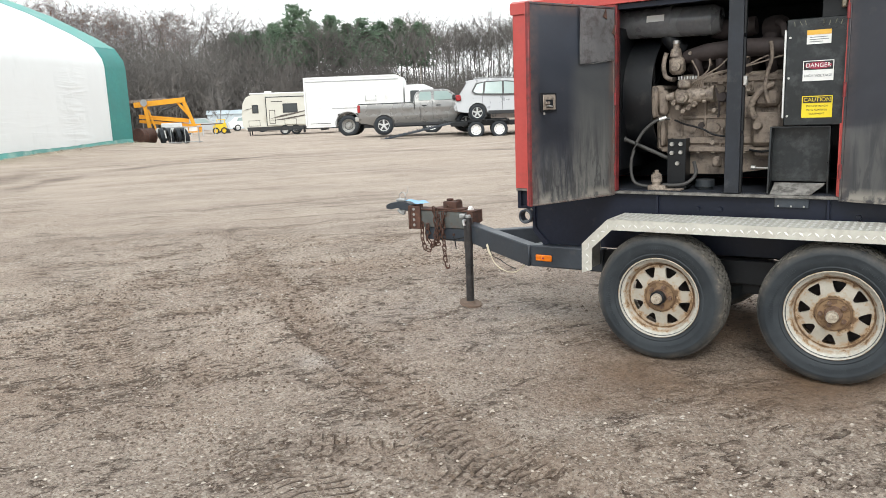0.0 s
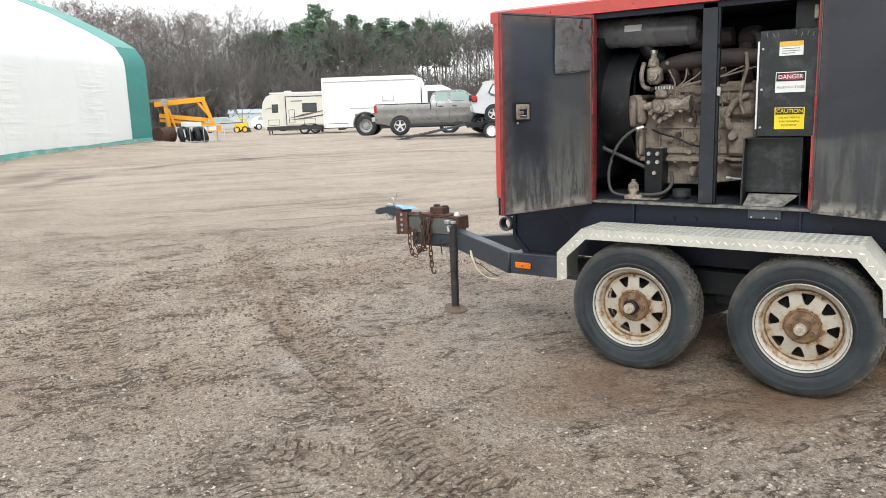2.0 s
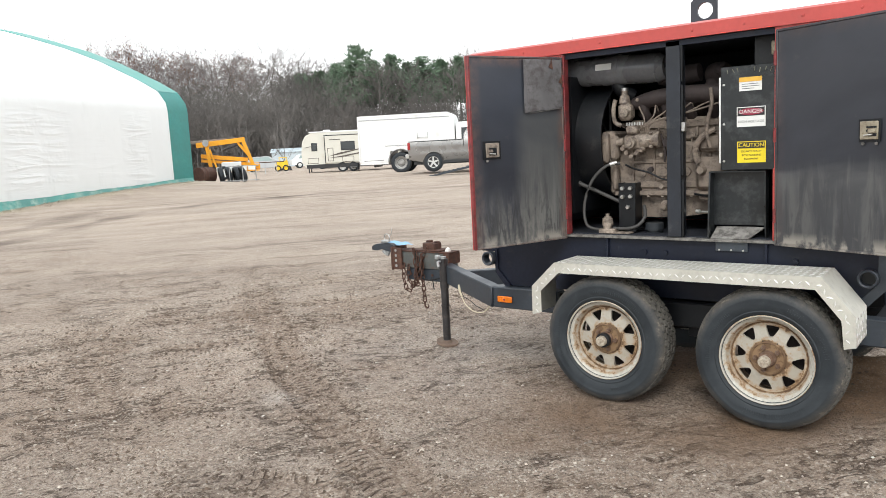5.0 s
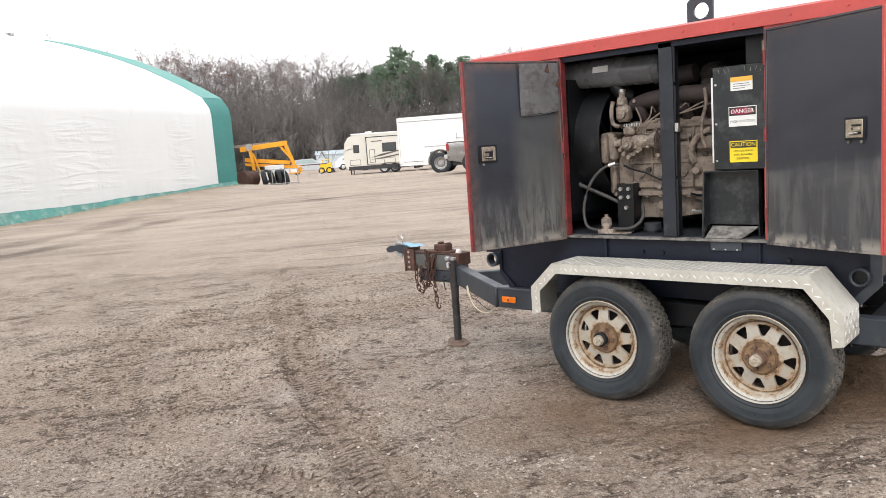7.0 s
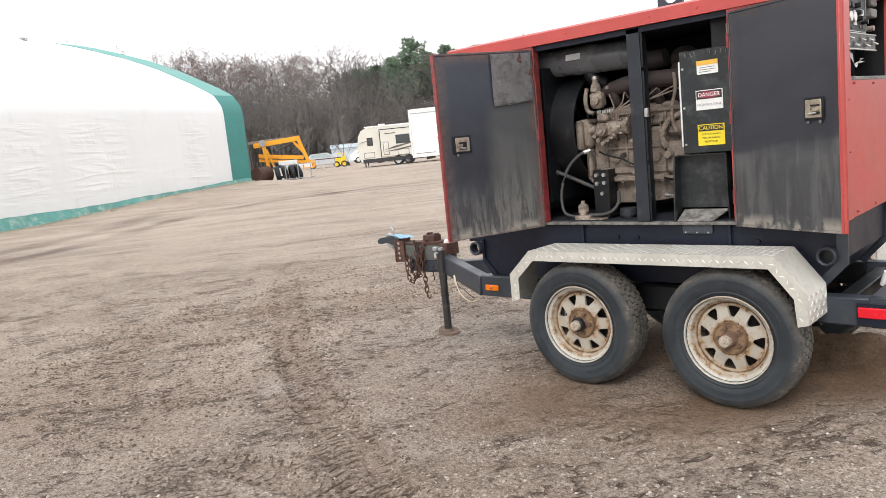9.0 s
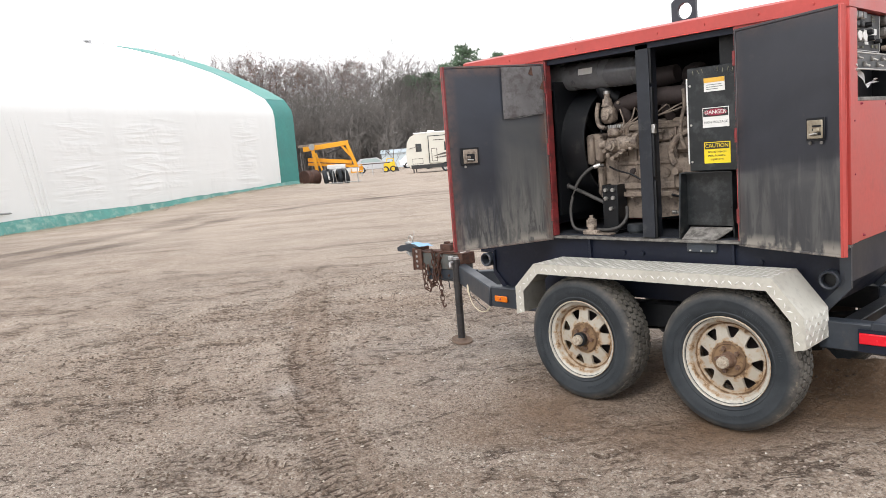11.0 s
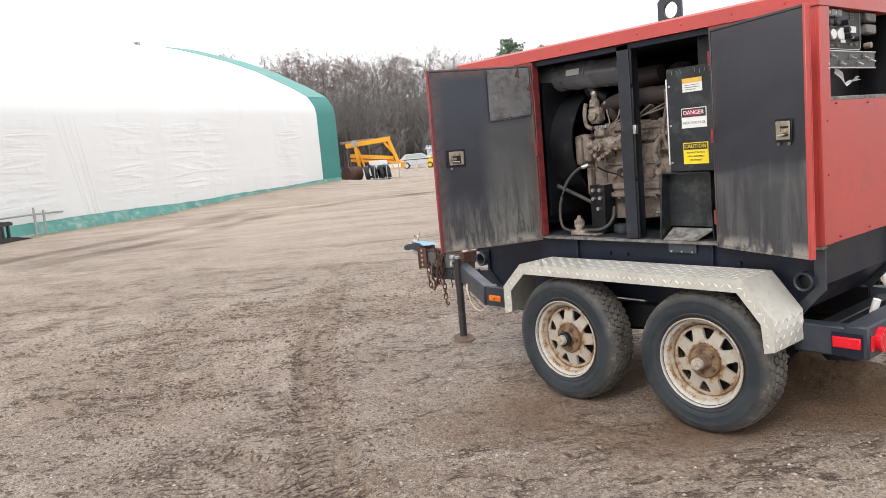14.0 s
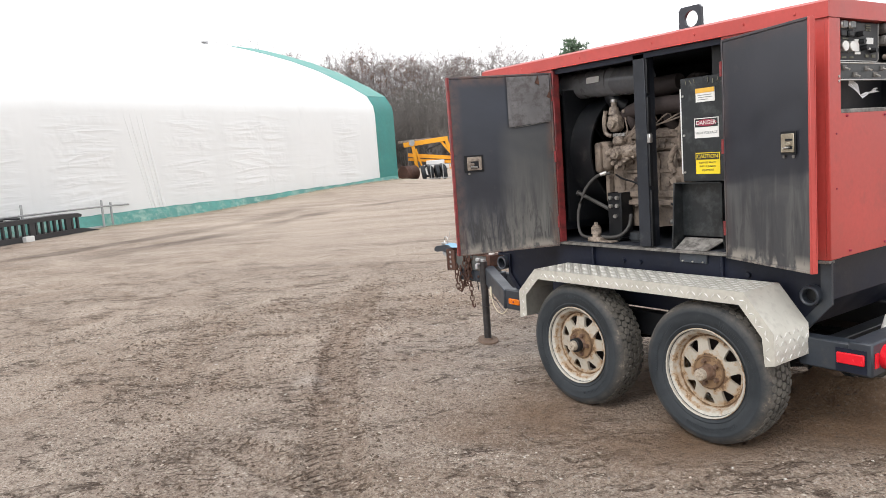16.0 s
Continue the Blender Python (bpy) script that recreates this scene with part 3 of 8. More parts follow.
# ---- mesh tools ----
class Mesh:
    """A growing list of corners and faces."""

    def __init__(self, m=None):
        self.v, self.f, self.m = [], [], m or Matrix()

    def add(self, verts, faces, m=None):
        k = len(self.v)
        t = self.m @ m if m is not None else self.m
        self.v += [tuple(t @ Vector(p)) for p in verts]
        self.f += [tuple(i + k for i in f) for f in faces]
        return self

    def box(self, x0, y0, z0, x1, y1, z1, b=0.0, m=None):
        """A box, its edges chamfered by b."""
        lo, hi = (min(x0, x1), min(y0, y1), min(z0, z1)), (max(x0, x1), max(y0, y1), max(z0, z1))
        b = min(b, *(0.45 * (h - l) for l, h in zip(lo, hi)))
        if b <= 0:
            vs = [(x, y, z) for z in (lo[2], hi[2]) for y in (lo[1], hi[1]) for x in (lo[0], hi[0])]
            return self.add(vs, [(0, 2, 3, 1), (4, 5, 7, 6), (0, 1, 5, 4), (2, 6, 7, 3), (0, 4, 6, 2), (1, 3, 7, 5)], m)
        vs, idx = [], {}
        for c in range(8):
            s = [(c >> a) & 1 for a in range(3)]
            for a in range(3):
                p = [(hi[k] if s[k] else lo[k]) + (0 if k == a else (-b if s[k] else b)) for k in range(3)]
                idx[c, a] = len(vs)
                vs.append(tuple(p))
        fs = []
        for a in range(3):
            u, w = [k for k in range(3) if k != a]
            for s in (0, 1):
                ring = [(s << a) | (i << u) | (j << w) for i, j in ((0, 0), (1, 0), (1, 1), (0, 1))]
                fs.append(tuple(idx[c, a] for c in ring))
            for i in (0, 1):
                for j in (0, 1):
                    c0 = (i << u) | (j << w)
                    c1 = c0 | (1 << a)
                    fs.append((idx[c0, u], idx[c1, u], idx[c1, w], idx[c0, w]))
        fs += [tuple(idx[c, a] for a in range(3)) for c in range(8)]
        return self.add(vs, fs, m)

    def cyl(self, p0, p1, r0, r1=None, n=16, caps=True, m=None):
        p0, p1 = Vector(p0), Vector(p1)
        r1 = r0 if r1 is None else r1
        q = (p1 - p0).to_track_quat('Z', 'Y')
        vs = []
        for p, r in ((p0, r0), (p1, r1)):
            for i in range(n):
                a = 2 * math.pi * i / n
                vs.append(tuple(p + q @ Vector((r * math.cos(a), r * math.sin(a), 0))))
        fs = [(i, (i + 1) % n, n + (i + 1) % n, n + i) for i in range(n)]
        if caps:
            fs += [tuple(range(n))[::-1], tuple(range(n, 2 * n))]
        return self.add(vs, fs, m)

    def tube(self, pts, r, n=8, m=None, smooth=3):
        """A round tube along points, rounded off between them; r may be one radius or one per point."""
        pts = [Vector(p) for p in pts]
        rs = r if isinstance(r, (list, tuple)) else [r] * len(pts)
        if smooth > 1 and len(pts) > 2:
            fine, fr = [], []
            for i in range(len(pts) - 1):
                a, b, c, d = pts[max(i - 1, 0)], pts[i], pts[i + 1], pts[min(i + 2, len(pts) - 1)]
                for k in range(smooth):
                    t = k / smooth
                    fine.append(0.5 * (2 * b + (c - a) * t + (2 * a - 5 * b + 4 * c - d) * t * t + (3 * b - a - 3 * c + d) * t ** 3))
                    fr.append(rs[i] * (1 - t) + rs[i + 1] * t)
            pts, rs = fine + [pts[-1]], fr + [rs[-1]]
        vs, fs = [], []
        up = Vector((0.31, 0.17, 0.93))
        for i, p in enumerate(pts):
            d = (pts[min(i + 1, len(pts) - 1)] - pts[max(i - 1, 0)]).normalized()
            s = d.cross(up)
            s = s.normalized() if s.length > 1e-4 else d.orthogonal().normalized()
            u = s.cross(d)
            for k in range(n):
                a = 2 * math.pi * k / n
                vs.append(tuple(p + rs[i] * (math.cos(a) * s + math.sin(a) * u)))
        for i in range(len(pts) - 1):
            fs += [(i * n + k, i * n + (k + 1) % n, (i + 1) * n + (k + 1) % n, (i + 1) * n + k) for k in range(n)]
        fs += [tuple(range(n))[::-1], tuple(range(len(vs) - n, len(vs)))]
        return self.add(vs, fs, m)

    def prism(self, poly, axis, a0, a1, m=None):
        """A flat outline (pairs of the two other axes, in their order) drawn out along an axis."""
        k = "xyz".index(axis)
        put = lambda p, a: tuple([*p[:k], a, *p[k:]])
        n = len(poly)
        vs = [put(tuple(p), a0) for p in poly] + [put(tuple(p), a1) for p in poly]
        fs = [(i, (i + 1) % n, n + (i + 1) % n, n + i) for i in range(n)] + [tuple(range(n))[::-1], tuple(range(n, 2 * n))]
        return self.add(vs, fs, m)

    def lathe(self, prof, n=32, m=None, close=False):
        """A profile of (radius, y) turned about the y axis."""
        vs, fs = [], []
        for r, y in prof:
            vs += [(r * math.cos(2 * math.pi * i / n), y, r * math.sin(2 * math.pi * i / n)) for i in range(n)]
        rows = len(prof)
        for j in range(rows if close else rows - 1):
            k = (j + 1) % rows
            fs += [(j * n + i, j * n + (i + 1) % n, k * n + (i + 1) % n, k * n + i) for i in range(n)]
        return self.add(vs, fs, m)

    def ball(self, c, r, n=10, m=None, squash=(1, 1, 1)):
        rows = max(3, n // 2)
        vs = [(0, 0, 1)]
        for j in range(1, rows):
            a = math.pi * j / rows
            vs += [(math.sin(a) * math.cos(2 * math.pi * i / n), math.sin(a) * math.sin(2 * math.pi * i / n), math.cos(a)) for i in range(n)]
        vs.append((0, 0, -1))
        fs = [(0, 1 + i, 1 + (i + 1) % n) for i in range(n)]
        for j in range(rows - 2):
            fs += [(1 + j * n + i, 1 + (j + 1) * n + i, 1 + (j + 1) * n + (i + 1) % n, 1 + j * n + (i + 1) % n) for i in range(n)]
        last = len(vs) - 1
        fs += [(last, last - n + (i + 1) % n, last - n + i) for i in range(n)]
        return self.add([tuple(c[k] + r * squash[k] * p[k] for k in range(3)) for p in vs], fs, m)


def mesh_data(name, b, material, smooth=True, tidy=True, angle=38, weld=False):
    me = bpy.data.meshes.new(name)
    me.from_pydata(b.v, [], b.f)
    if tidy:
        bm = bmesh.new()
        bm.from_mesh(me)
        if weld:
            bmesh.ops.remove_doubles(bm, verts=bm.verts, dist=0.0006)
        bmesh.ops.recalc_face_normals(bm, faces=bm.faces)
        bm.to_mesh(me)
        bm.free()
    me.materials.append(M[material])
    if smooth:
        me.shade_smooth()
        me.set_sharp_from_angle(angle=radians(angle))
    return me


def part(name, b, material, parent=None, label="", smooth=True, at=None, tidy=True):
    """Link a mesh as one object under a thing or a part."""
    data = b if isinstance(b, bpy.types.Mesh) else mesh_data(name, b, material, smooth, tidy)
    ob = new(name, data)
    if parent is not None:
        ob.parent = parent
    if at is not None:
        ob.matrix_basis = at
    if label:
        tagged(ob, label)
    return ob


def thing(name, label, category, at=None, group="", kind=""):
    ob = new(name)
    ob.empty_display_size = 0.2
    if at is not None:
        ob.matrix_basis = at
    return tagged(ob, label, category, group, kind)


def lettering(words, size, material, parent, at, name="lettering"):
    """Words in the built-in font as a thin mesh, centred at a pose."""
    cu = bpy.data.curves.new("words", 'FONT')
    cu.body, cu.size, cu.align_x, cu.align_y, cu.extrude = words, size, 'CENTER', 'CENTER', 0.0004
    tmp = new("words", cu)
    dg = bpy.context.evaluated_depsgraph_get()
    dg.update()
    me = bpy.data.meshes.new_from_object(tmp.evaluated_get(dg))
    bpy.data.objects.remove(tmp)
    bpy.data.curves.remove(cu)
    me.materials.clear()
    me.materials.append(M[material])
    return part(name, me, material, parent, at=at)


def smoothstep(a, b, x):
    t = np.clip((x - a) / (b - a), 0, 1)
    return t * t * (3 - 2 * t)

# ---- ground ----
BARN = pose(-28.3, 16.6, 0.0, 0, 0, -67.7)
BARN_INV = BARN.inverted()
RUTS = [  # points, half width, depth, lug spacing, firmness
    ([(0.25, -1.66), (-0.08, -1.53), (-0.66, -1.28), (-1.40, -0.85), (-2.24, -0.38), (-3.28, 0.35), (-5.0, 1.55), (-8.2, 3.7), (-14, 8.2)], 0.15, 0.020, 0.058, 0.30),
    ([(-1.25, -1.80), (-0.75, -1.74), (-0.36, -1.68), (-0.1, -1.62), (0.35, -1.58)], 0.13, 0.018, 0.060, 0.20),
    ([(-1.9, -1.95), (-2.5, -1.66), (-3.1, -1.38), (-3.7, -1.05), (-4.6, -0.6)], 0.19, 0.016, 0.055, 0.25),
    ([(-4.0, -1.5), (-3.75, -1.10), (-4.35, -0.45), (-4.70, 0.40), (-4.62, 1.15), (-4.42, 1.97), (-3.7, 3.2)], 0.10, 0.016, 0.10, 0.20),
    ([(-3.4, -0.75), (-3.20, -0.42), (-2.95, 0.20), (-3.0, 0.95), (-2.85, 1.60), (-2.2, 2.4)], 0.13, 0.013, 0.075, 0.02),
    ([(-0.5, -2.2), (-1.05, -1.92), (-1.55, -1.64), (-2.1, -1.28), (-2.7, -0.85)], 0.20, 0.015, 0.055, 0.30),
    ([(-4.3, 0.0), (-3.97, 0.60), (-3.9, 0.95), (-3.4, 1.5)], 0.13, 0.014, 0.10, 0.30),
    ([(-9.0, -1.4), (-7.9, -0.03), (-7.2, 0.95), (-6.5, 1.95), (-5.0, 4.0)], 0.13, 0.013, 0.11, 0.20),
    ([(-8.0, -2.6), (-6.6, -0.6), (-5.7, 0.75), (-5.3, 1.9), (-4.0, 3.6)], 0.12, 0.012, 0.11, 0.10),
    ([(-12.5, -1.0), (-10.6, 1.6), (-9.0, 4.0), (-7.0, 6.6)], 0.14, 0.012, 0.12, 0.15),
]


TRACKS = [  # dark lines driven into the far yard: points, half width, strength
    ([(-13.0, -0.2), (-14.4, 3.2), (-16.6, 5.7), (-18.4, 8.5), (-18.5, 11.0), (-17.9, 12.6), (-17.3, 14.8), (-16.0, 16.0), (-14.5, 16.7), (-12.0, 17.4), (-7.0, 18.6)], 0.48, 1.0),
    ([(-14.6, -1.2), (-17.0, 4.2), (-20.0, 7.0), (-21.2, 8.2), (-20.6, 9.2), (-19.9, 10.4), (-19.4, 12.0)], 0.55, 0.85),
    ([(-9.6, 7.2), (-8.9, 7.15), (-7.0, 7.0), (-6.0, 6.65), (-4.6, 6.6)], 0.15, 0.9),
    ([(-8.9, 4.8), (-7.2, 5.02), (-5.6, 4.84)], 0.09, 0.7),
    ([(-8.4, 0.0), (-8.0, 0.6), (-7.5, 1.4), (-6.9, 2.1), (-6.2, 2.65)], 0.14, 0.6),
]


def far_rise(x, y):
    """The yard lifts a little towards the parked vehicles, banks up beside the barn, and climbs under the woods."""
    x, y = np.asarray(x, float), np.asarray(y, float)
    d = np.hypot(x - 1.5, y + 4)
    u = (x + 28.3) * 0.379 - (y - 16.6) * 0.925
    v = (x + 28.3) * 0.925 + (y - 16.6) * 0.379
    z = 0.30 * np.exp(-((d - 36) / 8.5) ** 2)
    z = z + 0.20 * np.exp(-((v - 0.6) / 1.5) ** 2) * smoothstep(13, 4, u) * smoothstep(-2, 1, u)
    return z + 6.0 * smoothstep(97, 165, d) * smoothstep(-20, 40, y)


def along(pts, x, y):
    """Distance from a line of points, the way along it, and the side of it."""
    best, way, flank, run = np.full(x.shape, 1e9), np.zeros(x.shape), np.zeros(x.shape), 0.0
    for (ax, ay), (bx, by) in zip(pts, pts[1:]):
        ln = math.hypot(bx - ax, by - ay)
        t = np.clip(((x - ax) * (bx - ax) + (y - ay) * (by - ay)) / ln ** 2, 0, 1)
        d = np.hypot(x - ax - t * (bx - ax), y - ay - t * (by - ay))
        side = np.sign((bx - ax) * (y - ay) - (by - ay) * (x - ax))
        way, flank = np.where(d < best, run + t * ln, way), np.where(d < best, side, flank)
        best = np.minimum(best, d)
        run += ln
    return best, way, flank


@functools.lru_cache(maxsize=None)
def noise_table(seed):
    return np.random.RandomState(seed).uniform(-1, 1, (256, 256))


def value_noise(x, y, scale, seed):
    """Smooth noise from -1 to 1."""
    tab = noise_table(seed)
    u, v = x / scale + 1000.3, y / scale + 1000.7
    i, j = np.floor(u).astype(int), np.floor(v).astype(int)
    a, b = u - i, v - j
    a, b = a * a * (3 - 2 * a), b * b * (3 - 2 * b)
    g = lambda p, q: tab[p % 256, q % 256]
    return (g(i, j) * (1 - a) + g(i + 1, j) * a) * (1 - b) + (g(i, j + 1) * (1 - a) + g(i + 1, j + 1) * a) * b


def near_relief(x, y):
    """Height, darkening of the soil (damp, and shade painted under the trailer), and the hold, phase and offset of the
    tyre prints near the trailer.
    """
    x, y = np.asarray(x, float), np.asarray(y, float)
    near = smoothstep(15, 6, np.hypot(x + 1, y + 0.5))
    cx, cy = 0.57 * x + 0.82 * y, -0.82 * x + 0.57 * y
    z = 0.014 * value_noise(x, y, 0.9, 3) + 0.011 * value_noise(x, y, 0.33, 4) + 0.009 * value_noise(x, y, 0.15, 5)
    z = z + (0.007 * value_noise(x, y, 0.07, 6) + 0.006 * value_noise(x, y, 0.035, 17)) * np.clip(0.55 + 0.9 * value_noise(x, y, 0.6, 7), 0, 1)
    f = value_noise(cx * 0.45, cy, 0.20, 71) + 0.45 * value_noise(cx * 0.6, cy, 0.07, 72)
    z = z + 0.014 * smoothstep(0.10, 0.20, f) * np.clip(-0.1 + 1.5 * value_noise(x, y, 1.1, 73) + 0.8 * value_noise(x, y, 0.4, 74), 0, 1)
    damp_shade, hold, phase, across = (np.zeros_like(x) for _ in range(4))
    for k, (pts, w, depth, gap, firm) in enumerate(RUTS):
        d, s, side = along(pts, x, y)
        broken = np.clip(0.50 + firm + 1.0 * value_noise(x, y, 0.55, 20 + k) + 0.4 * value_noise(x, y, 0.2, 50 + k), 0, 1)
        inside = smoothstep(w * 1.1, w * 0.7, d + 0.05 * value_noise(x, y, 0.25, 60 + k)) * broken
        bars = np.sin(2 * math.pi * (s / gap + 0.35 * side * d / w))
        z = z - depth * inside * (0.7 - 0.2 * bars) + depth * 0.6 * np.exp(-((d - w * 1.2) / 0.05) ** 2) * broken
        over = inside > hold
        hold, phase, across = np.where(over, inside, hold), np.where(over, s / gap, phase), np.where(over, side * d / w, across)
        damp_shade = np.maximum(damp_shade, np.maximum(inside * (0.34 * smoothstep(-9, -3, x) if k == 0 else 0.28), 0.32 * smoothstep(w * 1.15, w * 0.95, d) * (k == 0) * smoothstep(-7, -3, x)))
    damp_shade = np.maximum(damp_shade, 0.50 * np.exp(-(((x + 1.15) / 0.42) ** 2 + ((y + 1.0) / 0.22) ** 2)) * np.clip(0.7 + 0.9 * value_noise(x, y, 0.12, 47), 0, 1))
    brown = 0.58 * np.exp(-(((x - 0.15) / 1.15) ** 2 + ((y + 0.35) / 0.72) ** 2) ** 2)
    # damp soil by the wheels, then a dark patch for shade behind them
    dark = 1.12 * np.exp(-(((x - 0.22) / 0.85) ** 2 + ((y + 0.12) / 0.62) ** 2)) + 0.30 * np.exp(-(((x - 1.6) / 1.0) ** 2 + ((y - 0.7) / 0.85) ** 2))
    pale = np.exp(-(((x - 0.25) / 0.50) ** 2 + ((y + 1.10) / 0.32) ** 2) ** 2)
    # the last gaussian paints the trailer's shade onto the soil below it
    damp_shade = np.maximum(damp_shade, np.clip(np.maximum(dark, brown) + 0.8 * np.exp(-(((x - 0.55) / 1.0) ** 2 + ((y - 0.7) / 0.7) ** 2) ** 2), 0, 1) * (0.78 + 0.35 * value_noise(x, y, 0.5, 9))) * (1 - 0.8 * pale)
    damp_shade = np.maximum(damp_shade, 0.34 * np.exp(-(((x + 2.7) / 1.4) ** 2 + ((y + 1.9) / 0.7) ** 2)) * (0.8 + 0.6 * value_noise(x, y, 0.45, 79)))
    z = z + 0.19 * np.exp(-(((x - 1.25) / 0.62) ** 2 + ((y - 0.97) / 0.17) ** 2)) * (1 + 0.35 * value_noise(x, y, 0.16, 77) + 0.2 * value_noise(x, y, 0.07, 78))   # soil mound under the trailer, sized to hide the far tyre from the camera
    flat = np.zeros_like(x)
    for wx, wy in ((0, 0.08), (0.855, 0.08), (0, 1.33), (0.855, 1.33), (-1.545, 0.565)):
        flat = np.maximum(flat, np.exp(-(((x - wx) / 0.24) ** 2 + ((y - wy) / 0.22) ** 2) ** 2))
    z = z * (1 - 0.95 * flat)
    return z * near, np.clip(damp_shade, 0, 1) * near, np.clip(hold, 0, 1) * (1 - flat) * smoothstep(8.5, 5.0, np.hypot(x + 1, y + 0.5)), phase, across


def tracks_at(x, y):
    """How strongly the dark lines of the far yard show at a place, broken along their length."""
    dark = np.zeros_like(x)
    for k, (pts, w, amount) in enumerate(TRACKS):
        d = along(pts, x, y)[0] + 0.5 * w * value_noise(x, y, 0.9, 90 + k)
        dark = np.maximum(dark, amount * smoothstep(w, 0.35 * w, d) * np.clip(0.75 + 0.8 * value_noise(x, y, 1.6, 95 + k), 0, 1))
    return dark


def spread(fine_lo, fine_hi, step, lo, hi, grow=1.11):
    mid = list(np.arange(fine_lo, fine_hi + step / 2, step))
    up, s = [mid[-1]], step
    while up[-1] < hi:
        s = min(s * grow, 0.20 if up[-1] < 19 else 28)
        up.append(up[-1] + s)
    dn, s = [mid[0]], step
    while dn[-1] > lo:
        s = min(s * grow, 0.20 if dn[-1] > -22 else 28)
        dn.append(dn[-1] - s)
    return np.array(dn[:0:-1] + mid + up[1:])


gx, gy = spread(-4.6, 1.7, 0.013, -900, 900, 1.08), spread(-2.2, 2.0, 0.013, -900, 900, 1.08)
GX, GY = np.meshgrid(gx, gy, indexing='ij')
rel, damp_shade, hold, phase, across = near_relief(GX, GY)
GZ = far_rise(GX, GY) + rel
nx, ny = GX.shape
ids = np.arange(nx * ny).reshape(nx, ny)
quads = np.stack([ids[:-1, :-1], ids[1:, :-1], ids[1:, 1:], ids[:-1, 1:]], -1).reshape(-1, 4)
gm = bpy.data.meshes.new("ground")
gm.from_pydata(np.stack([GX, GY, GZ], -1).reshape(-1, 3).tolist(), [], quads.tolist())
dist = np.hypot(GX - 1.5, GY + 4)
bu, bv = (GX + 28.3) * 0.379 - (GY - 16.6) * 0.925, (GX + 28.3) * 0.925 + (GY - 16.6) * 0.379
straw = np.exp(-((bv - 0.4) / 0.9) ** 2) * smoothstep(-5, 0, bu) * np.clip(0.7 + 0.8 * value_noise(GX, GY, 1.3, 31), 0, 1)
for key, val in (("damp_shade", damp_shade), ("track", tracks_at(GX, GY)), ("rut", hold), ("rut_way", phase), ("rut_off", across), ("slick_sheen", np.maximum(np.exp(-((GX + 1.70) / 0.24) ** 2 - ((GY + 0.92) / 0.10) ** 2) * np.clip(0.8 + 0.7 * value_noise(GX, GY, 0.1, 45), 0, 1), 0.8 * np.exp(-((GX + 1.40) / 1.0) ** 2 - ((GY - 0.45) / 0.85) ** 2) * np.clip(0.7 + 0.6 * value_noise(GX, GY, 0.3, 46), 0, 1))), ("woods", smoothstep(92, 104, dist + 5 * value_noise(GX, GY, 9, 8))), ("straw", straw), ("dry", smoothstep(2.4, 9.5, np.hypot(GX + 0.8, GY + 2.0) + 1.2 * value_noise(GX, GY, 1.7, 41)) * (1 - 0.7 * smoothstep(4.5, -0.5, GY + 0.7 * value_noise(GX, GY, 2.2, 43)) * smoothstep(-28, -16, GX)))):
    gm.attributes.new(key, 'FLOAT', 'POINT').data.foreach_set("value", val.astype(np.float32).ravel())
gm.materials.append(M["ground"])
gm.shade_smooth()
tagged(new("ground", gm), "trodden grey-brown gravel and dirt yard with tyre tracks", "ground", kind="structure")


def ground_at(x, y):
    return float(far_rise(x, y) + near_relief(np.array([x]), np.array([y]))[0][0])


# ---- fabric building ----
SECTION = [(0, -0.3), (0, 2.6), (0, 3.6), (0.06, 3.95), (0.40, 4.45), (1.30, 4.98), (3.2, 5.93), (4.9, 6.62), (6.7, 7.22), (8.0, 7.62), (8.9, 7.86)]
LEN = 46.0


def arch(k0, k1, out=0.0, steps=1, first=0, last=None, both=True):
    """A stretch of the arched cover between two cross-sections, with its thickness."""
    prof = SECTION[first:last]
    if both:
        prof = prof + [(17.8 - s, z) for s, z in reversed(prof[:-1])]
    b = Mesh()
    vs, n = [], len(prof)
    for thick in (out, out - 0.03):
        for i in range(steps + 1):
            x = k0 + (k1 - k0) * i / steps
            for s, z in prof:
                c = (s - 8.9) / 8.9
                vs.append((x, -s - thick * c, z + thick * (1 - abs(c))))
    fs = []
    lay = (steps + 1) * n
    for i in range(steps):
        for j in range(n - 1):
            a = i * n + j
            fs.append((a, a + 1, a + n + 1, a + n))
            fs.append((lay + a, lay + a + n, lay + a + n + 1, lay + a + 1))
    for j in range(n - 1):
        fs.append((j, lay + j, lay + j + 1, j + 1))
        e = steps * n + j
        fs.append((e, e + 1, lay + e + 1, lay + e))
    return b.add(vs, fs)


barn = thing("fabric_building", "long arched storage building in white fabric with green trim", "building", BARN)
part("cover", arch(1.35, LEN, steps=24), "fabric", barn, "wrinkled white fabric cover")
part("end_band", arch(0.0, 1.42, out=0.025, steps=2), "green", barn, "green fabric end band")
part("upper_band", arch(-0.01, 1.43, out=0.034, steps=2, first=4), "green_skylit", barn, "green band over the arch, paler for the sky light on it")
for x0, nm in ((0.05, "far_end_wall"), (LEN - 0.3, "near_end_wall")):
    poly = SECTION + [(17.8 - s, z) for s, z in reversed(SECTION[:-1])]
    part(nm, Mesh().prism([(-s, z - 0.06) for s, z in poly], 'x', x0, x0 + 0.08), "fabric", barn)
sk = Mesh()
rng = np.random.RandomState(5)
vs, cols = [], 190
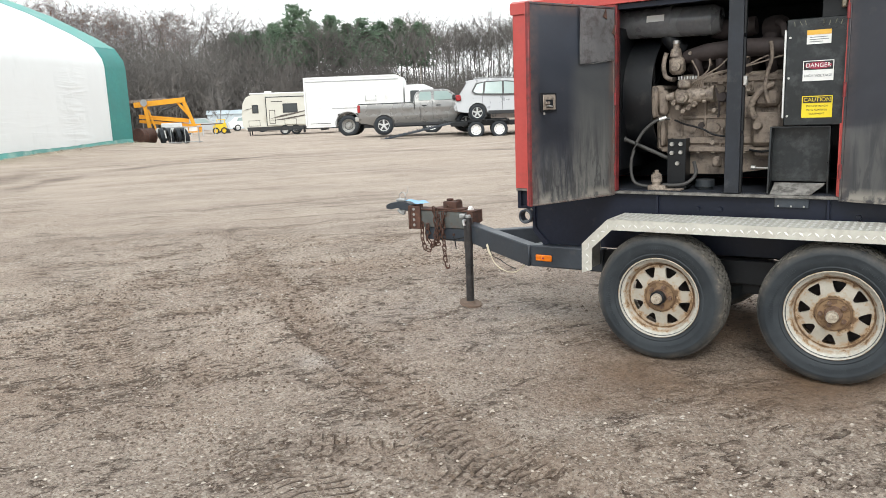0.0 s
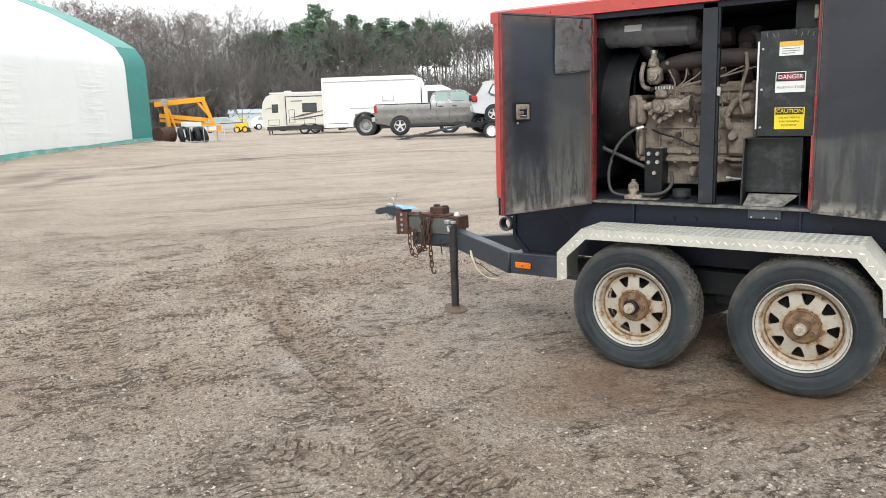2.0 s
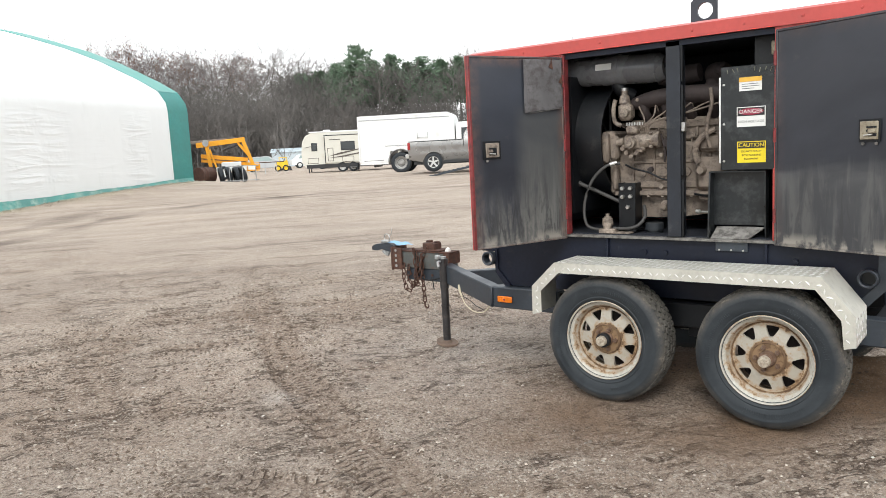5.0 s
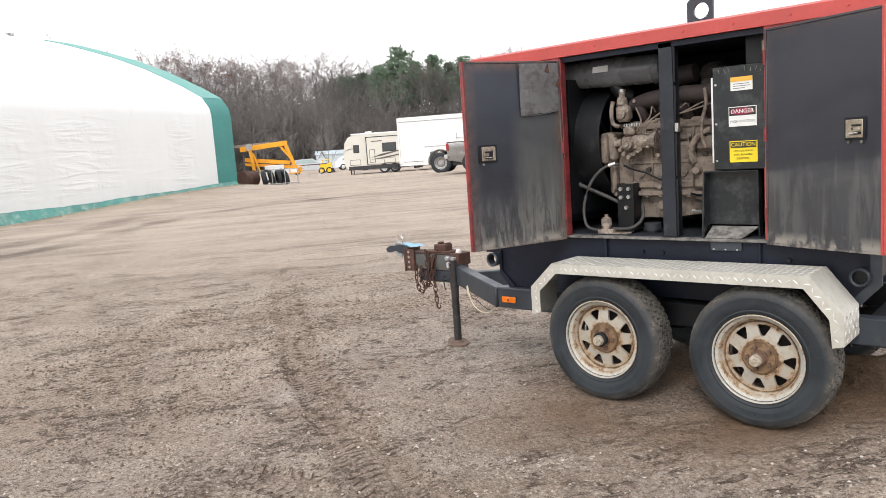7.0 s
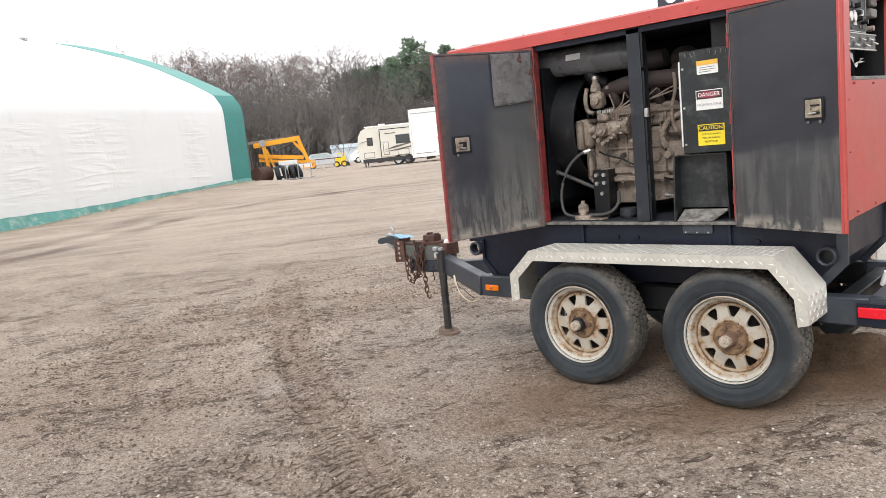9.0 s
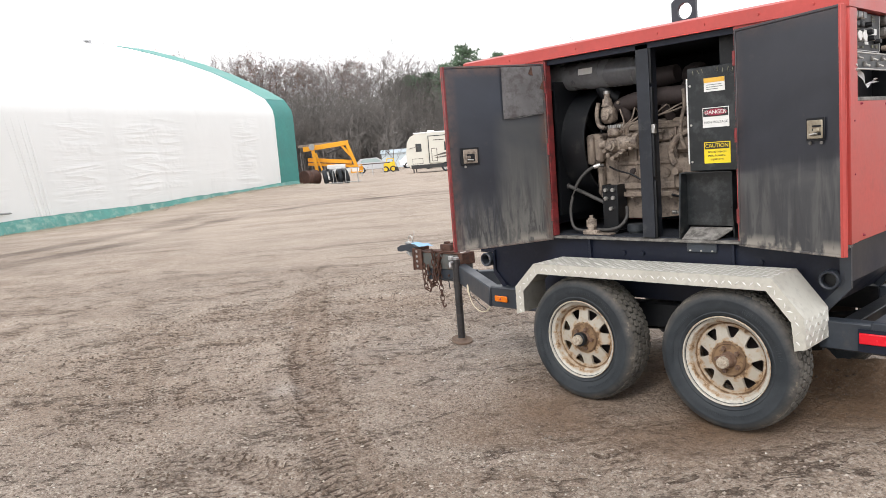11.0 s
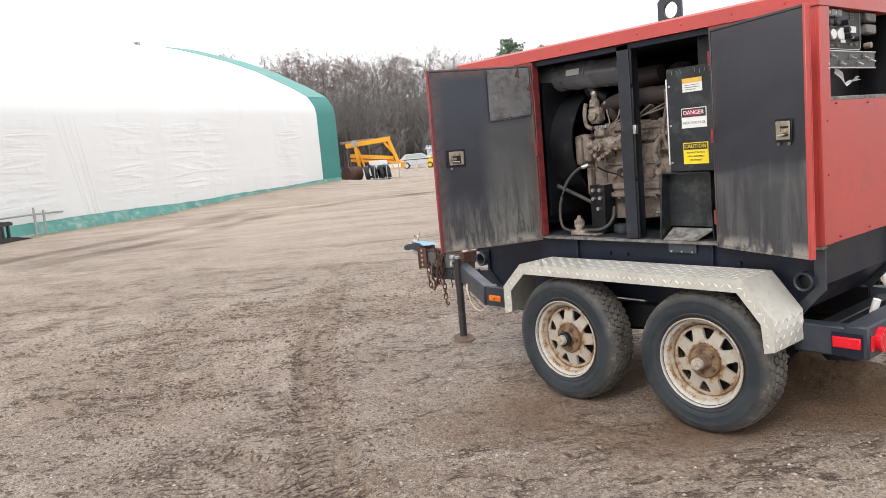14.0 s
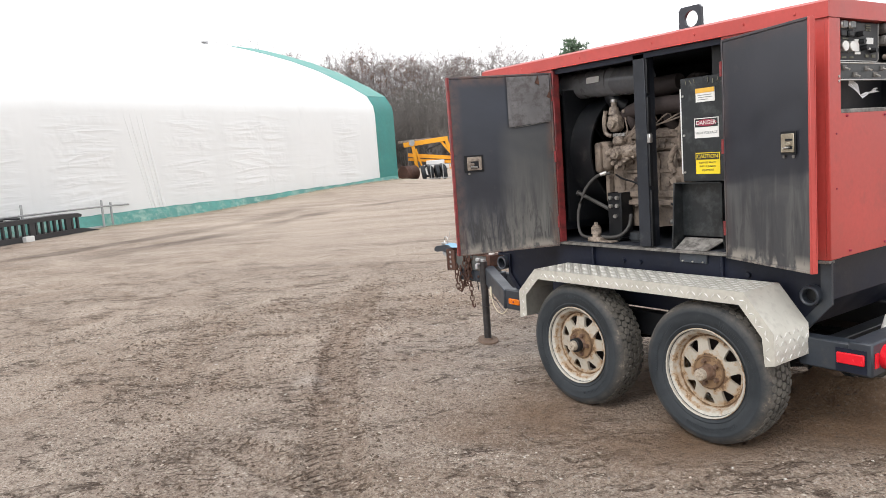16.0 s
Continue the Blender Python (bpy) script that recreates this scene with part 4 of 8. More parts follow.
for i in range(cols + 1):
    x = 0.1 + (LEN - 0.2) * i / cols
    top = 0.44 + 0.012 * math.sin(x * 1.1) + 0.012 * rng.uniform(-1, 1) + 0.22 * max(0.0, 1 - x / 9.0)
    o = 0.04 + 0.07 * rng.uniform(0, 1)
    vs += [(x, 0.03, top), (x, o + 0.02, top - 0.12), (x, o + 0.16, 0.12), (x, o + 0.28, -0.2), (x, 0.0, -0.2)]
sk.add(vs, [(i * 5 + j, i * 5 + j + 1, i * 5 + j + 6, i * 5 + j + 5) for i in range(cols) for j in range(4)])
part("skirt", sk, "skirt", barn, "sagging green ground skirt")
for x0, x1, r in ((14.00, 14.72, 0.045), (13.86, 14.50, 0.07), (13.68, 14.25, 0.05), (13.55, 14.05, 0.06)):
    fold = Mesh()
    fold.tube([(x0 + (x1 - x0) * t, -0.55 * r, 0.45 + 3.2 * t) for t in (0, 0.25, 0.5, 0.75, 1)], [1.3 * r, r, r, 0.9 * r, 0.5 * r], 8)
    part("fold", fold, "fabric", barn, "slack fold in the white fabric")
vent = Mesh().box(3.12, -9.05, 7.84, 3.26, -8.75, 7.96, 0.02).box(3.25, -9.0, 7.92, 3.42, -8.8, 7.98, 0.02).box(3.06, -9.0, 7.95, 3.14, -8.8, 8.01, 0.02)
part("ridge_vent", vent, "silver", barn, "small grey vent on the ridge")
rng = np.random.RandomState(7)
tufts = Mesh()
for _ in range(1500):
    u, v = rng.uniform(0, 26), abs(rng.normal(0.22, 0.42)) + 0.14
    p = BARN @ Vector((u, v, 0))
    z = ground_at(p.x, p.y)
    hgt = rng.uniform(0.004, 0.03) + 0.06 * rng.uniform() ** 7
    for _ in range(3):
        a = rng.uniform(0, 6.28)
        lean = rng.uniform(0.05, 0.22)
        tufts.add([(p.x - 0.02 * math.sin(a), p.y + 0.02 * math.cos(a), z - 0.02), (p.x + 0.02 * math.sin(a), p.y - 0.02 * math.cos(a), z - 0.02),
                   (p.x + lean * math.cos(a), p.y + lean * math.sin(a), z + hgt)], [(0, 1, 2)])
tagged(part("dry_grass", tufts, "grass", tidy=False, smooth=False), "dry straw-coloured grass along the fabric skirt", "grass", kind="stuff")

# ---- woods ----
def limb(V, F, p, q, r0, r1, sides=3):
    d = (q - p)
    s = d.cross(Vector((0.3, 0.9, 0.2)))
    s = s.normalized() if s.length > 1e-5 else Vector((1, 0, 0))
    u = s.cross(d).normalized()
    k = len(V)
    for c, r in ((p, r0), (q, r1)):
        for i in range(sides):
            a = 2 * math.pi * i / sides
            V.append(tuple(c + r * (math.cos(a) * s + math.sin(a) * u)))
    for i in range(sides):
        F.append((k + i, k + (i + 1) % sides, k + sides + (i + 1) % sides, k + sides + i))


def bare_tree(seed, h, low=0.3, limbs=20, thick=0.011, wide=0.5, twigs=6):
    """Trunk and crown of a leafless tree: limbs that reach for a rounded crown, branchlets, fine twigs. Lists of corners and faces for each."""
    R = random.Random(seed)
    tv, tf, cv, cf = [], [], [], []
    spine = [Vector((0, 0, -0.4))]
    for i in range(1, 7):
        spine.append(Vector((R.uniform(-1, 1) * 0.016 * h * i / 3, R.uniform(-1, 1) * 0.016 * h * i / 3, h * 0.86 * i / 6)))
    rad = [thick * h * (1 - 0.93 * (i / 6) ** 0.9) + 0.012 for i in range(7)]
    for i in range(6):
        limb(tv, tf, spine[i], spine[i + 1], rad[i], rad[i + 1], 6)
    heart, rx, rz = Vector((0, 0, h * (low + 1.0) * 0.5)), h * wide * 0.5, h * (1.0 - low) * 0.5
    for k in range(limbs):
        t = low + (0.92 - low) * (k + R.random()) / limbs
        i = min(5, int(t * 6))
        base = spine[i].lerp(spine[i + 1], t * 6 - i)
        az, lift = R.uniform(0, 6.283), R.uniform(-0.35, 1.0) * 0.5 + 0.5 * (2 * (t - low) / (1 - low) - 0.6)
        c = math.sqrt(max(0.05, 1 - min(1, lift) ** 2))
        reach = R.uniform(0.84, 1.02)
        end = heart + Vector((math.cos(az) * c * rx, math.sin(az) * c * rx, lift * rz)) * reach
        end.z = max(end.z, base.z + 0.15 * (end - base).length)
        ln = (end - base).length
        mid = base.lerp(end, 0.5) + Vector((0, 0, -0.05 * ln)) + Vector((R.uniform(-.06, .06), R.uniform(-.06, .06), 0)) * ln
        r = rad[i] * 0.36 + 0.006
        limb(cv, cf, base, mid, r, r * 0.6)
        limb(cv, cf, mid, end, r * 0.6, 0.010)
        d = (end - base).normalized()
        for j in range(8):
            s = 0.30 + 0.70 * (j + R.random()) / 8
            p = base.lerp(mid, s * 2) if s < 0.5 else mid.lerp(end, s * 2 - 1)
            e = (0.8 * d + Vector((R.uniform(-1, 1), R.uniform(-1, 1), R.uniform(-.3, .9)))).normalized()
            q = p + e * h * R.uniform(0.05, 0.11)
            limb(cv, cf, p, q, 0.016, 0.008)
            for _ in range(twigs):
                a = p.lerp(q, R.uniform(0.15, 1))
                g = (e + Vector((R.uniform(-1.2, 1.2), R.uniform(-1.2, 1.2), R.uniform(-.5, 1.0)))).normalized()
                b = a + g * h * R.uniform(0.025, 0.06)
                w = Vector((R.uniform(-1, 1), R.uniform(-1, 1), R.uniform(-1, 1))).normalized() * 0.016
                n0 = len(cv)
                cv += [tuple(a - w), tuple(a + w), tuple(b)]
                cf.append((n0, n0 + 1, n0 + 2))
    return tv, tf, cv, cf


def pine_tree(seed, h):
    """A forest pine: bare lower trunk, whorls of drooping limbs with tufts of needles."""
    R = random.Random(seed)
    tv, tf, cv, cf = [], [], [], []
    for i in range(6):
        limb(tv, tf, Vector((0, 0, -0.4 + h * i / 6)), Vector((0, 0, -0.4 + h * (i + 1) / 6)), 0.014 * h * (1 - i / 6.3), 0.014 * h * (1 - (i + 1) / 6.3), 6)
    levels = 13
    for k in range(levels):
        z = h * (0.50 + 0.49 * k / levels)
        reach = h * 0.21 * (1 - (k / levels) ** 2.2) + 0.3
        for j in range(6):
            az = R.uniform(0, 6.283)
            ln = reach * R.uniform(0.3, 1.3)
            tip = Vector((math.cos(az) * ln, math.sin(az) * ln, z + ln * R.uniform(0.0, 0.35)))
            limb(tv, tf, Vector((0, 0, z)), tip, 0.05, 0.015)
            for _ in range(9):
                s = R.uniform(0.2, 1.1)
                c = Vector((0, 0, z)).lerp(tip, s) + Vector((R.uniform(-.5, .5), R.uniform(-.5, .5), R.uniform(-.3, .5)))
                for _ in range(7):
                    g = Vector((R.uniform(-1, 1), R.uniform(-1, 1), R.uniform(-.3, 1))).normalized() * R.uniform(0.35, 0.75)
                    w = g.orthogonal().normalized() * 0.07
                    n0 = len(cv)
                    cv += [tuple(c - w), tuple(c + w), tuple(c + g)]
                    cf.append((n0, n0 + 1, n0 + 2))
    return tv, tf, cv, cf


TEMPLATES = [bare_tree(100 + i, 1.0 * 13, low=0.20 + 0.03 * (i % 4), limbs=24, wide=0.62) for i in range(7)]
SAPLINGS = [bare_tree(200 + i, 6.0, low=0.08, limbs=18, thick=0.007, wide=0.55) for i in range(4)]


def woods(name, templates, count, d0, d1, hmin, hmax, href, seed, label, a0=112, a1=172):
    """Many leafless trees joined into one mass."""
    R = np.random.RandomState(seed)
    arrs = []
    for tv, tf, cv, cf in templates:
        v = np.array(tv + cv)
        quads = [f if len(f) == 4 else (*f, f[2]) for f in tf] + [tuple(i + len(tv) for i in (f if len(f) == 4 else (*f, f[2]))) for f in cf]
        f = np.array(quads)
        arrs.append((v, f, len(tf)))
    V, F, T, base = [], [], [], 0
    for k in range(count):
        v, f, nt = arrs[R.randint(len(arrs))]
        az = radians(a0 + (a1 - a0) * (k + R.uniform()) / count)
        d = R.uniform(d0, d1)
        x, y = 1.5 + d * math.cos(az), -4 + d * math.sin(az)
        s = R.uniform(hmin, hmax) / href
        t = R.uniform(0, 6.28)
        w = v * s
        c, q = math.cos(t), math.sin(t)
        V.append(np.stack([w[:, 0] * c - w[:, 1] * q + x, w[:, 0] * q + w[:, 1] * c + y, w[:, 2] + float(far_rise(x, y))], 1))
        F.append(f + base)
        base += len(v)
    V, F = np.concatenate(V), np.concatenate(F)
    me = bpy.data.meshes.new(name)
    me.from_pydata(V.tolist(), [], [tuple(q) if q[2] != q[3] else tuple(q[:3]) for q in F.tolist()])
    me.materials.append(M["twig"])
    return tagged(new(name, me), label, "woods", kind="stuff")


TALL = [bare_tree(150 + i, 13.0, low=0.50, limbs=20, thick=0.010, wide=0.42, twigs=7) for i in range(5)]
woods("bare_woods", TEMPLATES, 260, 97, 132, 7.0, 10.0, 13, 11, "dense grey-brown leafless woods on a rising slope", 134)
woods("low_woods", TEMPLATES, 66, 97, 130, 5.0, 8.4, 13, 19, "lower grey-brown leafless woods behind the parked vehicles", 127, 135)
woods("open_woods", TEMPLATES, 64, 97, 130, 4.2, 6.4, 13, 20, "thin open leafless woods with sky between the trunks", 112, 127)
woods("left_woods", TEMPLATES, 110, 100, 130, 8.4, 10.0, 13, 16, "leafless woods beyond the barn", 139, 165)
woods("middle_woods", TALL, 85, 104, 136, 11.5, 14.0, 13, 15, "tall bare trunks standing above the lower woods", 113, 139)
woods("woodland_edge", SAPLINGS, 300, 91, 135, 3.5, 6.5, 6, 12, "thicket of bare saplings and brush at the woods' edge")


def twig_mass(name, count, a0, a1, top, seed, label):
    """Fine sprays of twigs that fill the woods between the trunks, with rounded crowns along the top."""
    R = np.random.RandomState(seed)
    az, d = np.radians(R.uniform(a0, a1, count)), R.uniform(99, 134, count)
    x, y = 1.5 + d * np.cos(az), -4 + d * np.sin(az)
    crown = top - 2.2 + 2.0 * value_noise(x, y, 6.0, seed) + 1.2 * value_noise(x, y, 2.2, seed + 1)
    z = far_rise(x, y) + crown * R.uniform(0.03, 1, count) ** 0.9
    g = np.stack([R.normal(0, 0.55, count), R.normal(0, 0.55, count), np.abs(R.normal(0.8, 0.5, count))], 1)
    g *= R.uniform(0.5, 1.2, count)[:, None]
    w = R.normal(0, 1, (count, 3))
    w *= 0.024 / np.linalg.norm(w, axis=1)[:, None]
    p = np.stack([x, y, z], 1)
    V = np.stack([p - w, p + w, p + g], 1).reshape(-1, 3)
    me = bpy.data.meshes.new(name)
    me.from_pydata(V.tolist(), [], np.arange(3 * count).reshape(-1, 3).tolist())
    me.materials.append(M["twig"])
    return tagged(new(name, me), label, "woods", kind="stuff")


twig_mass("twig_thicket", 125000, 133, 170, 11.5, 61, "dense grey-brown twigs of the leafless woods")
twig_mass("thin_twigs", 24000, 126.5, 134, 9.4, 63, "thin grey twigs of the leafless woods")
twig_mass("open_twigs", 15000, 112, 127, 8.8, 64, "sparse grey twigs of the open woods")


def tree_thing(name, label, tpl, x, y, s, turn, crown_mat, group):
    tv, tf, cv, cf = tpl
    t = thing(name, label, "tree", pose(x, y, float(far_rise(x, y)), 0, 0, turn), group)
    a, b = Mesh(), Mesh()
    a.v, a.f, b.v, b.f = [tuple(c * s for c in p) for p in tv], tf, [tuple(c * s for c in p) for p in cv], cf
    part("trunk", a, "bark", t, tidy=False)
    part("crown", b, crown_mat, t, tidy=False, smooth=False)
    return t


def polar(az, d):
    return 1.5 + d * math.cos(radians(az)), -4 + d * math.sin(radians(az))


for i, (az, d, h) in enumerate([(133.6, 110, 15.4), (131.0, 114, 14.2), (128.7, 116, 13.8), (134.9, 117, 13.2), (132.3, 121, 13.4), (126.0, 122, 13.4), (136.3, 121, 12.2), (129.8, 125, 13.0), (127.4, 126, 13.2), (124.5, 124, 12.8), (137.6, 124, 11.8)]):
    tree_thing("pine_tree", "dark green pine rising out of the leafless woods", pine_tree(300 + i, h), *polar(az, d - 4), 1.0, 40 * i, "needles", "pines in the woods")
SKY = random.Random(77)
SKYLINE = [(148.6, 126, 17.6, True), (144.0, 128, 17.2, True), (150.2, 130, 17.4, True), (155.5, 128, 18.0, True), (157.5, 131, 18.0, True), (159.5, 127, 17.0, True)]
SKYLINE += [(113 + 1.25 * k + SKY.uniform(-.5, .5), SKY.uniform(124, 146), SKY.uniform(11.6, 15.4) + (1.8 if k > 20 else 0), False) for k in range(44)]
SKYLINE += [(138 + 1.3 * k + SKY.uniform(-.6, .6), SKY.uniform(126, 144), SKY.uniform(14.2, 17.6) + (2.2 if k > 7 else 0.0), False) for k in range(24)]
for i, (az, d, h, russet) in enumerate(SKYLINE):
    tpl = bare_tree(400 + i, 1.0 * h, low=0.30 if az > 137 else 0.50, limbs=34, wide=0.92 if az > 137 else 0.50, twigs=11)
    t = tree_thing("bare_tree", "tall leafless tree with a few russet leaves in its crown" if russet else "tall grey leafless tree on the skyline", tpl, *polar(az, d), 1.0, 33 * i, "twig_pale", "skyline trees")
    if russet:
        R = random.Random(i)
        b = Mesh()
        for _ in range(800):
            p = Vector(R.choice(tpl[2])) + Vector((R.uniform(-.3, .3), R.uniform(-.3, .3), R.uniform(-.3, .3)))
            g = Vector((R.uniform(-1, 1), R.uniform(-1, 1), R.uniform(-1, 1))).normalized() * 0.16
            w = g.orthogonal().normalized() * 0.10
            b.add([tuple(p - w), tuple(p + w), tuple(p + g)], [(0, 1, 2)])
        part("dry_leaves", b, "russet", t, "russet dry leaves", smooth=False, tidy=False)

# ---- the generator trailer ----
Y0, Y1, YC = 0.25, 1.16, 0.705          # near and far body sides, centre line
X0, X1 = -0.99, 1.335                   # body front and rear
Z0, Z1 = 0.905, 2.03
gen = thing("generator_trailer", "red diesel generator on a tandem-axle trailer, side doors open", "generator trailer")

# base tank
base_poly = [(X0 + 0.02, 0.895), (1.30, 0.895), (1.30, 0.71), (1.17, 0.565), (-0.80, 0.555), (-0.873, 0.64), (-0.873, 0.79), (-0.985, 0.79)]
base = part("base", Mesh().prism(base_poly, 'y', 0.285, 2 * YC - 0.285), "navy", gen, "dark navy steel base tank with sloped ends")
for y0 in (0.270, 2 * YC - 0.285):
    edge, edge2 = Mesh(), Mesh()
    edge.prism([(1.285, 0.895), (1.335, 0.895), (1.335, 0.70), (1.195, 0.545), (1.155, 0.565), (1.285, 0.71)], 'y', y0, y0 + 0.015)
    edge2.prism([(X0, 0.895), (-0.965, 0.895), (-0.965, 0.79), (-0.868, 0.79), (-0.868, 0.66), (-0.775, 0.560), (-0.81, 0.545), (-0.888, 0.640), (-0.888, 0.775), (-0.99, 0.775)], 'y', y0, y0 + 0.015)
    part("end_flange", edge, "frame", base)
    part("end_flange", edge2, "navy", base)
part("sill", Mesh().box(X0, 0.250, 0.889, 1.335, 0.30, 0.903, 0.002), "sill", base, "worn grey sill edge")
part("floor", Mesh().box(X0 + 0.03, 0.30, 0.896, 1.31, 1.12, 0.908), "liner", base)
for x in (-0.096, 0.782):
    part("rib", Mesh().box(x - 0.006, 0.262, 0.60, x + 0.006, 0.286, 0.888, 0.002), "navy", base)
for x, z in ((0.13, 0.815), (0.25, 0.815), (0.29, 0.675), (0.92, 0.80)):
    b = Mesh().cyl((x, 0.286, z), (x, 0.272, z), 0.014, 0.012, 6)
    part("bolt", b, "navy", base)
for x, z in ((-0.925, 0.728), (1.246, 0.738)):
    rg = Mesh().lathe([(0.046, 0), (0.046, -0.045), (0.040, -0.05), (0.033, -0.045), (0.033, 0.02)], 24, pose(x, 0.286, z))
    ring = part("drain_ring", rg, "frame", base, "open steel pipe end")
    if x > 0:
        # solid black disc added for the dark inside of the pipe
        part("dark_pipe_disc", Mesh().cyl((x, 0.283, z), (x, 0.279, z), 0.033, n=20), "black", ring)
part("step_plate", Mesh().box(0.525, 0.272, 0.838, 0.690, 0.284, 0.888, 0.002), "frame", base, "bolted drip plate")
for x in (0.545, 0.607, 0.668):
    part("plate_bolt", Mesh().cyl((x, 0.273, 0.846), (x, 0.266, 0.846), 0.005, n=6), "steel", base)

# enclosure
body = Mesh()
body.box(X0, Y0, Z0, -0.345, Y0 + 0.02, 1.955)                     # near side, ahead of the opening
body.box(0.822, Y0, Z0, X1, Y0 + 0.02, 1.955)                      # near side, behind it
body.box(X0, Y1 - 0.02, Z0, X1, Y1, 1.955)                         # far side
body.box(X0, Y0 + 0.02, Z0, X0 + 0.02, Y1 - 0.02, 1.955)           # front end
enclosure = part("enclosure", body, "red", gen, "faded red sheet steel enclosure")
lin = Mesh()
lin.box(X0 + 0.022, Y1 - 0.045, 0.91, X1 - 0.03, Y1 - 0.022, 1.95)
lin.box(X0 + 0.022, Y0 + 0.022, 0.91, X0 + 0.045, Y1 - 0.05, 1.95)
lin.box(X0 + 0.05, Y0 + 0.023, 0.91, -0.347, Y0 + 0.035, 1.95)
lin.box(0.824, Y0 + 0.023, 0.91, X1 - 0.03, Y0 + 0.035, 1.95)
lin.box(0.86, Y0 + 0.04, 0.91, 0.88, Y1 - 0.05, 1.95)
lin.box(X0 + 0.05, Y0 + 0.045, 1.942, X1 - 0.2, Y1 - 0.05, 1.950)
part("liner", lin, "liner", enclosure, "sooty black lining")
rf = Mesh()
rf.prism([(Y0 - 0.012, 1.955), (Y0 - 0.012, 2.02), (Y0 + 0.02, 2.034), (Y1 - 0.02, 2.034), (Y1 + 0.012, 2.02), (Y1 + 0.012, 1.955)], 'x', X0 - 0.012, X1 + 0.012)
roof = part("roof", rf, "red", gen, "red folded sheet roof")
for x in (-0.6, -0.1, 0.42, 0.68, 0.95, 1.2):
    part("rivet", Mesh().cyl((x, Y0 - 0.011, 1.99), (x, Y0 - 0.017, 1.99), 0.007, 0.005, 8), "red", roof)
part("header", Mesh().box(-0.345, Y0 + 0.012, 1.925, 0.822, Y0 + 0.04, 1.953), "navy", enclosure, "dark lip over the opening")
part("jamb", Mesh().box(-0.347, Y0 - 0.008, Z0, -0.332, Y0 + 0.045, 1.95, 0.003), "edge_red", enclosure)
part("jamb", Mesh().box(0.812, Y0 + 0.012, Z0, 0.826, Y0 + 0.045, 1.27, 0.003), "red", enclosure)
ps = Mesh()
ps.box(0.268, 0.262, 0.908, 0.345, 0.285, 1.95, 0.002)
ps.box(0.268, 0.286, 0.908, 0.280, 0.34, 1.95)
ps.box(0.333, 0.286, 0.908, 0.345, 0.34, 1.95)
post = part("door_post", ps, "post", gen, "dark navy door post")
strip = Mesh()
for z0, z1 in ((0.91, 1.22), (1.24, 1.47), (1.53, 1.72), (1.74, 1.93)):
    strip.box(0.3455, 0.266, z0, 0.358, 0.29, z1, 0.002)
part("latch_strip", strip, "black", post, "worn striker strip")
part("striker", Mesh().box(0.350, 0.255, 1.475, 0.372, 0.28, 1.525, 0.004), "steel", post)
eye = Mesh()
eo, ei, n = [], [], 24
for i in range(n):
    a = 2 * math.pi * (i + 0.5) / n
    c, s = math.cos(a), math.sin(a)
    k = 0.075 / max(abs(c), abs(s))
    eo.append((0.325 + c * k, 2.145 + min(s * k, 0.075)))
    ei.append((0.332 + 0.045 * c, 2.150 + 0.045 * s))
for y in (0.695, 0.715):
    eye.add([(x, y, z) for x, z in eo + ei], [(i, (i + 1) % n, n + (i + 1) % n, n + i) for i in range(n)])
eye.add([(x, y, z) for y in (0.695, 0.715) for x, z in eo + ei], [(i, (i + 1) % n, 2 * n + (i + 1) % n, 2 * n + i) for i in range(n)] + [(n + i, n + (i + 1) % n, 3 * n + (i + 1) % n, 3 * n + i) for i in range(n)])
eye.box(0.22, 0.66, 2.034, 0.43, 0.75, 2.048)
eye.box(0.25, 0.695, 2.04, 0.40, 0.715, 2.075)
part("lifting_eye", eye, "frame", gen, "grey steel lifting eye on the roof")
part("exhaust_cap", Mesh().cyl((-0.62, 0.75, 2.03), (-0.62, 0.75, 2.055), 0.05, n=16).ball((-0.62, 0.75, 2.055), 0.05, 12, squash=(1, 1, .5)), "red", roof)

# rear end with the control panel
rear = Mesh()
rear.box(X1 - 0.008, 0.345, Z0, X1 + 0.004, 1.06, 1.555, 0.003)
rear_wall = part("rear_wall", rear, "red", gen, "red rear wall below the control panel")
for y in (Y0, 1.06):
    part("corner_post", Mesh().box(X1 - 0.012, y - 0.003 if y < 0.5 else y, Z0, X1 + 0.010, y + 0.095, 1.955, 0.004), "red", gen, "red corner post")
part("panel_ledge", Mesh().box(X1 - 0.13, 0.35, 1.545, X1 + 0.006, 1.055, 1.565, 0.004), "sill", rear_wall, "dusty ledge")
cav = Mesh()
cav.box(X1 - 0.17, 0.335, 1.55, X1 - 0.15, 1.07, 1.955)
cav.box(X1 - 0.15, 0.335, 1.55, X1 - 0.01, 0.346, 1.955)
cav.box(X1 - 0.15, 1.06, 1.55, X1 - 0.01, 1.07, 1.955)
panel = part("control_panel", cav, "black", gen, "black control panel with gauges, switches and lamps")
part("gauge_plate", Mesh().box(X1 - 0.06, 0.350, 1.775, X1 - 0.045, 0.660, 1.95, 0.004), "black", panel)
rim_ = Mesh().tube([(X1 - 0.044, 0.352, 1.777), (X1 - 0.044, 0.650, 1.777), (X1 - 0.044, 0.657, 1.786), (X1 - 0.044, 0.657, 1.948)], 0.0022, 6, smooth=1)
part("plate_seam", rim_, "steel", panel, "bright edge of the gauge plate")
part("switch_plate", Mesh().box(X1 - 0.06, 0.350, 1.695, X1 - 0.04, 0.790, 1.768, 0.003), "box_black", panel)
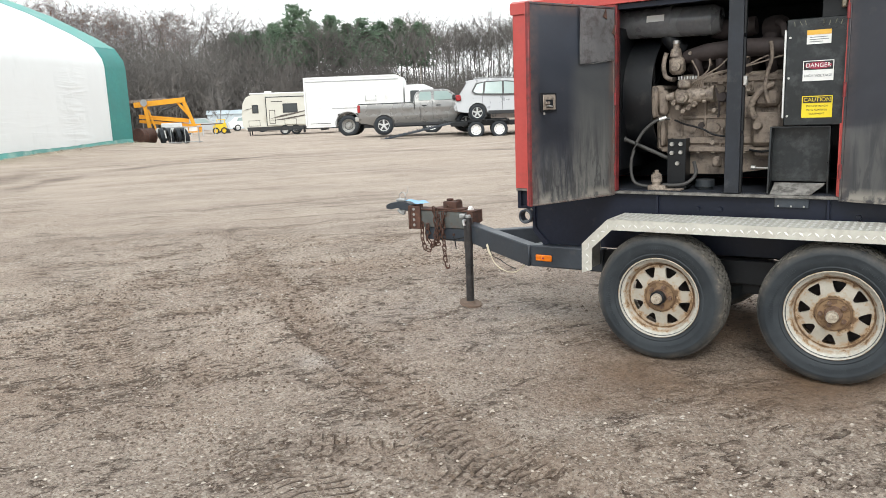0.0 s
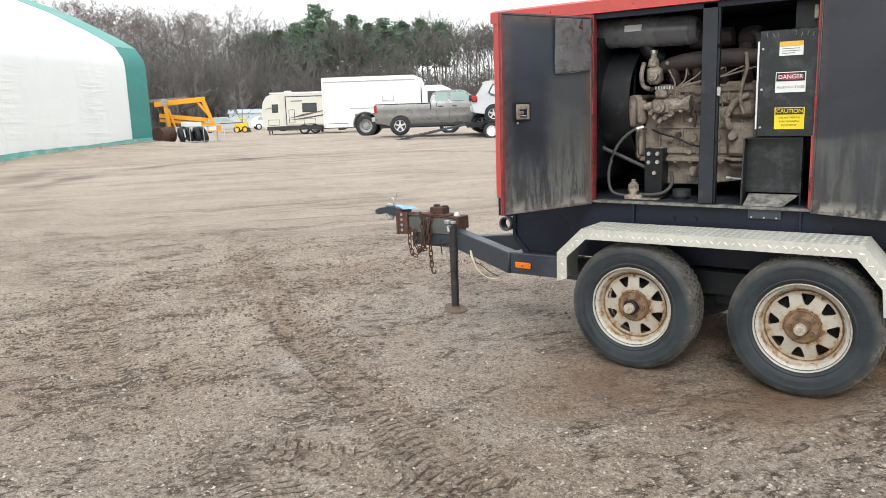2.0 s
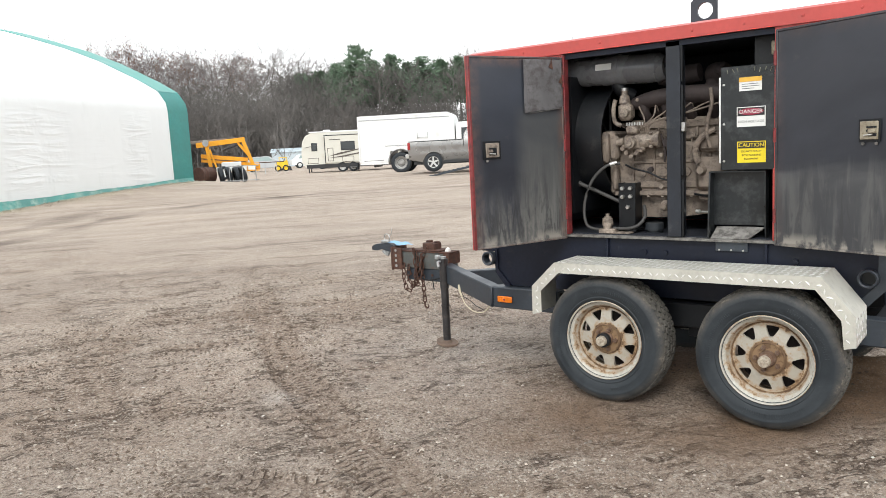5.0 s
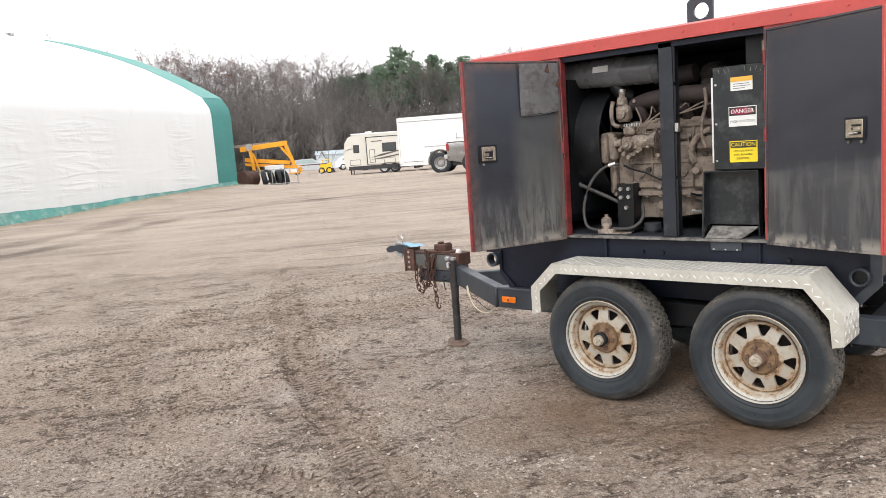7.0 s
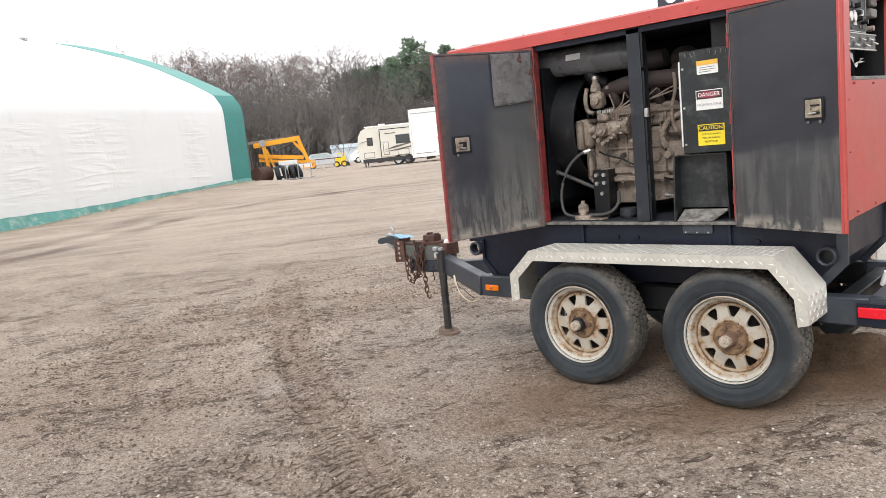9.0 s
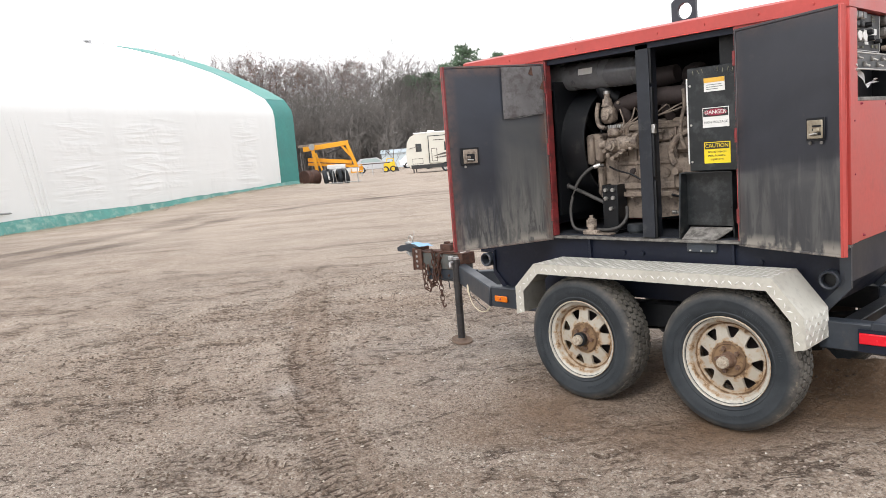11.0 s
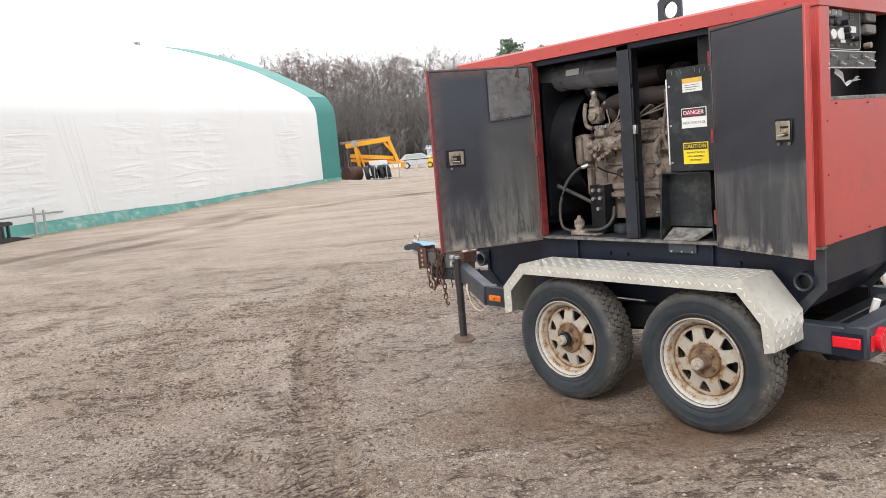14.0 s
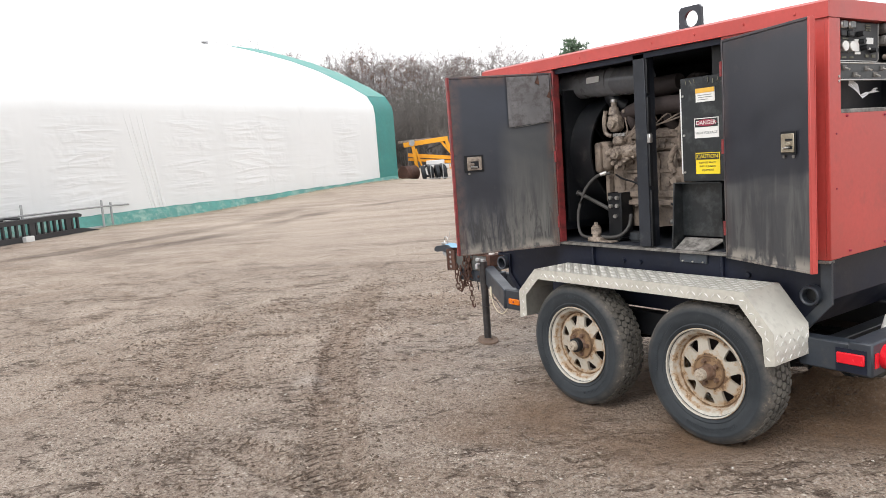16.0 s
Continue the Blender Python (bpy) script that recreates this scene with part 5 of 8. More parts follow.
part("plate_rim", Mesh().box(X1 - 0.045, 0.352, 1.764, X1 - 0.036, 0.795, 1.771, 0.002).box(X1 - 0.045, 0.352, 1.690, X1 - 0.036, 0.795, 1.697, 0.002), "steel", panel)
for y in (0.385, 0.440):
    g = part("gauge", Mesh().box(X1 - 0.045, y - 0.021, 1.915, X1 - 0.026, y + 0.021, 1.949, 0.006), "steel", panel)
    part("dial", Mesh().box(X1 - 0.027, y - 0.016, 1.919, X1 - 0.024, y + 0.016, 1.945), "grey_ink", g)
    g = part("gauge", Mesh().box(X1 - 0.045, y - 0.021, 1.880, X1 - 0.030, y + 0.021, 1.908, 0.005), "black", panel)
for y in (0.382, 0.436):
    g = part("gauge", Mesh().cyl((X1 - 0.045, y, 1.838), (X1 - 0.024, y, 1.838), 0.025, 0.023, 24), "steel", panel)
    part("dial", Mesh().cyl((X1 - 0.025, y, 1.838), (X1 - 0.021, y, 1.838), 0.021, n=24), "white_label", g)
for y, z, wy, wz, mt in ((0.492, 1.846, 0.017, 0.026, "white_label"), (0.498, 1.812, 0.020, 0.006, "white_label"), (0.590, 1.868, 0.026, 0.014, "white_label"), (0.580, 1.915, 0.018, 0.003, "chalk"), (0.580, 1.926, 0.018, 0.003, "chalk"),
                         (0.580, 1.937, 0.018, 0.003, "chalk"), (0.570, 1.800, 0.010, 0.006, "chalk"), (0.620, 1.800, 0.013, 0.007, "chalk"), (0.400, 1.792, 0.014, 0.004, "chalk"), (0.455, 1.792, 0.012, 0.004, "chalk"), (0.41, 1.873, 0.02, 0.003, "chalk")):
    part("panel_tag", Mesh().box(X1 - 0.046, y - wy, z - wz, X1 - 0.041, y + wy, z + wz), mt, panel)
for y, z in ((0.515, 1.862), (0.535, 1.835), (0.508, 1.895), (0.605, 1.825)):
    part("knob", Mesh().cyl((X1 - 0.045, y, z), (X1 - 0.018, y, z), 0.013, 0.011, 14), "black", panel)
for y in (0.580, 0.605, 0.630):
    part("bulb", Mesh().cyl((X1 - 0.045, y, 1.832), (X1 - 0.035, y, 1.832), 0.006, 0.005, 10), "white_label", panel)
for y, z in ((0.395, 1.745), (0.470, 1.715), (0.560, 1.742), (0.625, 1.716), (0.680, 1.745), (0.745, 1.730)):
    sw = part("switch", Mesh().box(X1 - 0.042, y - 0.014, z - 0.010, X1 - 0.034, y + 0.014, z + 0.012, 0.002), "sill", panel)
    part("toggle", Mesh().cyl((X1 - 0.034, y, z), (X1 - 0.016, y, z - 0.010), 0.0035, 0.005, 8), "steel", sw)
for z in (1.93, 1.875):
    part("side_box", Mesh().box(X1 - 0.08, 0.690, z - 0.022, X1 - 0.03, 0.790, z + 0.022, 0.006), "sill", panel, "small grey relay box")
part("lamp", Mesh().cyl((X1 - 0.06, 0.735, 1.80), (X1 - 0.03, 0.735, 1.80), 0.014, n=14), "tan_light", panel)
for o in panel.children:
    o.matrix_basis = Matrix.Translation((0.026, 0.352 * (1 - 1.22) + 0.014, 0)) @ Matrix.Diagonal((1, 1.22, 1, 1))
pp, pf, R = [], [], random.Random(4)
for i in range(9):
    for j in range(4):
        t = i / 8
        pp.append((X1 - 0.05 + 0.012 * R.uniform(-1, 1), 0.54 + 0.26 * t, 1.612 + (0.065 * (1 - t / 0.35) if t < 0.35 else 0.05 * (t - 0.35)) + j * (0.006 if t > 0.35 else 0.014) + 0.004 * R.uniform(-1, 1)))
for i in range(8):
    for j in range(3):
        a = i * 4 + j
        pf.append((a, a + 1, a + 5, a + 4))
part("paper", Mesh().add(pp, pf), "paper", panel, "torn white paper and cable", tidy=False, smooth=False)
for z in (1.705, 1.725):
    part("screw", Mesh().cyl((X1 + 0.010, 0.325, z - 0.02), (X1 + 0.014, 0.325, z - 0.02), 0.006, n=8), "steel", rear_wall)
for y, z in ((0.30, 1.46), (0.30, 1.22), (0.40, 1.535), (0.42, 0.93), (0.75, 0.93), (0.75, 1.53)):
    part("rivet", Mesh().cyl((X1 + 0.004, y, z), (X1 + 0.014, y, z), 0.006, 0.004, 8), "maroon", rear_wall)

# doors, standing open
def side_door(at, w, side, skin, latch_z):
    """A door leaf from its hinge along x; side is the way its inner face looks along y."""
    h = 1.055
    t = 0.028
    b = Mesh()
    b.box(0, -t * side, 0, w, -(t - 0.004) * side, h)
    d = part("door", b, "red", gen, "opened enclosure door, red outside", at=at)
    part("edge_strip", Mesh().box(w - 0.014, -(t - 0.004) * side, 0, w, 0, h, 0.002), "edge_red" if side > 0 else "red", d, "grimy red door edge")
    for x0, x1, z0, z1 in ((0, 0.012, 0, h), (0.012, w - 0.014, 0, 0.010), (0.012, w - 0.014, h - 0.012, h)):
        part("flange", Mesh().box(x0, -(t - 0.004) * side, z0, x1, 0, z1, 0.002), skin, d)
    g, nx_, nz_ = Mesh(), 14, 22
    R = random.Random(int(w * 1000))
    vs = []
    for i in range(nx_ + 1):
        for j in range(nz_ + 1):
            edge = i in (0, nx_) or j in (0, nz_)
            dent = 0 if edge else R.uniform(-1, 1) * 0.0012 + 0.003 * math.sin(3.1 * i / nx_ + 1) * math.sin(5.0 * j / nz_)
            vs.append((0.013 + (w - 0.028) * i / nx_, (-0.004 + dent) * side, 0.011 + (h - 0.024) * j / nz_))
    k = nz_ + 1
    g.add(vs, [(i * k + j, (i + 1) * k + j, (i + 1) * k + j + 1, i * k + j + 1) for i in range(nx_) for j in range(nz_)])
    part("inner_skin", g, skin, d, "sooty black inner skin streaked with grey dust", tidy=False)
    lx = w - 0.13
    rec = Mesh()
    rec.box(lx - (0.062 if side > 0 else 0.050), 0.001 * side, latch_z - 0.050, lx + (0.056 if side > 0 else 0.048), 0.004 * side, latch_z + 0.050, 0.001)
    latch = part("latch", rec, "black", d, "recessed paddle latch")
    mt = "tan_light" if side > 0 else "beige"
    fr = Mesh().box(lx - (0.050 if side > 0 else 0.042), 0.004 * side, latch_z - 0.040, lx + 0.040, 0.010 * side, latch_z + 0.040, 0.005)
    part("latch_plate", fr, mt, latch, "worn beige latch plate")
    for a0, b0, a1, b1 in ((-0.012, 0.010, 0.034, 0.018), (-0.012, -0.006, 0.012, 0.004), (-0.002, -0.026, 0.034, -0.014)) if side < 0 else ((-0.030, -0.028, 0.020, 0.014),):
        part("latch_slot", Mesh().box(lx + a0, 0.0102 * side, latch_z + b0, lx + a1, 0.0112 * side, latch_z + b1), "black", latch)
    part("latch_tongue", Mesh().box(lx - 0.002, 0.0115 * side, latch_z - 0.012, lx + 0.03, 0.020 * side, latch_z + 0.004, 0.003), mt, latch)
    part("latch_spring", Mesh().cyl((lx - 0.02, 0.015 * side, latch_z - 0.022), (lx + 0.02, 0.015 * side, latch_z - 0.018), 0.004, n=8), "steel", latch)
    for dx in (-0.03, 0.03) if side < 0 else (0.03,):
        part("screw", Mesh().cyl((lx + dx, 0.001 * side, latch_z - 0.058), (lx + dx, 0.006 * side, latch_z - 0.058), 0.007, n=8), "sill", d)
    return d


door_f = side_door(pose(-0.336, 0.236, 0.882, 0, 0, -111.4), 0.655, 1, "door_a", 0.545)
door_r = side_door(pose(0.828, 0.235, 0.884, 0, 0, -21.9), 0.605, -1, "door_b", 0.552)
pad = Mesh()
gv, gfs, R = [], [], random.Random(8)
for i in range(9):
    for j in range(10):
        gv.append((0.02 + 0.27 * i / 8, 0.008 + R.uniform(-1, 1) * 0.0025 , 0.765 + 0.275 * j / 9 + (R.uniform(-0.004, 0.004) - 0.02 * i / 8 if j == 0 else 0)))
gfs = [(i * 10 + j, (i + 1) * 10 + j, (i + 1) * 10 + j + 1, i * 10 + j + 1) for i in range(8) for j in range(9)]
part("padding", pad.add(gv, gfs), "padding", door_f, "torn remnant of sound padding", tidy=False)
part("padding_edge", Mesh().tube([(0.03, 0.012, 0.765), (0.10, 0.014, 0.757), (0.18, 0.013, 0.748), (0.255, 0.012, 0.742)], 0.0013, 5), "sill", door_f, "bare bent edge of the padding sheet")
part("padding_fold", Mesh().tube([(0.285, 0.011, 1.035), (0.282, 0.013, 0.95), (0.270, 0.013, 0.86), (0.262, 0.012, 0.76)], 0.0012, 5), "padding", door_f)
for x, z, w, hh in ((0.016, 0.90, 0.028, 0.05), (0.085, 0.985, 0.03, 0.06)):
    part("torn_scrap", Mesh().prism([(x, z), (x + w, z + 0.2 * hh), (x + 0.6 * w, z + 0.6 * hh), (x + 0.2 * w, z + hh)], 'y', 0.013, 0.015), "rust", door_f)
for k, d in enumerate((door_f, door_r)):
    for z in (0.15, 0.55, 0.92):
        part("hinge", Mesh().cyl((0.0, 0.0, z - 0.035), (0.0, 0.0, z + 0.035), 0.008, n=10), "edge_red", d)

# electrical box and its labels
eb = Mesh()
eb.box(0.548, 0.292, 1.262, 0.832, 0.42, 1.79, 0.004)
ebox = part("electrical_box", eb, "box_black", gen, "black high voltage connection box with warning labels")
part("cover_edge", Mesh().box(0.536, 0.30, 1.30, 0.546, 0.33, 1.74, 0.002), "white_label", ebox, "pale bent cover edge")
part("box_bracket", Mesh().box(0.70, 0.35, 1.79, 0.832, 0.40, 1.95), "black", ebox)
part("cable_clip", Mesh().box(0.785, 0.325, 1.83, 0.81, 0.349, 1.90, 0.005), "beige", ebox)
for z in (1.31, 1.50, 1.70):
    part("screw", Mesh().cyl((0.565, 0.292, z), (0.565, 0.286, z), 0.006, n=8), "steel", ebox)
FACE = Matrix.Rotation(radians(90), 4, 'X')


def label_plate(x0, x1, z0, z1, mat, text):
    return part("label", Mesh().box(x0, 0.2885, z0, x1, 0.2915, z1), mat, ebox, text)


lb = label_plate(0.642, 0.752, 1.662, 1.73, "white_label", "white instruction label with an amber head")
part("label_head", Mesh().box(0.642, 0.2868, 1.707, 0.752, 0.2884, 1.73), "amber_label", lb)
for k, wd in enumerate((0.08, 0.085, 0.06)):
    part("print_bar", Mesh().box(0.655, 0.2872, 1.694 - 0.011 * k, 0.655 + wd, 0.2884, 1.697 - 0.011 * k), "grey_ink", lb)
lb = label_plate(0.630, 0.770, 1.482, 1.582, "white_label", "white DANGER high voltage label")
part("label_head", Mesh().box(0.634, 0.2868, 1.537, 0.766, 0.2884, 1.578), "ink", lb)
part("label_oval", Mesh().cyl((0, 0, 0), (0, -0.0014, 0), 1.0, n=28, m=Matrix.Translation((0.70, 0.2868, 1.5575)) @ Matrix.Diagonal((0.061, 1, 0.017, 1))), "maroon", lb)
lettering("DANGER", 0.0285, "white_label", lb, Matrix.Translation((0.70, 0.2848, 1.5575)) @ FACE)
lettering("HIGH VOLTAGE", 0.0178, "grey_ink", lb, Matrix.Translation((0.70, 0.2876, 1.507)) @ FACE)
lb = label_plate(0.632, 0.772, 1.30, 1.408, "yellow_label", "yellow CAUTION label")
part("label_head", Mesh().box(0.637, 0.2868, 1.373, 0.767, 0.2884, 1.404), "ink", lb)
lettering("CAUTION", 0.0275, "yellow_label", lb, Matrix.Translation((0.702, 0.2862, 1.3885)) @ FACE)
for k, words in enumerate(("DO NOT REACH", "INTO RUNNING", "EQUIPMENT")):
    lettering(words, 0.0130, "ink", lb, Matrix.Translation((0.702, 0.2876, 1.357 - 0.019 * k)) @ FACE)
R = random.Random(3)
for k in range(9):
    x = 0.585 + 0.026 * k + R.uniform(-.004, .004)
    if k in (3, 4):
        continue
    part("chalk_mark", Mesh().box(-0.0018, 0, -0.011, 0.0018, 0.0015, 0.011, m=Matrix.Translation((x, 0.2895, 1.765 + R.uniform(-.006, .006))) @ Matrix.Rotation(R.uniform(-.6, .6), 4, 'Y')), "chalk", ebox)

# chute under the box
ch = Mesh()
ch.box(0.494, 0.352, 0.97, 0.762, 0.360, 1.252)                    # recessed back sheet
ch.prism([(0.290, 1.252), (0.36, 1.252), (0.36, 0.91), (0.262, 0.905), (0.262, 0.935)], 'x', 0.486, 0.494)
ch.prism([(0.300, 1.252), (0.36, 1.252), (0.36, 0.91), (0.320, 0.91), (0.300, 1.03)], 'x', 0.762, 0.770)
ch.box(0.486, 0.290, 1.252, 0.770, 0.36, 1.257)
chute = part("chute", ch, "box_black", gen, "black sheet metal cable chute")
lip = Mesh()
lip.add([(0.51, 0.350, 0.962), (0.755, 0.350, 0.962), (0.69, 0.266, 0.906), (0.50, 0.266, 0.906), (0.51, 0.354, 0.957), (0.755, 0.354, 0.957), (0.69, 0.270, 0.901), (0.50, 0.270, 0.901)],
        [(0, 1, 2, 3), (7, 6, 5, 4), (0, 3, 7, 4), (1, 5, 6, 2), (3, 2, 6, 7), (0, 4, 5, 1)])
part("chute_lip", lip, "sill", chute, "scuffed bare metal lip")

# ---- engine ----
bl = Mesh()
bl.box(-0.13, 0.50, 1.12, 0.62, 0.92, 1.42, 0.02)
bl.box(-0.10, 0.485, 1.16, 0.60, 0.50, 1.20, 0.006)
bl.box(-0.14, 0.47, 1.115, 0.60, 0.95, 1.145, 0.006)
bl.box(-0.05, 0.49, 1.30, 0.60, 0.51, 1.325, 0.006)
for x in (0.03, 0.16, 0.29, 0.42, 0.55):
    bl.cyl((x, 0.505, 1.25), (x, 0.488, 1.25), 0.028, 0.026, 18)
    bl.box(x - 0.065, 0.488, 1.16, x - 0.05, 0.51, 1.41, 0.004)
engine = part("engine", bl, "tan", gen, "dusty tan diesel engine with pipes and hoses")
R = random.Random(33)
cast = Mesh()
for _ in range(70):
    x, z = R.uniform(-0.10, 0.58), R.choice((R.uniform(1.15, 1.40), R.uniform(1.43, 1.54)))
    y0 = 0.50 if z < 1.42 else 0.52
    pick = R.random()
    if pick < 0.45:
        cast.cyl((x, y0 + 0.01, z), (x, y0 - R.uniform(0.006, 0.022), z), R.uniform(0.007, 0.016), None, R.choice((6, 12)))
    elif pick < 0.75:
        cast.box(x - R.uniform(0.006, 0.03), y0 - R.uniform(0.008, 0.024), z - R.uniform(0.005, 0.012), x + R.uniform(0.006, 0.03), y0 + 0.01, z + R.uniform(0.005, 0.012), 0.003)
    else:
        cast.box(x - 0.005, y0 - R.uniform(0.006, 0.016), z - R.uniform(0.01, 0.05), x + 0.005, y0 + 0.01, z + R.uniform(0.01, 0.04), 0.002)
tagged(part("casting_detail", cast, "tan", engine, "bosses, ribs and bolt heads of the casting"), kind="stuff")
part("cylinder_head", Mesh().box(-0.06, 0.52, 1.425, 0.61, 0.88, 1.555, 0.015).box(-0.05, 0.505, 1.50, 0.60, 0.53, 1.535, 0.005), "tan", engine)
for x in (0.0, 0.11, 0.22, 0.33, 0.44, 0.55):
    part("head_bolt", Mesh().cyl((x, 0.507, 1.455), (x, 0.495, 1.455), 0.011, n=6), "tan_light", engine)
for x in (0.06, 0.28, 0.50):
    part("rocker_cover", Mesh().box(x - 0.095, 0.56, 1.557, x + 0.095, 0.84, 1.66, 0.03), "manifold", engine)
mf = Mesh()
mf.tube([(-0.02, 0.52, 1.65), (0.10, 0.49, 1.67), (0.30, 0.485, 1.68), (0.60, 0.50, 1.67)], [0.035, 0.047, 0.05, 0.045], 14)
for x in (0.05, 0.18, 0.31, 0.44, 0.56):
    mf.tube([(x, 0.49, 1.66), (x, 0.50, 1.60), (x, 0.54, 1.56)], [0.03, 0.028, 0.03], 10)
part("manifold", mf, "manifold", engine, "burnt brown exhaust manifold")
part("oil_pan", Mesh().prism([(-0.08, 1.113), (0.58, 1.113), (0.56, 1.03), (0.20, 0.985), (-0.02, 0.985), (-0.06, 1.04)], 'y', 0.53, 0.88), "tan", engine)
for i in range(9):
    x = -0.1 + 0.085 * i
    part("flange_bolt", Mesh().cyl((x, 0.482, 1.108), (x, 0.482, 1.122), 0.010, n=6), "tan_light", engine)
fc = Mesh()
fc.box(-0.215, 0.46, 1.30, -0.13, 0.93, 1.50, 0.02)
fc.box(-0.20, 0.425, 1.315, -0.155, 0.47, 1.495, 0.012)
fc.box(-0.155, 0.44, 1.33, -0.10, 0.50, 1.47, 0.015)
fc.box(-0.175, 0.48, 1.12, -0.12, 0.90, 1.31, 0.02)
fc.box(-0.145, 0.455, 1.15, -0.115, 0.50, 1.30, 0.01)
part("front_cover", fc, "tan", engine, "timing cover castings")
th = Mesh()
th.box(-0.095, 0.43, 1.555, -0.015, 0.52, 1.66, 0.02)
th.cyl((-0.062, 0.47, 1.655), (-0.062, 0.47, 1.70), 0.036, 0.026, 16)
th.cyl((-0.062, 0.47, 1.70), (-0.062, 0.47, 1.735), 0.018, n=12)
th.cyl((-0.05, 0.45, 1.60), (-0.05, 0.418, 1.60), 0.030, 0.026, 16)
th.tube([(-0.11, 0.45, 1.68), (-0.125, 0.45, 1.62), (-0.115, 0.45, 1.55), (-0.08, 0.46, 1.53)], 0.013, 8)
thermo = part("filter_housing", th, "tan_light", engine, "pale cast filter housing")
part("cap", Mesh().cyl((-0.062, 0.47, 1.728), (-0.062, 0.47, 1.745), 0.022, n=12), "steel", thermo)
pm = Mesh()
pm.box(-0.055, 0.42, 1.385, 0.065, 0.50, 1.475, 0.015)
pm.box(-0.035, 0.405, 1.475, 0.035, 0.47, 1.525, 0.012)
pm.cyl((0.0, 0.43, 1.425), (0.0, 0.385, 1.425), 0.035, 0.030, 18)
pm.cyl((0.0, 0.39, 1.425), (0.0, 0.372, 1.425), 0.018, n=12)
pm.cyl((0.05, 0.44, 1.435), (0.145, 0.44, 1.44), 0.042, 0.036, 18)
pm.cyl((0.145, 0.44, 1.44), (0.165, 0.44, 1.44), 0.047, n=18)
pm.cyl((-0.055, 0.44, 1.435), (-0.10, 0.44, 1.43), 0.026, 0.020, 14)
for x, z in ((-0.03, 1.375), (0.03, 1.372), (0.0, 1.355), (0.06, 1.39), (-0.055, 1.40)):
    pm.cyl((x, 0.43, z), (x + 0.003, 0.395, z - 0.006), 0.017, 0.012, 10)
for i in range(6):
    a = i * 1.047
    pm.cyl((0.105 + 0.0, 0.44 + 0.043 * math.cos(a), 1.438 + 0.043 * math.sin(a)), (0.125, 0.44 + 0.043 * math.cos(a), 1.438 + 0.043 * math.sin(a)), 0.008, n=6)
pump = part("injection_pump", pm, "tan_light", engine, "cast injection pump with fittings")
for k in range(7):
    x = -0.03 + 0.016 * k
    part("pump_fitting", Mesh().cyl((x, 0.425 - 0.004 * (k % 2), 1.525), (x, 0.425, 1.543), 0.006, n=6), "steel", pump)
for k in range(6):
    a, e = 0.045 + 0.012 * k, 0.03 + 0.10 * k
    part("fuel_line", Mesh().tube([(a, 0.425, 1.50 - 0.006 * k), (a + 0.03, 0.405, 1.52 + 0.004 * k), (0.5 * (a + e) + 0.04, 0.42, 1.56 + 0.012 * (k % 3)), (e, 0.46, 1.63), (e, 0.50, 1.60)], 0.0045, 6), "tan", engine)
for x, y, z, r, l in ((0.02, 0.455, 1.67, .012, .03), (0.115, 0.44, 1.665, .014, .02), (0.16, 0.45, 1.35, .014, .03), (0.085, 0.47, 1.265, .02, .03), (0.15, 0.475, 1.17, .018, .03), (0.21, 0.44, 1.42, .03, .06)):
    part("sensor", Mesh().cyl((x, y + 0.03, z), (x, y + 0.03 - l, z), r, r * 0.8, 10), "tan_light" if r < .02 else "manifold", engine)
part("front_lug", Mesh().box(0.16, 0.44, 1.03, 0.20, 0.50, 1.09, 0.01).cyl((0.18, 0.442, 1.06), (0.18, 0.43, 1.06), 0.015, n=12), "tan", engine)
sm = Mesh()
sm.box(0.36, 0.44, 1.15, 0.52, 0.50, 1.33, 0.02)
sm.box(0.37, 0.455, 1.36, 0.50, 0.50, 1.46, 0.02)
sm.tube([(0.38, 0.44, 1.30), (0.36, 0.43, 1.36), (0.40, 0.43, 1.44), (0.47, 0.45, 1.48)], [0.02, 0.018, 0.016, 0.014], 8)
sm.cyl((0.40, 0.44, 1.26), (0.40, 0.40, 1.26), 0.026, 0.02, 12)
sm.box(0.38, 0.43, 1.09, 0.50, 0.49, 1.14, 0.012)
part("governor_housing", sm, "tan", engine)
part("breather_pipe", Mesh().tube([(0.45, 0.43, 1.70), (0.46, 0.42, 1.62), (0.44, 0.42, 1.54), (0.43, 0.42, 1.46), (0.45, 0.43, 1.38)], 0.010, 8), "tan", engine)
tb_ = Mesh().lathe([(0.030, -0.075), (0.052, -0.070), (0.066, -0.045), (0.068, 0.0), (0.060, 0.035), (0.035, 0.045)], 24, Matrix.Translation((0.43, 0.60, 1.78)) @ Matrix.Rotation(radians(70), 4, 'Z'))
tb_.tube([(0.43, 0.55, 1.73), (0.42, 0.52, 1.69), (0.40, 0.50, 1.66)], [0.045, 0.042, 0.04], 12).tube([(0.47, 0.50, 1.80), (0.50, 0.47, 1.78), (0.51, 0.46, 1.72)], [0.022, 0.018, 0.014], 10)
part("turbocharger", tb_, "manifold", engine, "burnt brown turbocharger housing")
part("dipstick_tube", Mesh().tube([(0.19, 0.43, 1.31), (0.195, 0.425, 1.38), (0.175, 0.42, 1.47)], 0.006, 6), "manifold", engine)
part("harness", Mesh().tube([(-0.06, 0.46, 1.30), (0.0, 0.45, 1.275), (0.09, 0.455, 1.25), (0.16, 0.455, 1.215), (0.24, 0.46, 1.20)], 0.006, 6), "black", engine)
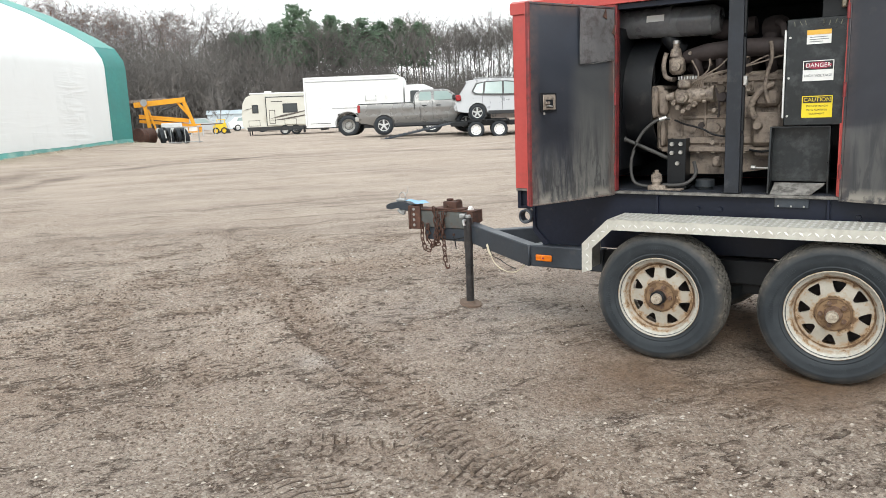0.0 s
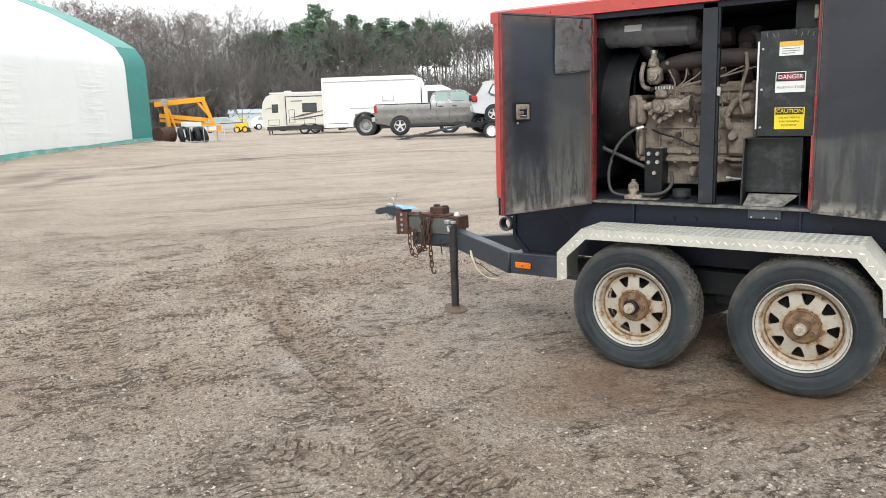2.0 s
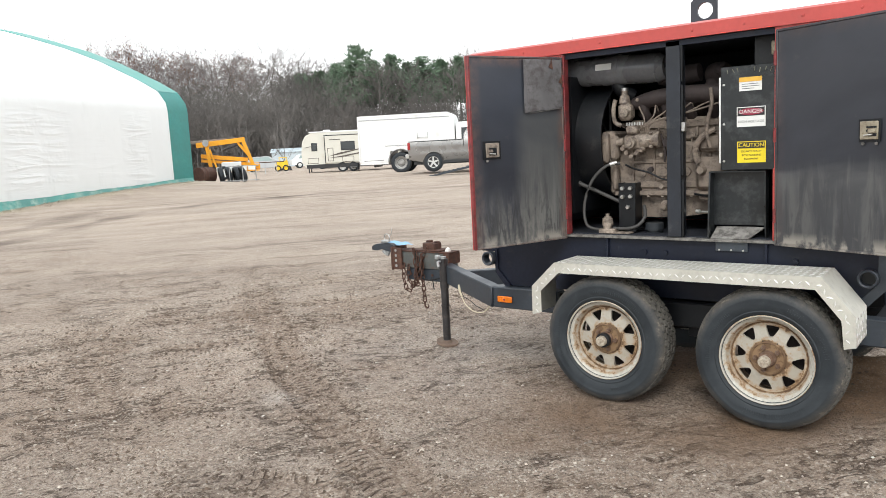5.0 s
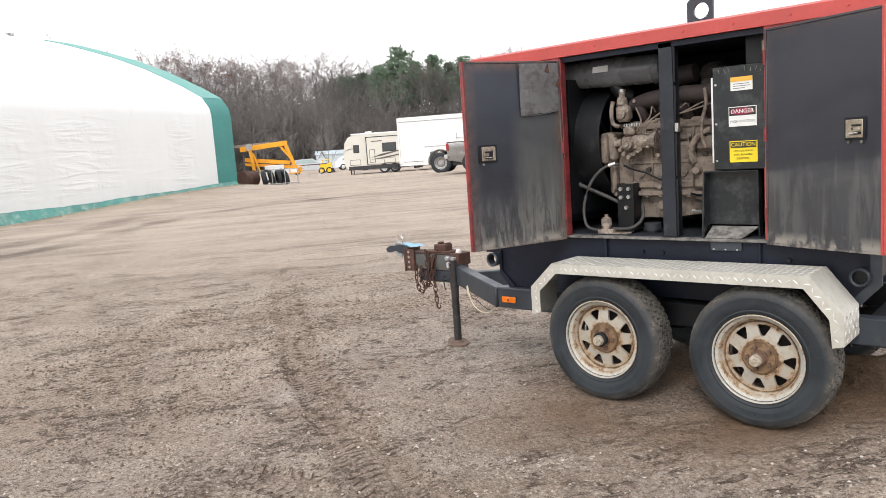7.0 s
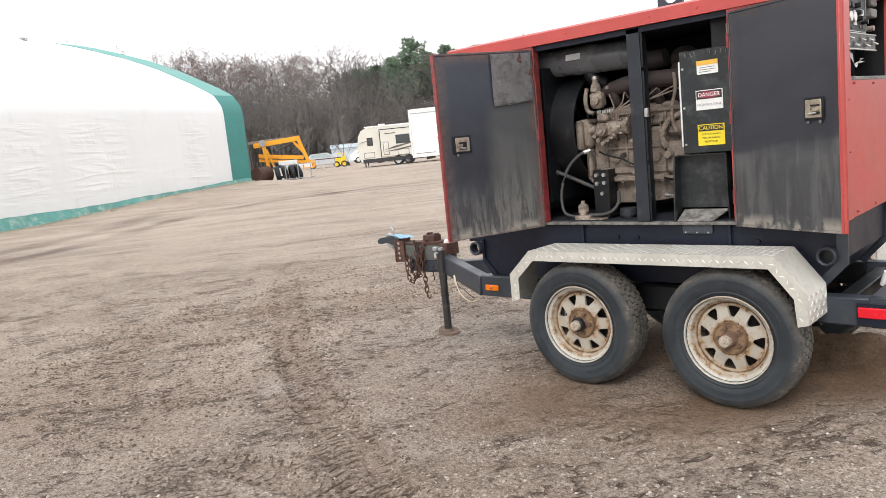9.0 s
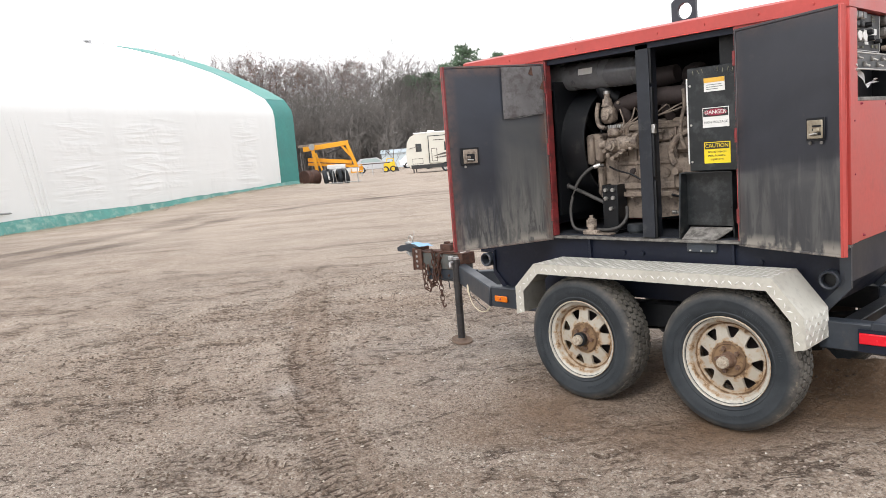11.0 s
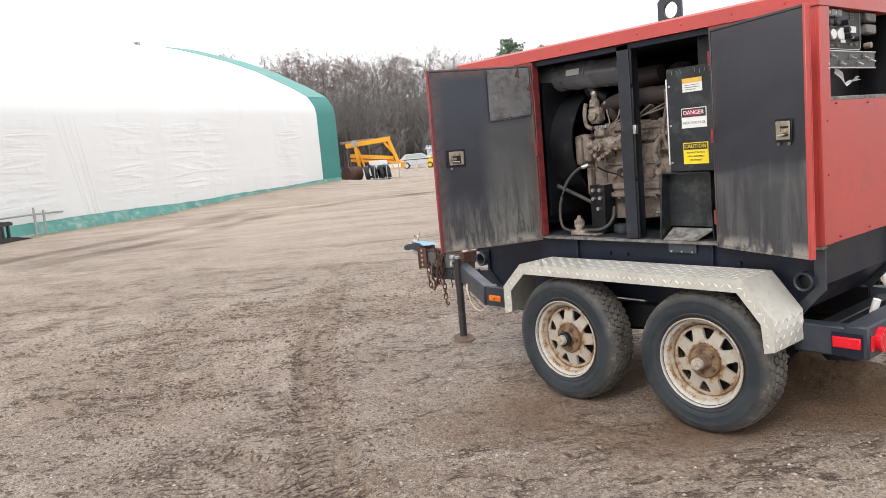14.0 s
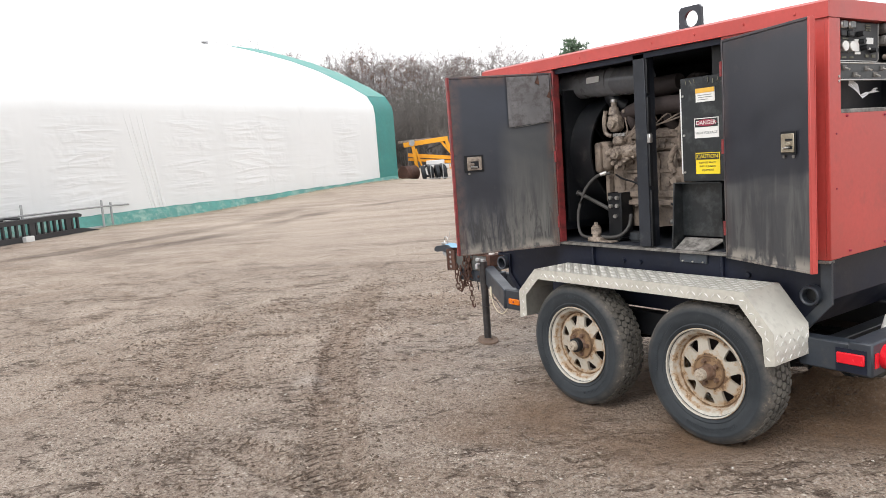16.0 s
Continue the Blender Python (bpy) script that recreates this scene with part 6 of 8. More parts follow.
part("harness", Mesh().tube([(0.36, 0.43, 1.13), (0.43, 0.42, 1.12), (0.52, 0.43, 1.14), (0.56, 0.46, 1.18)], 0.007, 6), "black", engine)

# engine mount, hoses, fittings
mb = Mesh()
mb.box(-0.082, 0.402, 0.925, 0.022, 0.410, 1.195, 0.002)
mb.prism([(0.41, 0.925), (0.50, 0.925), (0.50, 1.195), (0.41, 1.195)], 'x', -0.082, -0.074)
mb.prism([(0.41, 0.925), (0.50, 0.925), (0.50, 1.195), (0.41, 1.195)], 'x', 0.014, 0.022)
mb.box(-0.10, 0.36, 0.917, 0.04, 0.50, 0.928)
mount = part("engine_mount", mb, "black", gen, "black bolted engine mount bracket")
for x, z in ((-0.055, 1.165), (-0.005, 1.165), (-0.055, 1.115), (-0.005, 1.118), (-0.022, 1.055)):
    part("bolt", Mesh().cyl((x, 0.402, z), (x, 0.388, z), 0.0135, 0.012, 6), "steel", mount)
part("fuel_hose", Mesh().tube([(-0.08, 0.43, 1.31), (-0.15, 0.40, 1.30), (-0.23, 0.37, 1.22), (-0.275, 0.35, 1.09), (-0.27, 0.34, 0.98), (-0.23, 0.335, 0.935), (-0.13, 0.34, 0.925)], 0.0095, 10), "hose", gen, "grey rubber fuel hose")
part("fuel_hose", Mesh().tube([(-0.09, 0.345, 0.935), (-0.02, 0.345, 0.935), (0.05, 0.36, 0.95), (0.085, 0.39, 1.00), (0.06, 0.44, 1.06)], 0.0105, 10), "hose", gen, "grey rubber fuel hose")
part("hose_end", Mesh().cyl((-0.10, 0.425, 1.315), (-0.135, 0.406, 1.305), 0.013, n=12), "steel", gen)
part("drain_pipe", Mesh().tube([(-0.40, 0.42, 1.20), (-0.33, 0.42, 1.19), (-0.05, 0.46, 1.06)], [0.014, 0.012, 0.012], 10), "hose", gen, "grey drain pipe")
part("pipe_end", Mesh().cyl((-0.37, 0.42, 1.20), (-0.335, 0.42, 1.19), 0.019, n=12), "hose", gen)
vb = Mesh()
vb.cyl((-0.122, 0.335, 0.935), (-0.122, 0.335, 0.955), 0.026, n=12)
vb.cyl((-0.122, 0.335, 0.955), (-0.122, 0.335, 0.995), 0.032, 0.030, 14)
vb.cyl((-0.122, 0.335, 0.995), (-0.122, 0.335, 1.005), 0.022, n=12)
vb.cyl((-0.122, 0.335, 1.005), (-0.122, 0.335, 1.022), 0.012, n=6)
part("shutoff_valve", vb, "tan_light", gen, "tarnished grey valve on the sill")
part("valve_block", Mesh().box(-0.165, 0.30, 0.908, -0.065, 0.37, 0.936, 0.004).box(-0.07, 0.30, 0.908, 0.03, 0.36, 0.918, 0.003), "tan_light", gen)
part("mount_puck", Mesh().cyl((0.13, 0.42, 0.925), (0.13, 0.42, 0.965), 0.055, 0.05, 20).cyl((0.13, 0.42, 0.910), (0.13, 0.42, 0.925), 0.045, n=20), "rubber", gen, "rubber isolation puck")
part("throttle_rod", Mesh().tube([(0.385, 0.40, 1.035), (0.49, 0.40, 1.03)], 0.006, 6).cyl((0.378, 0.40, 1.035), (0.40, 0.40, 1.035), 0.012, n=8), "steel", gen)

# cooling and air
cl = Mesh()
cl.cyl((-0.46, 0.50, 1.865), (0.14, 0.50, 1.845), 0.085, n=28)
cl.cyl((0.14, 0.50, 1.845), (0.18, 0.50, 1.845), 0.085, 0.065, 28)
cl.cyl((-0.10, 0.50, 1.857), (-0.085, 0.50, 1.857), 0.088, n=28)
air = part("air_cleaner", cl, "canister", gen, "dark grey cylindrical air cleaner")
part("nameplate", Mesh().box(-0.05, 0, -0.018, 0.05, 0.003, 0.018, m=Matrix.Translation((-0.165, 0.4075, 1.872)) @ Matrix.Rotation(radians(-10), 4, 'X')), "white_label", air, "white maker's plate")
part("air_elbow", Mesh().tube([(-0.13, 0.52, 1.80), (-0.10, 0.52, 1.74), (-0.05, 0.56, 1.70)], 0.045, 12), "black", air)
part("turbo_duct", Mesh().tube([(0.12, 0.55, 1.80), (0.22, 0.56, 1.79), (0.35, 0.56, 1.80)], [0.05, 0.06, 0.05], 12), "manifold", air)
fs_ = Mesh().lathe([(0.34, -0.10), (0.34, 0.068), (0.328, 0.068), (0.328, -0.10)], 48, Matrix.Translation((-0.27, YC, 1.44)) @ Matrix.Rotation(radians(90), 4, 'Z'), close=True)
fs_.box(-0.36, 0.34, 1.02, -0.34, 1.1, 1.83)
shroud = part("fan_shroud", fs_, "black", gen, "black round fan shroud")
fan = Mesh().cyl((-0.30, YC, 1.44), (-0.24, YC, 1.44), 0.07, n=20)
for i in range(8):
    fan.box(-0.006, -0.05, 0.06, 0.006, 0.05, 0.30, m=Matrix.Translation((-0.27, YC, 1.44)) @ Matrix.Rotation(i * math.pi / 4, 4, 'X') @ Matrix.Rotation(0.5, 4, 'Z'))
part("fan", fan, "black", shroud)
part("radiator", Mesh().box(-0.56, 0.32, 0.95, -0.46, 1.1, 1.85, 0.01), "liner", gen, "black radiator core")
part("generator_end", Mesh().cyl((0.63, YC, 1.26), (0.84, YC, 1.26), 0.27, n=32), "black", gen)

# ---- trailer frame ----
frame_rails = part("frame", Mesh().box(-0.885, 0.306, 0.42, -0.80, 2 * YC - 0.306, 0.548, 0.006), "frame", gen, "grey-blue box section trailer frame")
for y in (0.225, 2 * YC - 0.305):
    for x0, x1 in ((-0.885, -0.40), (1.20, 1.50)):
        part("frame_rail", Mesh().box(x0, y, 0.415, x1, y + 0.08, 0.552, 0.008), "frame", frame_rails)
for y in (0.225, 2 * YC - 0.305):
    # same rail in black: shade under the fender given as a darker paint
    part("middle_rail", Mesh().box(-0.399, y + 0.004, 0.418, 1.199, y + 0.076, 0.549, 0.004), "black", frame_rails, "rail behind the wheels, blackened for the shade there")
part("rear_bumper", Mesh().box(1.43, 0.215, 0.415, 1.535, 2 * YC - 0.215, 0.565, 0.008), "frame", gen, "grey-blue rear cross bar")
for x in (-0.75, 1.30):
    part("crossmember", Mesh().box(x - 0.04, 0.31, 0.43, x + 0.04, 1.10, 0.53, 0.004), "black", frame_rails)
for s in (1, -1):
    yy = lambda v: YC - s * (YC - v)
    tg = Mesh()
    a0, a1 = Vector((-0.90, yy(0.265), 0.483)), Vector((-1.56, yy(0.63), 0.535 if s > 0 else 0.455))
    d = (a1 - a0)
    q = d.to_track_quat('X', 'Z').to_matrix().to_4x4()
    tg.box(-0.03, -0.04, -0.068, d.length, 0.04, 0.068, 0.006, m=Matrix.Translation(a0) @ q)
    part("tongue_arm", tg, "frame", gen, "angled box section tongue arm")
tb = Mesh()
tb.box(-2.08, 0.645, 0.545, -1.56, 0.765, 0.672, 0.006)
tongue = part("tongue_bar", tb, "tongue", gen, "grey tongue bar with rusty plates")
part("lower_bar", Mesh().box(-1.98, 0.650, 0.452, -1.50, 0.76, 0.544, 0.005), "frame", tongue, "dark blue-grey bar under the tongue")
for x in (-1.93, -1.72, -1.60):
    part("bar_bolt", Mesh().cyl((x, 0.651, 0.50), (x, 0.640, 0.50), 0.010, n=6), "rust", tongue)
part("rust_cap", Mesh().box(-2.06, 0.638, 0.672, -1.545, 0.772, 0.682, 0.002).box(-1.60, 0.636, 0.59, -1.545, 0.774, 0.672, 0.003), "rust", tongue, "rusty cap plates")
fp = Mesh()
fp.box(-2.105, 0.615, 0.525, -2.085, 0.795, 0.705, 0.004)
fp.box(-2.09, 0.622, 0.53, -2.00, 0.640, 0.70, 0.003)
plate = part("coupler_plate", fp, "rust", tongue, "rusty adjustable coupler plate")
for z in (0.56, 0.60, 0.64, 0.68):
    part("plate_hole", Mesh().cyl((-2.055, 0.622, z), (-2.055, 0.6195, z), 0.011, n=12), "galv", plate)
part("winch_mount", Mesh().box(-1.82, 0.665, 0.683, -1.70, 0.755, 0.742, 0.006).box(-1.81, 0.70, 0.742, -1.77, 0.74, 0.758, 0.004).box(-1.735, 0.70, 0.742, -1.70, 0.74, 0.752, 0.004).box(-1.90, 0.64, 0.683, -1.64, 0.77, 0.693, 0.003), "rust", tongue, "rusty bracket")
part("ball_knob", Mesh().cyl((-1.60, 0.70, 0.680), (-1.60, 0.70, 0.690), 0.024, n=12).ball((-1.60, 0.70, 0.692), 0.020, 12), "white_label", tongue, "white knob")
cp = Mesh()
cp.prism([(-2.10, 0.70), (-2.14, 0.72), (-2.22, 0.722), (-2.30, 0.715), (-2.345, 0.695), (-2.345, 0.668), (-2.30, 0.662), (-2.24, 0.675), (-2.16, 0.66), (-2.10, 0.64)], 'y', 0.665, 0.745)
coupler = part("coupler", cp, "frame", gen, "grey ball coupler with pin and ring")
part("coupler_latch", Mesh().tube([(-2.25, 0.70, 0.66), (-2.235, 0.70, 0.64), (-2.20, 0.70, 0.625)], [0.018, 0.014, 0.008], 8).box(-2.235, 0.69, 0.63, -2.19, 0.71, 0.66, 0.004), "galv", coupler)
part("coupler_lever", Mesh().box(-2.26, 0.68, 0.722, -2.18, 0.73, 0.745, 0.006), "galv", coupler)
rr = Mesh()
rr.tube([(-2.21 + 0.028 * math.cos(a), 0.70, 0.765 + 0.03 * math.sin(a)) for a in [i * 0.5236 for i in range(13)]], 0.0045, 6, smooth=1)
part("pin_ring", rr, "steel", coupler, "wire pin ring")
part("pin_wire", Mesh().tube([(-2.19, 0.70, 0.78), (-2.16, 0.70, 0.80), (-2.155, 0.70, 0.84)], 0.003, 5), "steel", coupler)
tv_, R = [], random.Random(12)
for i in range(7):
    for j in range(4):
        tv_.append((-2.14 + 0.17 * i / 6, 0.635 + 0.105 * j / 3, 0.738 + 0.006 * math.sin(i * 1.3 + j) + R.uniform(-.003, .003) - 0.003 * i))
part("tarp_scrap", Mesh().add(tv_, [(i * 4 + j, (i + 1) * 4 + j, (i + 1) * 4 + j + 1, i * 4 + j + 1) for i in range(6) for j in range(3)]), "blue", coupler, "scrap of blue sheet", tidy=False)

# jack
jk = Mesh()
jk.cyl((-1.545, 0.565, 0.03), (-1.545, 0.565, 0.645), 0.0285, n=20)
jk.cyl((-1.545, 0.565, 0.43), (-1.545, 0.565, 0.648), 0.032, n=20)
jk.lathe([(0.028, -0.006), (0.034, -0.004), (0.034, 0.004), (0.028, 0.006)], 20, Matrix.Translation((-1.545, 0.565, 0.30)) @ Matrix.Rotation(radians(90), 4, 'X'))
jk.box(-1.56, 0.59, 0.50, -1.50, 0.65, 0.58, 0.006)
jack = part("jack", jk, "jack", gen, "black round tongue jack")
part("jack_foot", Mesh().cyl((-1.545, 0.565, 0.012), (-1.541, 0.565, 0.030), 0.082, 0.079, 24).cyl((-1.545, 0.565, 0.016), (-1.545, 0.565, 0.04), 0.045, 0.034, 20), "dusty_plate", jack, "dusty round foot plate")
part("jack_crank", Mesh().cyl((-1.545, 0.565, 0.645), (-1.545, 0.565, 0.665), 0.022, n=12).tube([(-1.545, 0.53, 0.63), (-1.545, 0.50, 0.63), (-1.53, 0.49, 0.60)], 0.010, 8).box(-1.60, 0.53, 0.645, -1.56, 0.56, 0.675, 0.006), "galv", jack, "grey crank head")
part("jack_bracket", Mesh().cyl((-1.545, 0.60, 0.53), (-1.46, 0.63, 0.53), 0.035, n=14), "black", jack)

# safety chains
def chain(pts, parent, step=0.040):
    """Steel links hung along a line of points."""
    pts = [Vector(p) for p in pts]
    fine = []
    for a, b in zip(pts, pts[1:]):
        k = max(2, int((b - a).length / 0.005))
        fine += [a.lerp(b, i / k) for i in range(k)]
    run, last, n = step, fine[0], 0
    c = part("chain", Mesh().cyl(tuple(pts[0] + Vector((0, 0.012, 0))), tuple(pts[0] - Vector((0, 0.012, 0))), 0.008, n=8), "rust", parent, "rusty safety chain")
    ring = [(0.0145 * math.cos(a), 0, 0.0145 * math.sin(a) + (0.012 if math.sin(a) > 0 else -0.012)) for a in [2 * math.pi * i / 12 for i in range(13)]]
    data = mesh_data("link", Mesh().tube(ring, 0.0047, 6, smooth=1), "rust")
    for p in fine:
        run += (p - last).length
        if run >= step:
            d = (p - last).normalized() if (p - last).length > 1e-6 else Vector((0, 0, -1))
            m = Matrix.Translation(p) @ d.to_track_quat('Z', 'Y').to_matrix().to_4x4() @ Matrix.Rotation(n * math.pi / 2 + 0.4, 4, 'Z')
            part("link", data, "rust", c, at=m)
            run, n = 0.0, n + 1
        last = p
    return c


chain([(-1.94, 0.635, 0.55), (-1.945, 0.625, 0.47), (-1.90, 0.625, 0.41), (-1.845, 0.625, 0.43), (-1.83, 0.63, 0.52), (-1.79, 0.63, 0.64), (-1.77, 0.65, 0.70)], tongue)
chain([(-1.99, 0.635, 0.56), (-1.985, 0.62, 0.46), (-1.96, 0.62, 0.38), (-1.915, 0.62, 0.37), (-1.88, 0.625, 0.45), (-1.85, 0.63, 0.55), (-1.84, 0.64, 0.69)], tongue)
chain([(-1.80, 0.625, 0.64), (-1.795, 0.62, 0.52), (-1.79, 0.62, 0.40), (-1.785, 0.62, 0.31)], tongue)
chain([(-1.88, 0.63, 0.68), (-1.86, 0.62, 0.60), (-1.85, 0.62, 0.50), (-1.87, 0.62, 0.42)], tongue)
part("chain_hook", Mesh().tube([(-1.785, 0.62, 0.30), (-1.785, 0.62, 0.27), (-1.77, 0.62, 0.25), (-1.75, 0.62, 0.26), (-1.752, 0.62, 0.28)], [0.006, 0.007, 0.008, 0.006, 0.003], 8), "rust", tongue)
part("lighting_cable", Mesh().tube([(-1.56, 0.62, 0.51), (-1.62, 0.61, 0.49), (-1.72, 0.61, 0.47), (-1.80, 0.62, 0.475)], 0.006, 6).tube([(-1.70, 0.61, 0.49), (-1.69, 0.61, 0.47), (-1.68, 0.61, 0.40)], 0.004, 6), "black", tongue)
part("brake_wire", Mesh().tube([(-1.33, 0.46, 0.49), (-1.30, 0.43, 0.44), (-1.24, 0.40, 0.37), (-1.14, 0.36, 0.335), (-1.04, 0.33, 0.345), (-0.96, 0.31, 0.41)], 0.0036, 6), "wire", gen, "loose cream brake wire")
part("wire_sleeve", Mesh().tube([(-1.33, 0.455, 0.485), (-1.305, 0.432, 0.447), (-1.28, 0.42, 0.42)], 0.008, 6), "wire", gen)
part("breakaway_cable", Mesh().tube([(-1.32, 0.455, 0.48), (-1.27, 0.42, 0.42), (-1.20, 0.40, 0.40), (-1.13, 0.37, 0.375), (-1.05, 0.34, 0.36)], 0.003, 5), "black", gen)
mk = part("side_marker", Mesh().box(-0.845, 0.212, 0.455, -0.735, 0.2245, 0.495, 0.005), "orange_lens", gen, "orange side marker lamp")
part("marker_stud", Mesh().cyl((-0.79, 0.212, 0.475), (-0.79, 0.207, 0.475), 0.006, n=8), "maroon", mk)
tl = part("tail_marker", Mesh().box(1.385, 0.202, 0.462, 1.505, 0.2145, 0.512, 0.004), "red_lens", gen, "red side marker lamp")
part("marker_plate", Mesh().box(1.378, 0.2132, 0.425, 1.512, 0.2148, 0.53), "navy", tl)
part("rear_lamp", Mesh().cyl((1.535, 0.33, 0.49), (1.56, 0.33, 0.49), 0.055, n=24), "red_lens", gen, "round red tail lamp")
part("rear_reflector", Mesh().box(1.536, 0.232, 0.455, 1.541, 0.262, 0.52), "red_lens", gen)
part("exhaust_tip", Mesh().cyl((1.40, 0.62, 0.53), (1.42, 0.62, 0.60), 0.018, n=14), "white_label", gen, "pale capped pipe end")
for x in (0, 0.855):
    part("axle", Mesh().cyl((x, 0.24, 0.33), (x, 1.17, 0.33), 0.038, n=16), "black", gen)
for y in (0.29, 1.08):
    part("leaf_spring", Mesh().tube([(-0.32, y, 0.41), (0.0, y, 0.36), (0.40, y, 0.42), (0.855, y, 0.36), (1.2, y, 0.41)], 0.024, 6), "black", gen)
part("hanger", Mesh().box(0.38, 0.262, 0.36, 0.47, 0.30, 0.42, 0.004), "black", gen)

# tread plate fenders
FP = [(-0.425, 0.468), (-0.425, 0.635), (-0.275, 0.780), (1.105, 0.787), (1.245, 0.615), (1.250, 0.474)]
FI = [(-0.365, 0.488), (-0.365, 0.612), (-0.250, 0.722), (1.078, 0.727), (1.188, 0.592), (1.200, 0.462)]


def bars(b, o, u, v, n, lu, lv, gap=0.034):
    """Raised lozenges in the two slants of tread plate over a rectangle."""
    o, u, v, n = Vector(o), Vector(u).normalized(), Vector(v).normalized(), Vector(n).normalized()
    for i in range(max(1, int(lu / gap))):
        for j in range(max(1, int(lv / gap))):
            c = o + u * (i + 0.5) * lu / max(1, int(lu / gap)) + v * (j + 0.5) * lv / max(1, int(lv / gap))
            s = 1 if (i + j) % 2 else -1
            d, e = (u + s * v).normalized(), (u - s * v).normalized()
            k = 0.0145
            b.add([tuple(c - d * k), tuple(c + e * 0.0046), tuple(c + d * k), tuple(c - e * 0.0046), tuple(c - d * k * .6 + n * 0.003), tuple(c + d * k * .6 + n * 0.003)],
                  [(0, 1, 5, 4), (1, 2, 5), (2, 3, 4, 5), (3, 0, 4)])


def fender(y_out, y_in):
    s = 1 if y_in > y_out else -1
    b = Mesh()
    n = len(FP)
    vs = [(x, y, z) for y in (y_out, y_in) for x, z in FP] + [(x + (0.003 if i < 2 else -0.003 if i > 3 else 0), y, z - (0.003 if 0 < i < 5 else 0)) for y in (y_out, y_in) for i, (x, z) in enumerate(FP)]
    fs = []
    for i in range(n - 1):
        fs += [(i, i + 1, n + i + 1, n + i), (2 * n + i, 3 * n + i, 3 * n + i + 1, 2 * n + i + 1)]
    b.add(vs, fs)
    lv = [(x, y, z) for y in (y_out, y_out + 0.003 * s) for x, z in FP + FI]
    lf = []
    for i in range(n - 1):
        lf += [(i, n + i, n + i + 1, i + 1), (2 * n + i, 2 * n + i + 1, 3 * n + i + 1, 3 * n + i), (n + i, 3 * n + i, 3 * n + i + 1, n + i + 1)]
    lf += [(0, 2 * n, 3 * n, n), (n - 1, 2 * n - 1, 4 * n - 1, 3 * n - 1)]
    b.add(lv, lf)
    f = part("fender", b, "plate", gen, "dusty aluminium tread plate fender", tidy=False)
    br = Mesh()
    for q_, ((x0, z0), (x1, z1)) in enumerate(zip(FP, FP[1:])):
        if q_ == 3:
            continue
        u = Vector((x1 - x0, 0, z1 - z0))
        bars(br, (x0, min(y_out, y_in) + 0.004, z0), u, (0, 1, 0), (-u.z, 0, u.x), u.length, abs(y_in - y_out) - 0.008)
    for i in range(n - 1):
        a, c = Vector((FP[i][0], y_out, FP[i][1])), Vector((FP[i + 1][0], y_out, FP[i + 1][1]))
        w = Vector((FI[i][0], y_out, FI[i][1])) - a
        u = c - a
        w = w - u * (w.dot(u) / u.dot(u))
        bars(br, tuple(a + w * 0.12 + u * 0.03), u, w, (0, -s, 0), u.length * 0.94, 0.05)
    tagged(part("tread_pattern", br, "plate_bar", f, tidy=False, smooth=False), kind="stuff")
    return f


fender(-0.046, 0.235)
fender(2 * YC + 0.046, 2 * YC - 0.235)

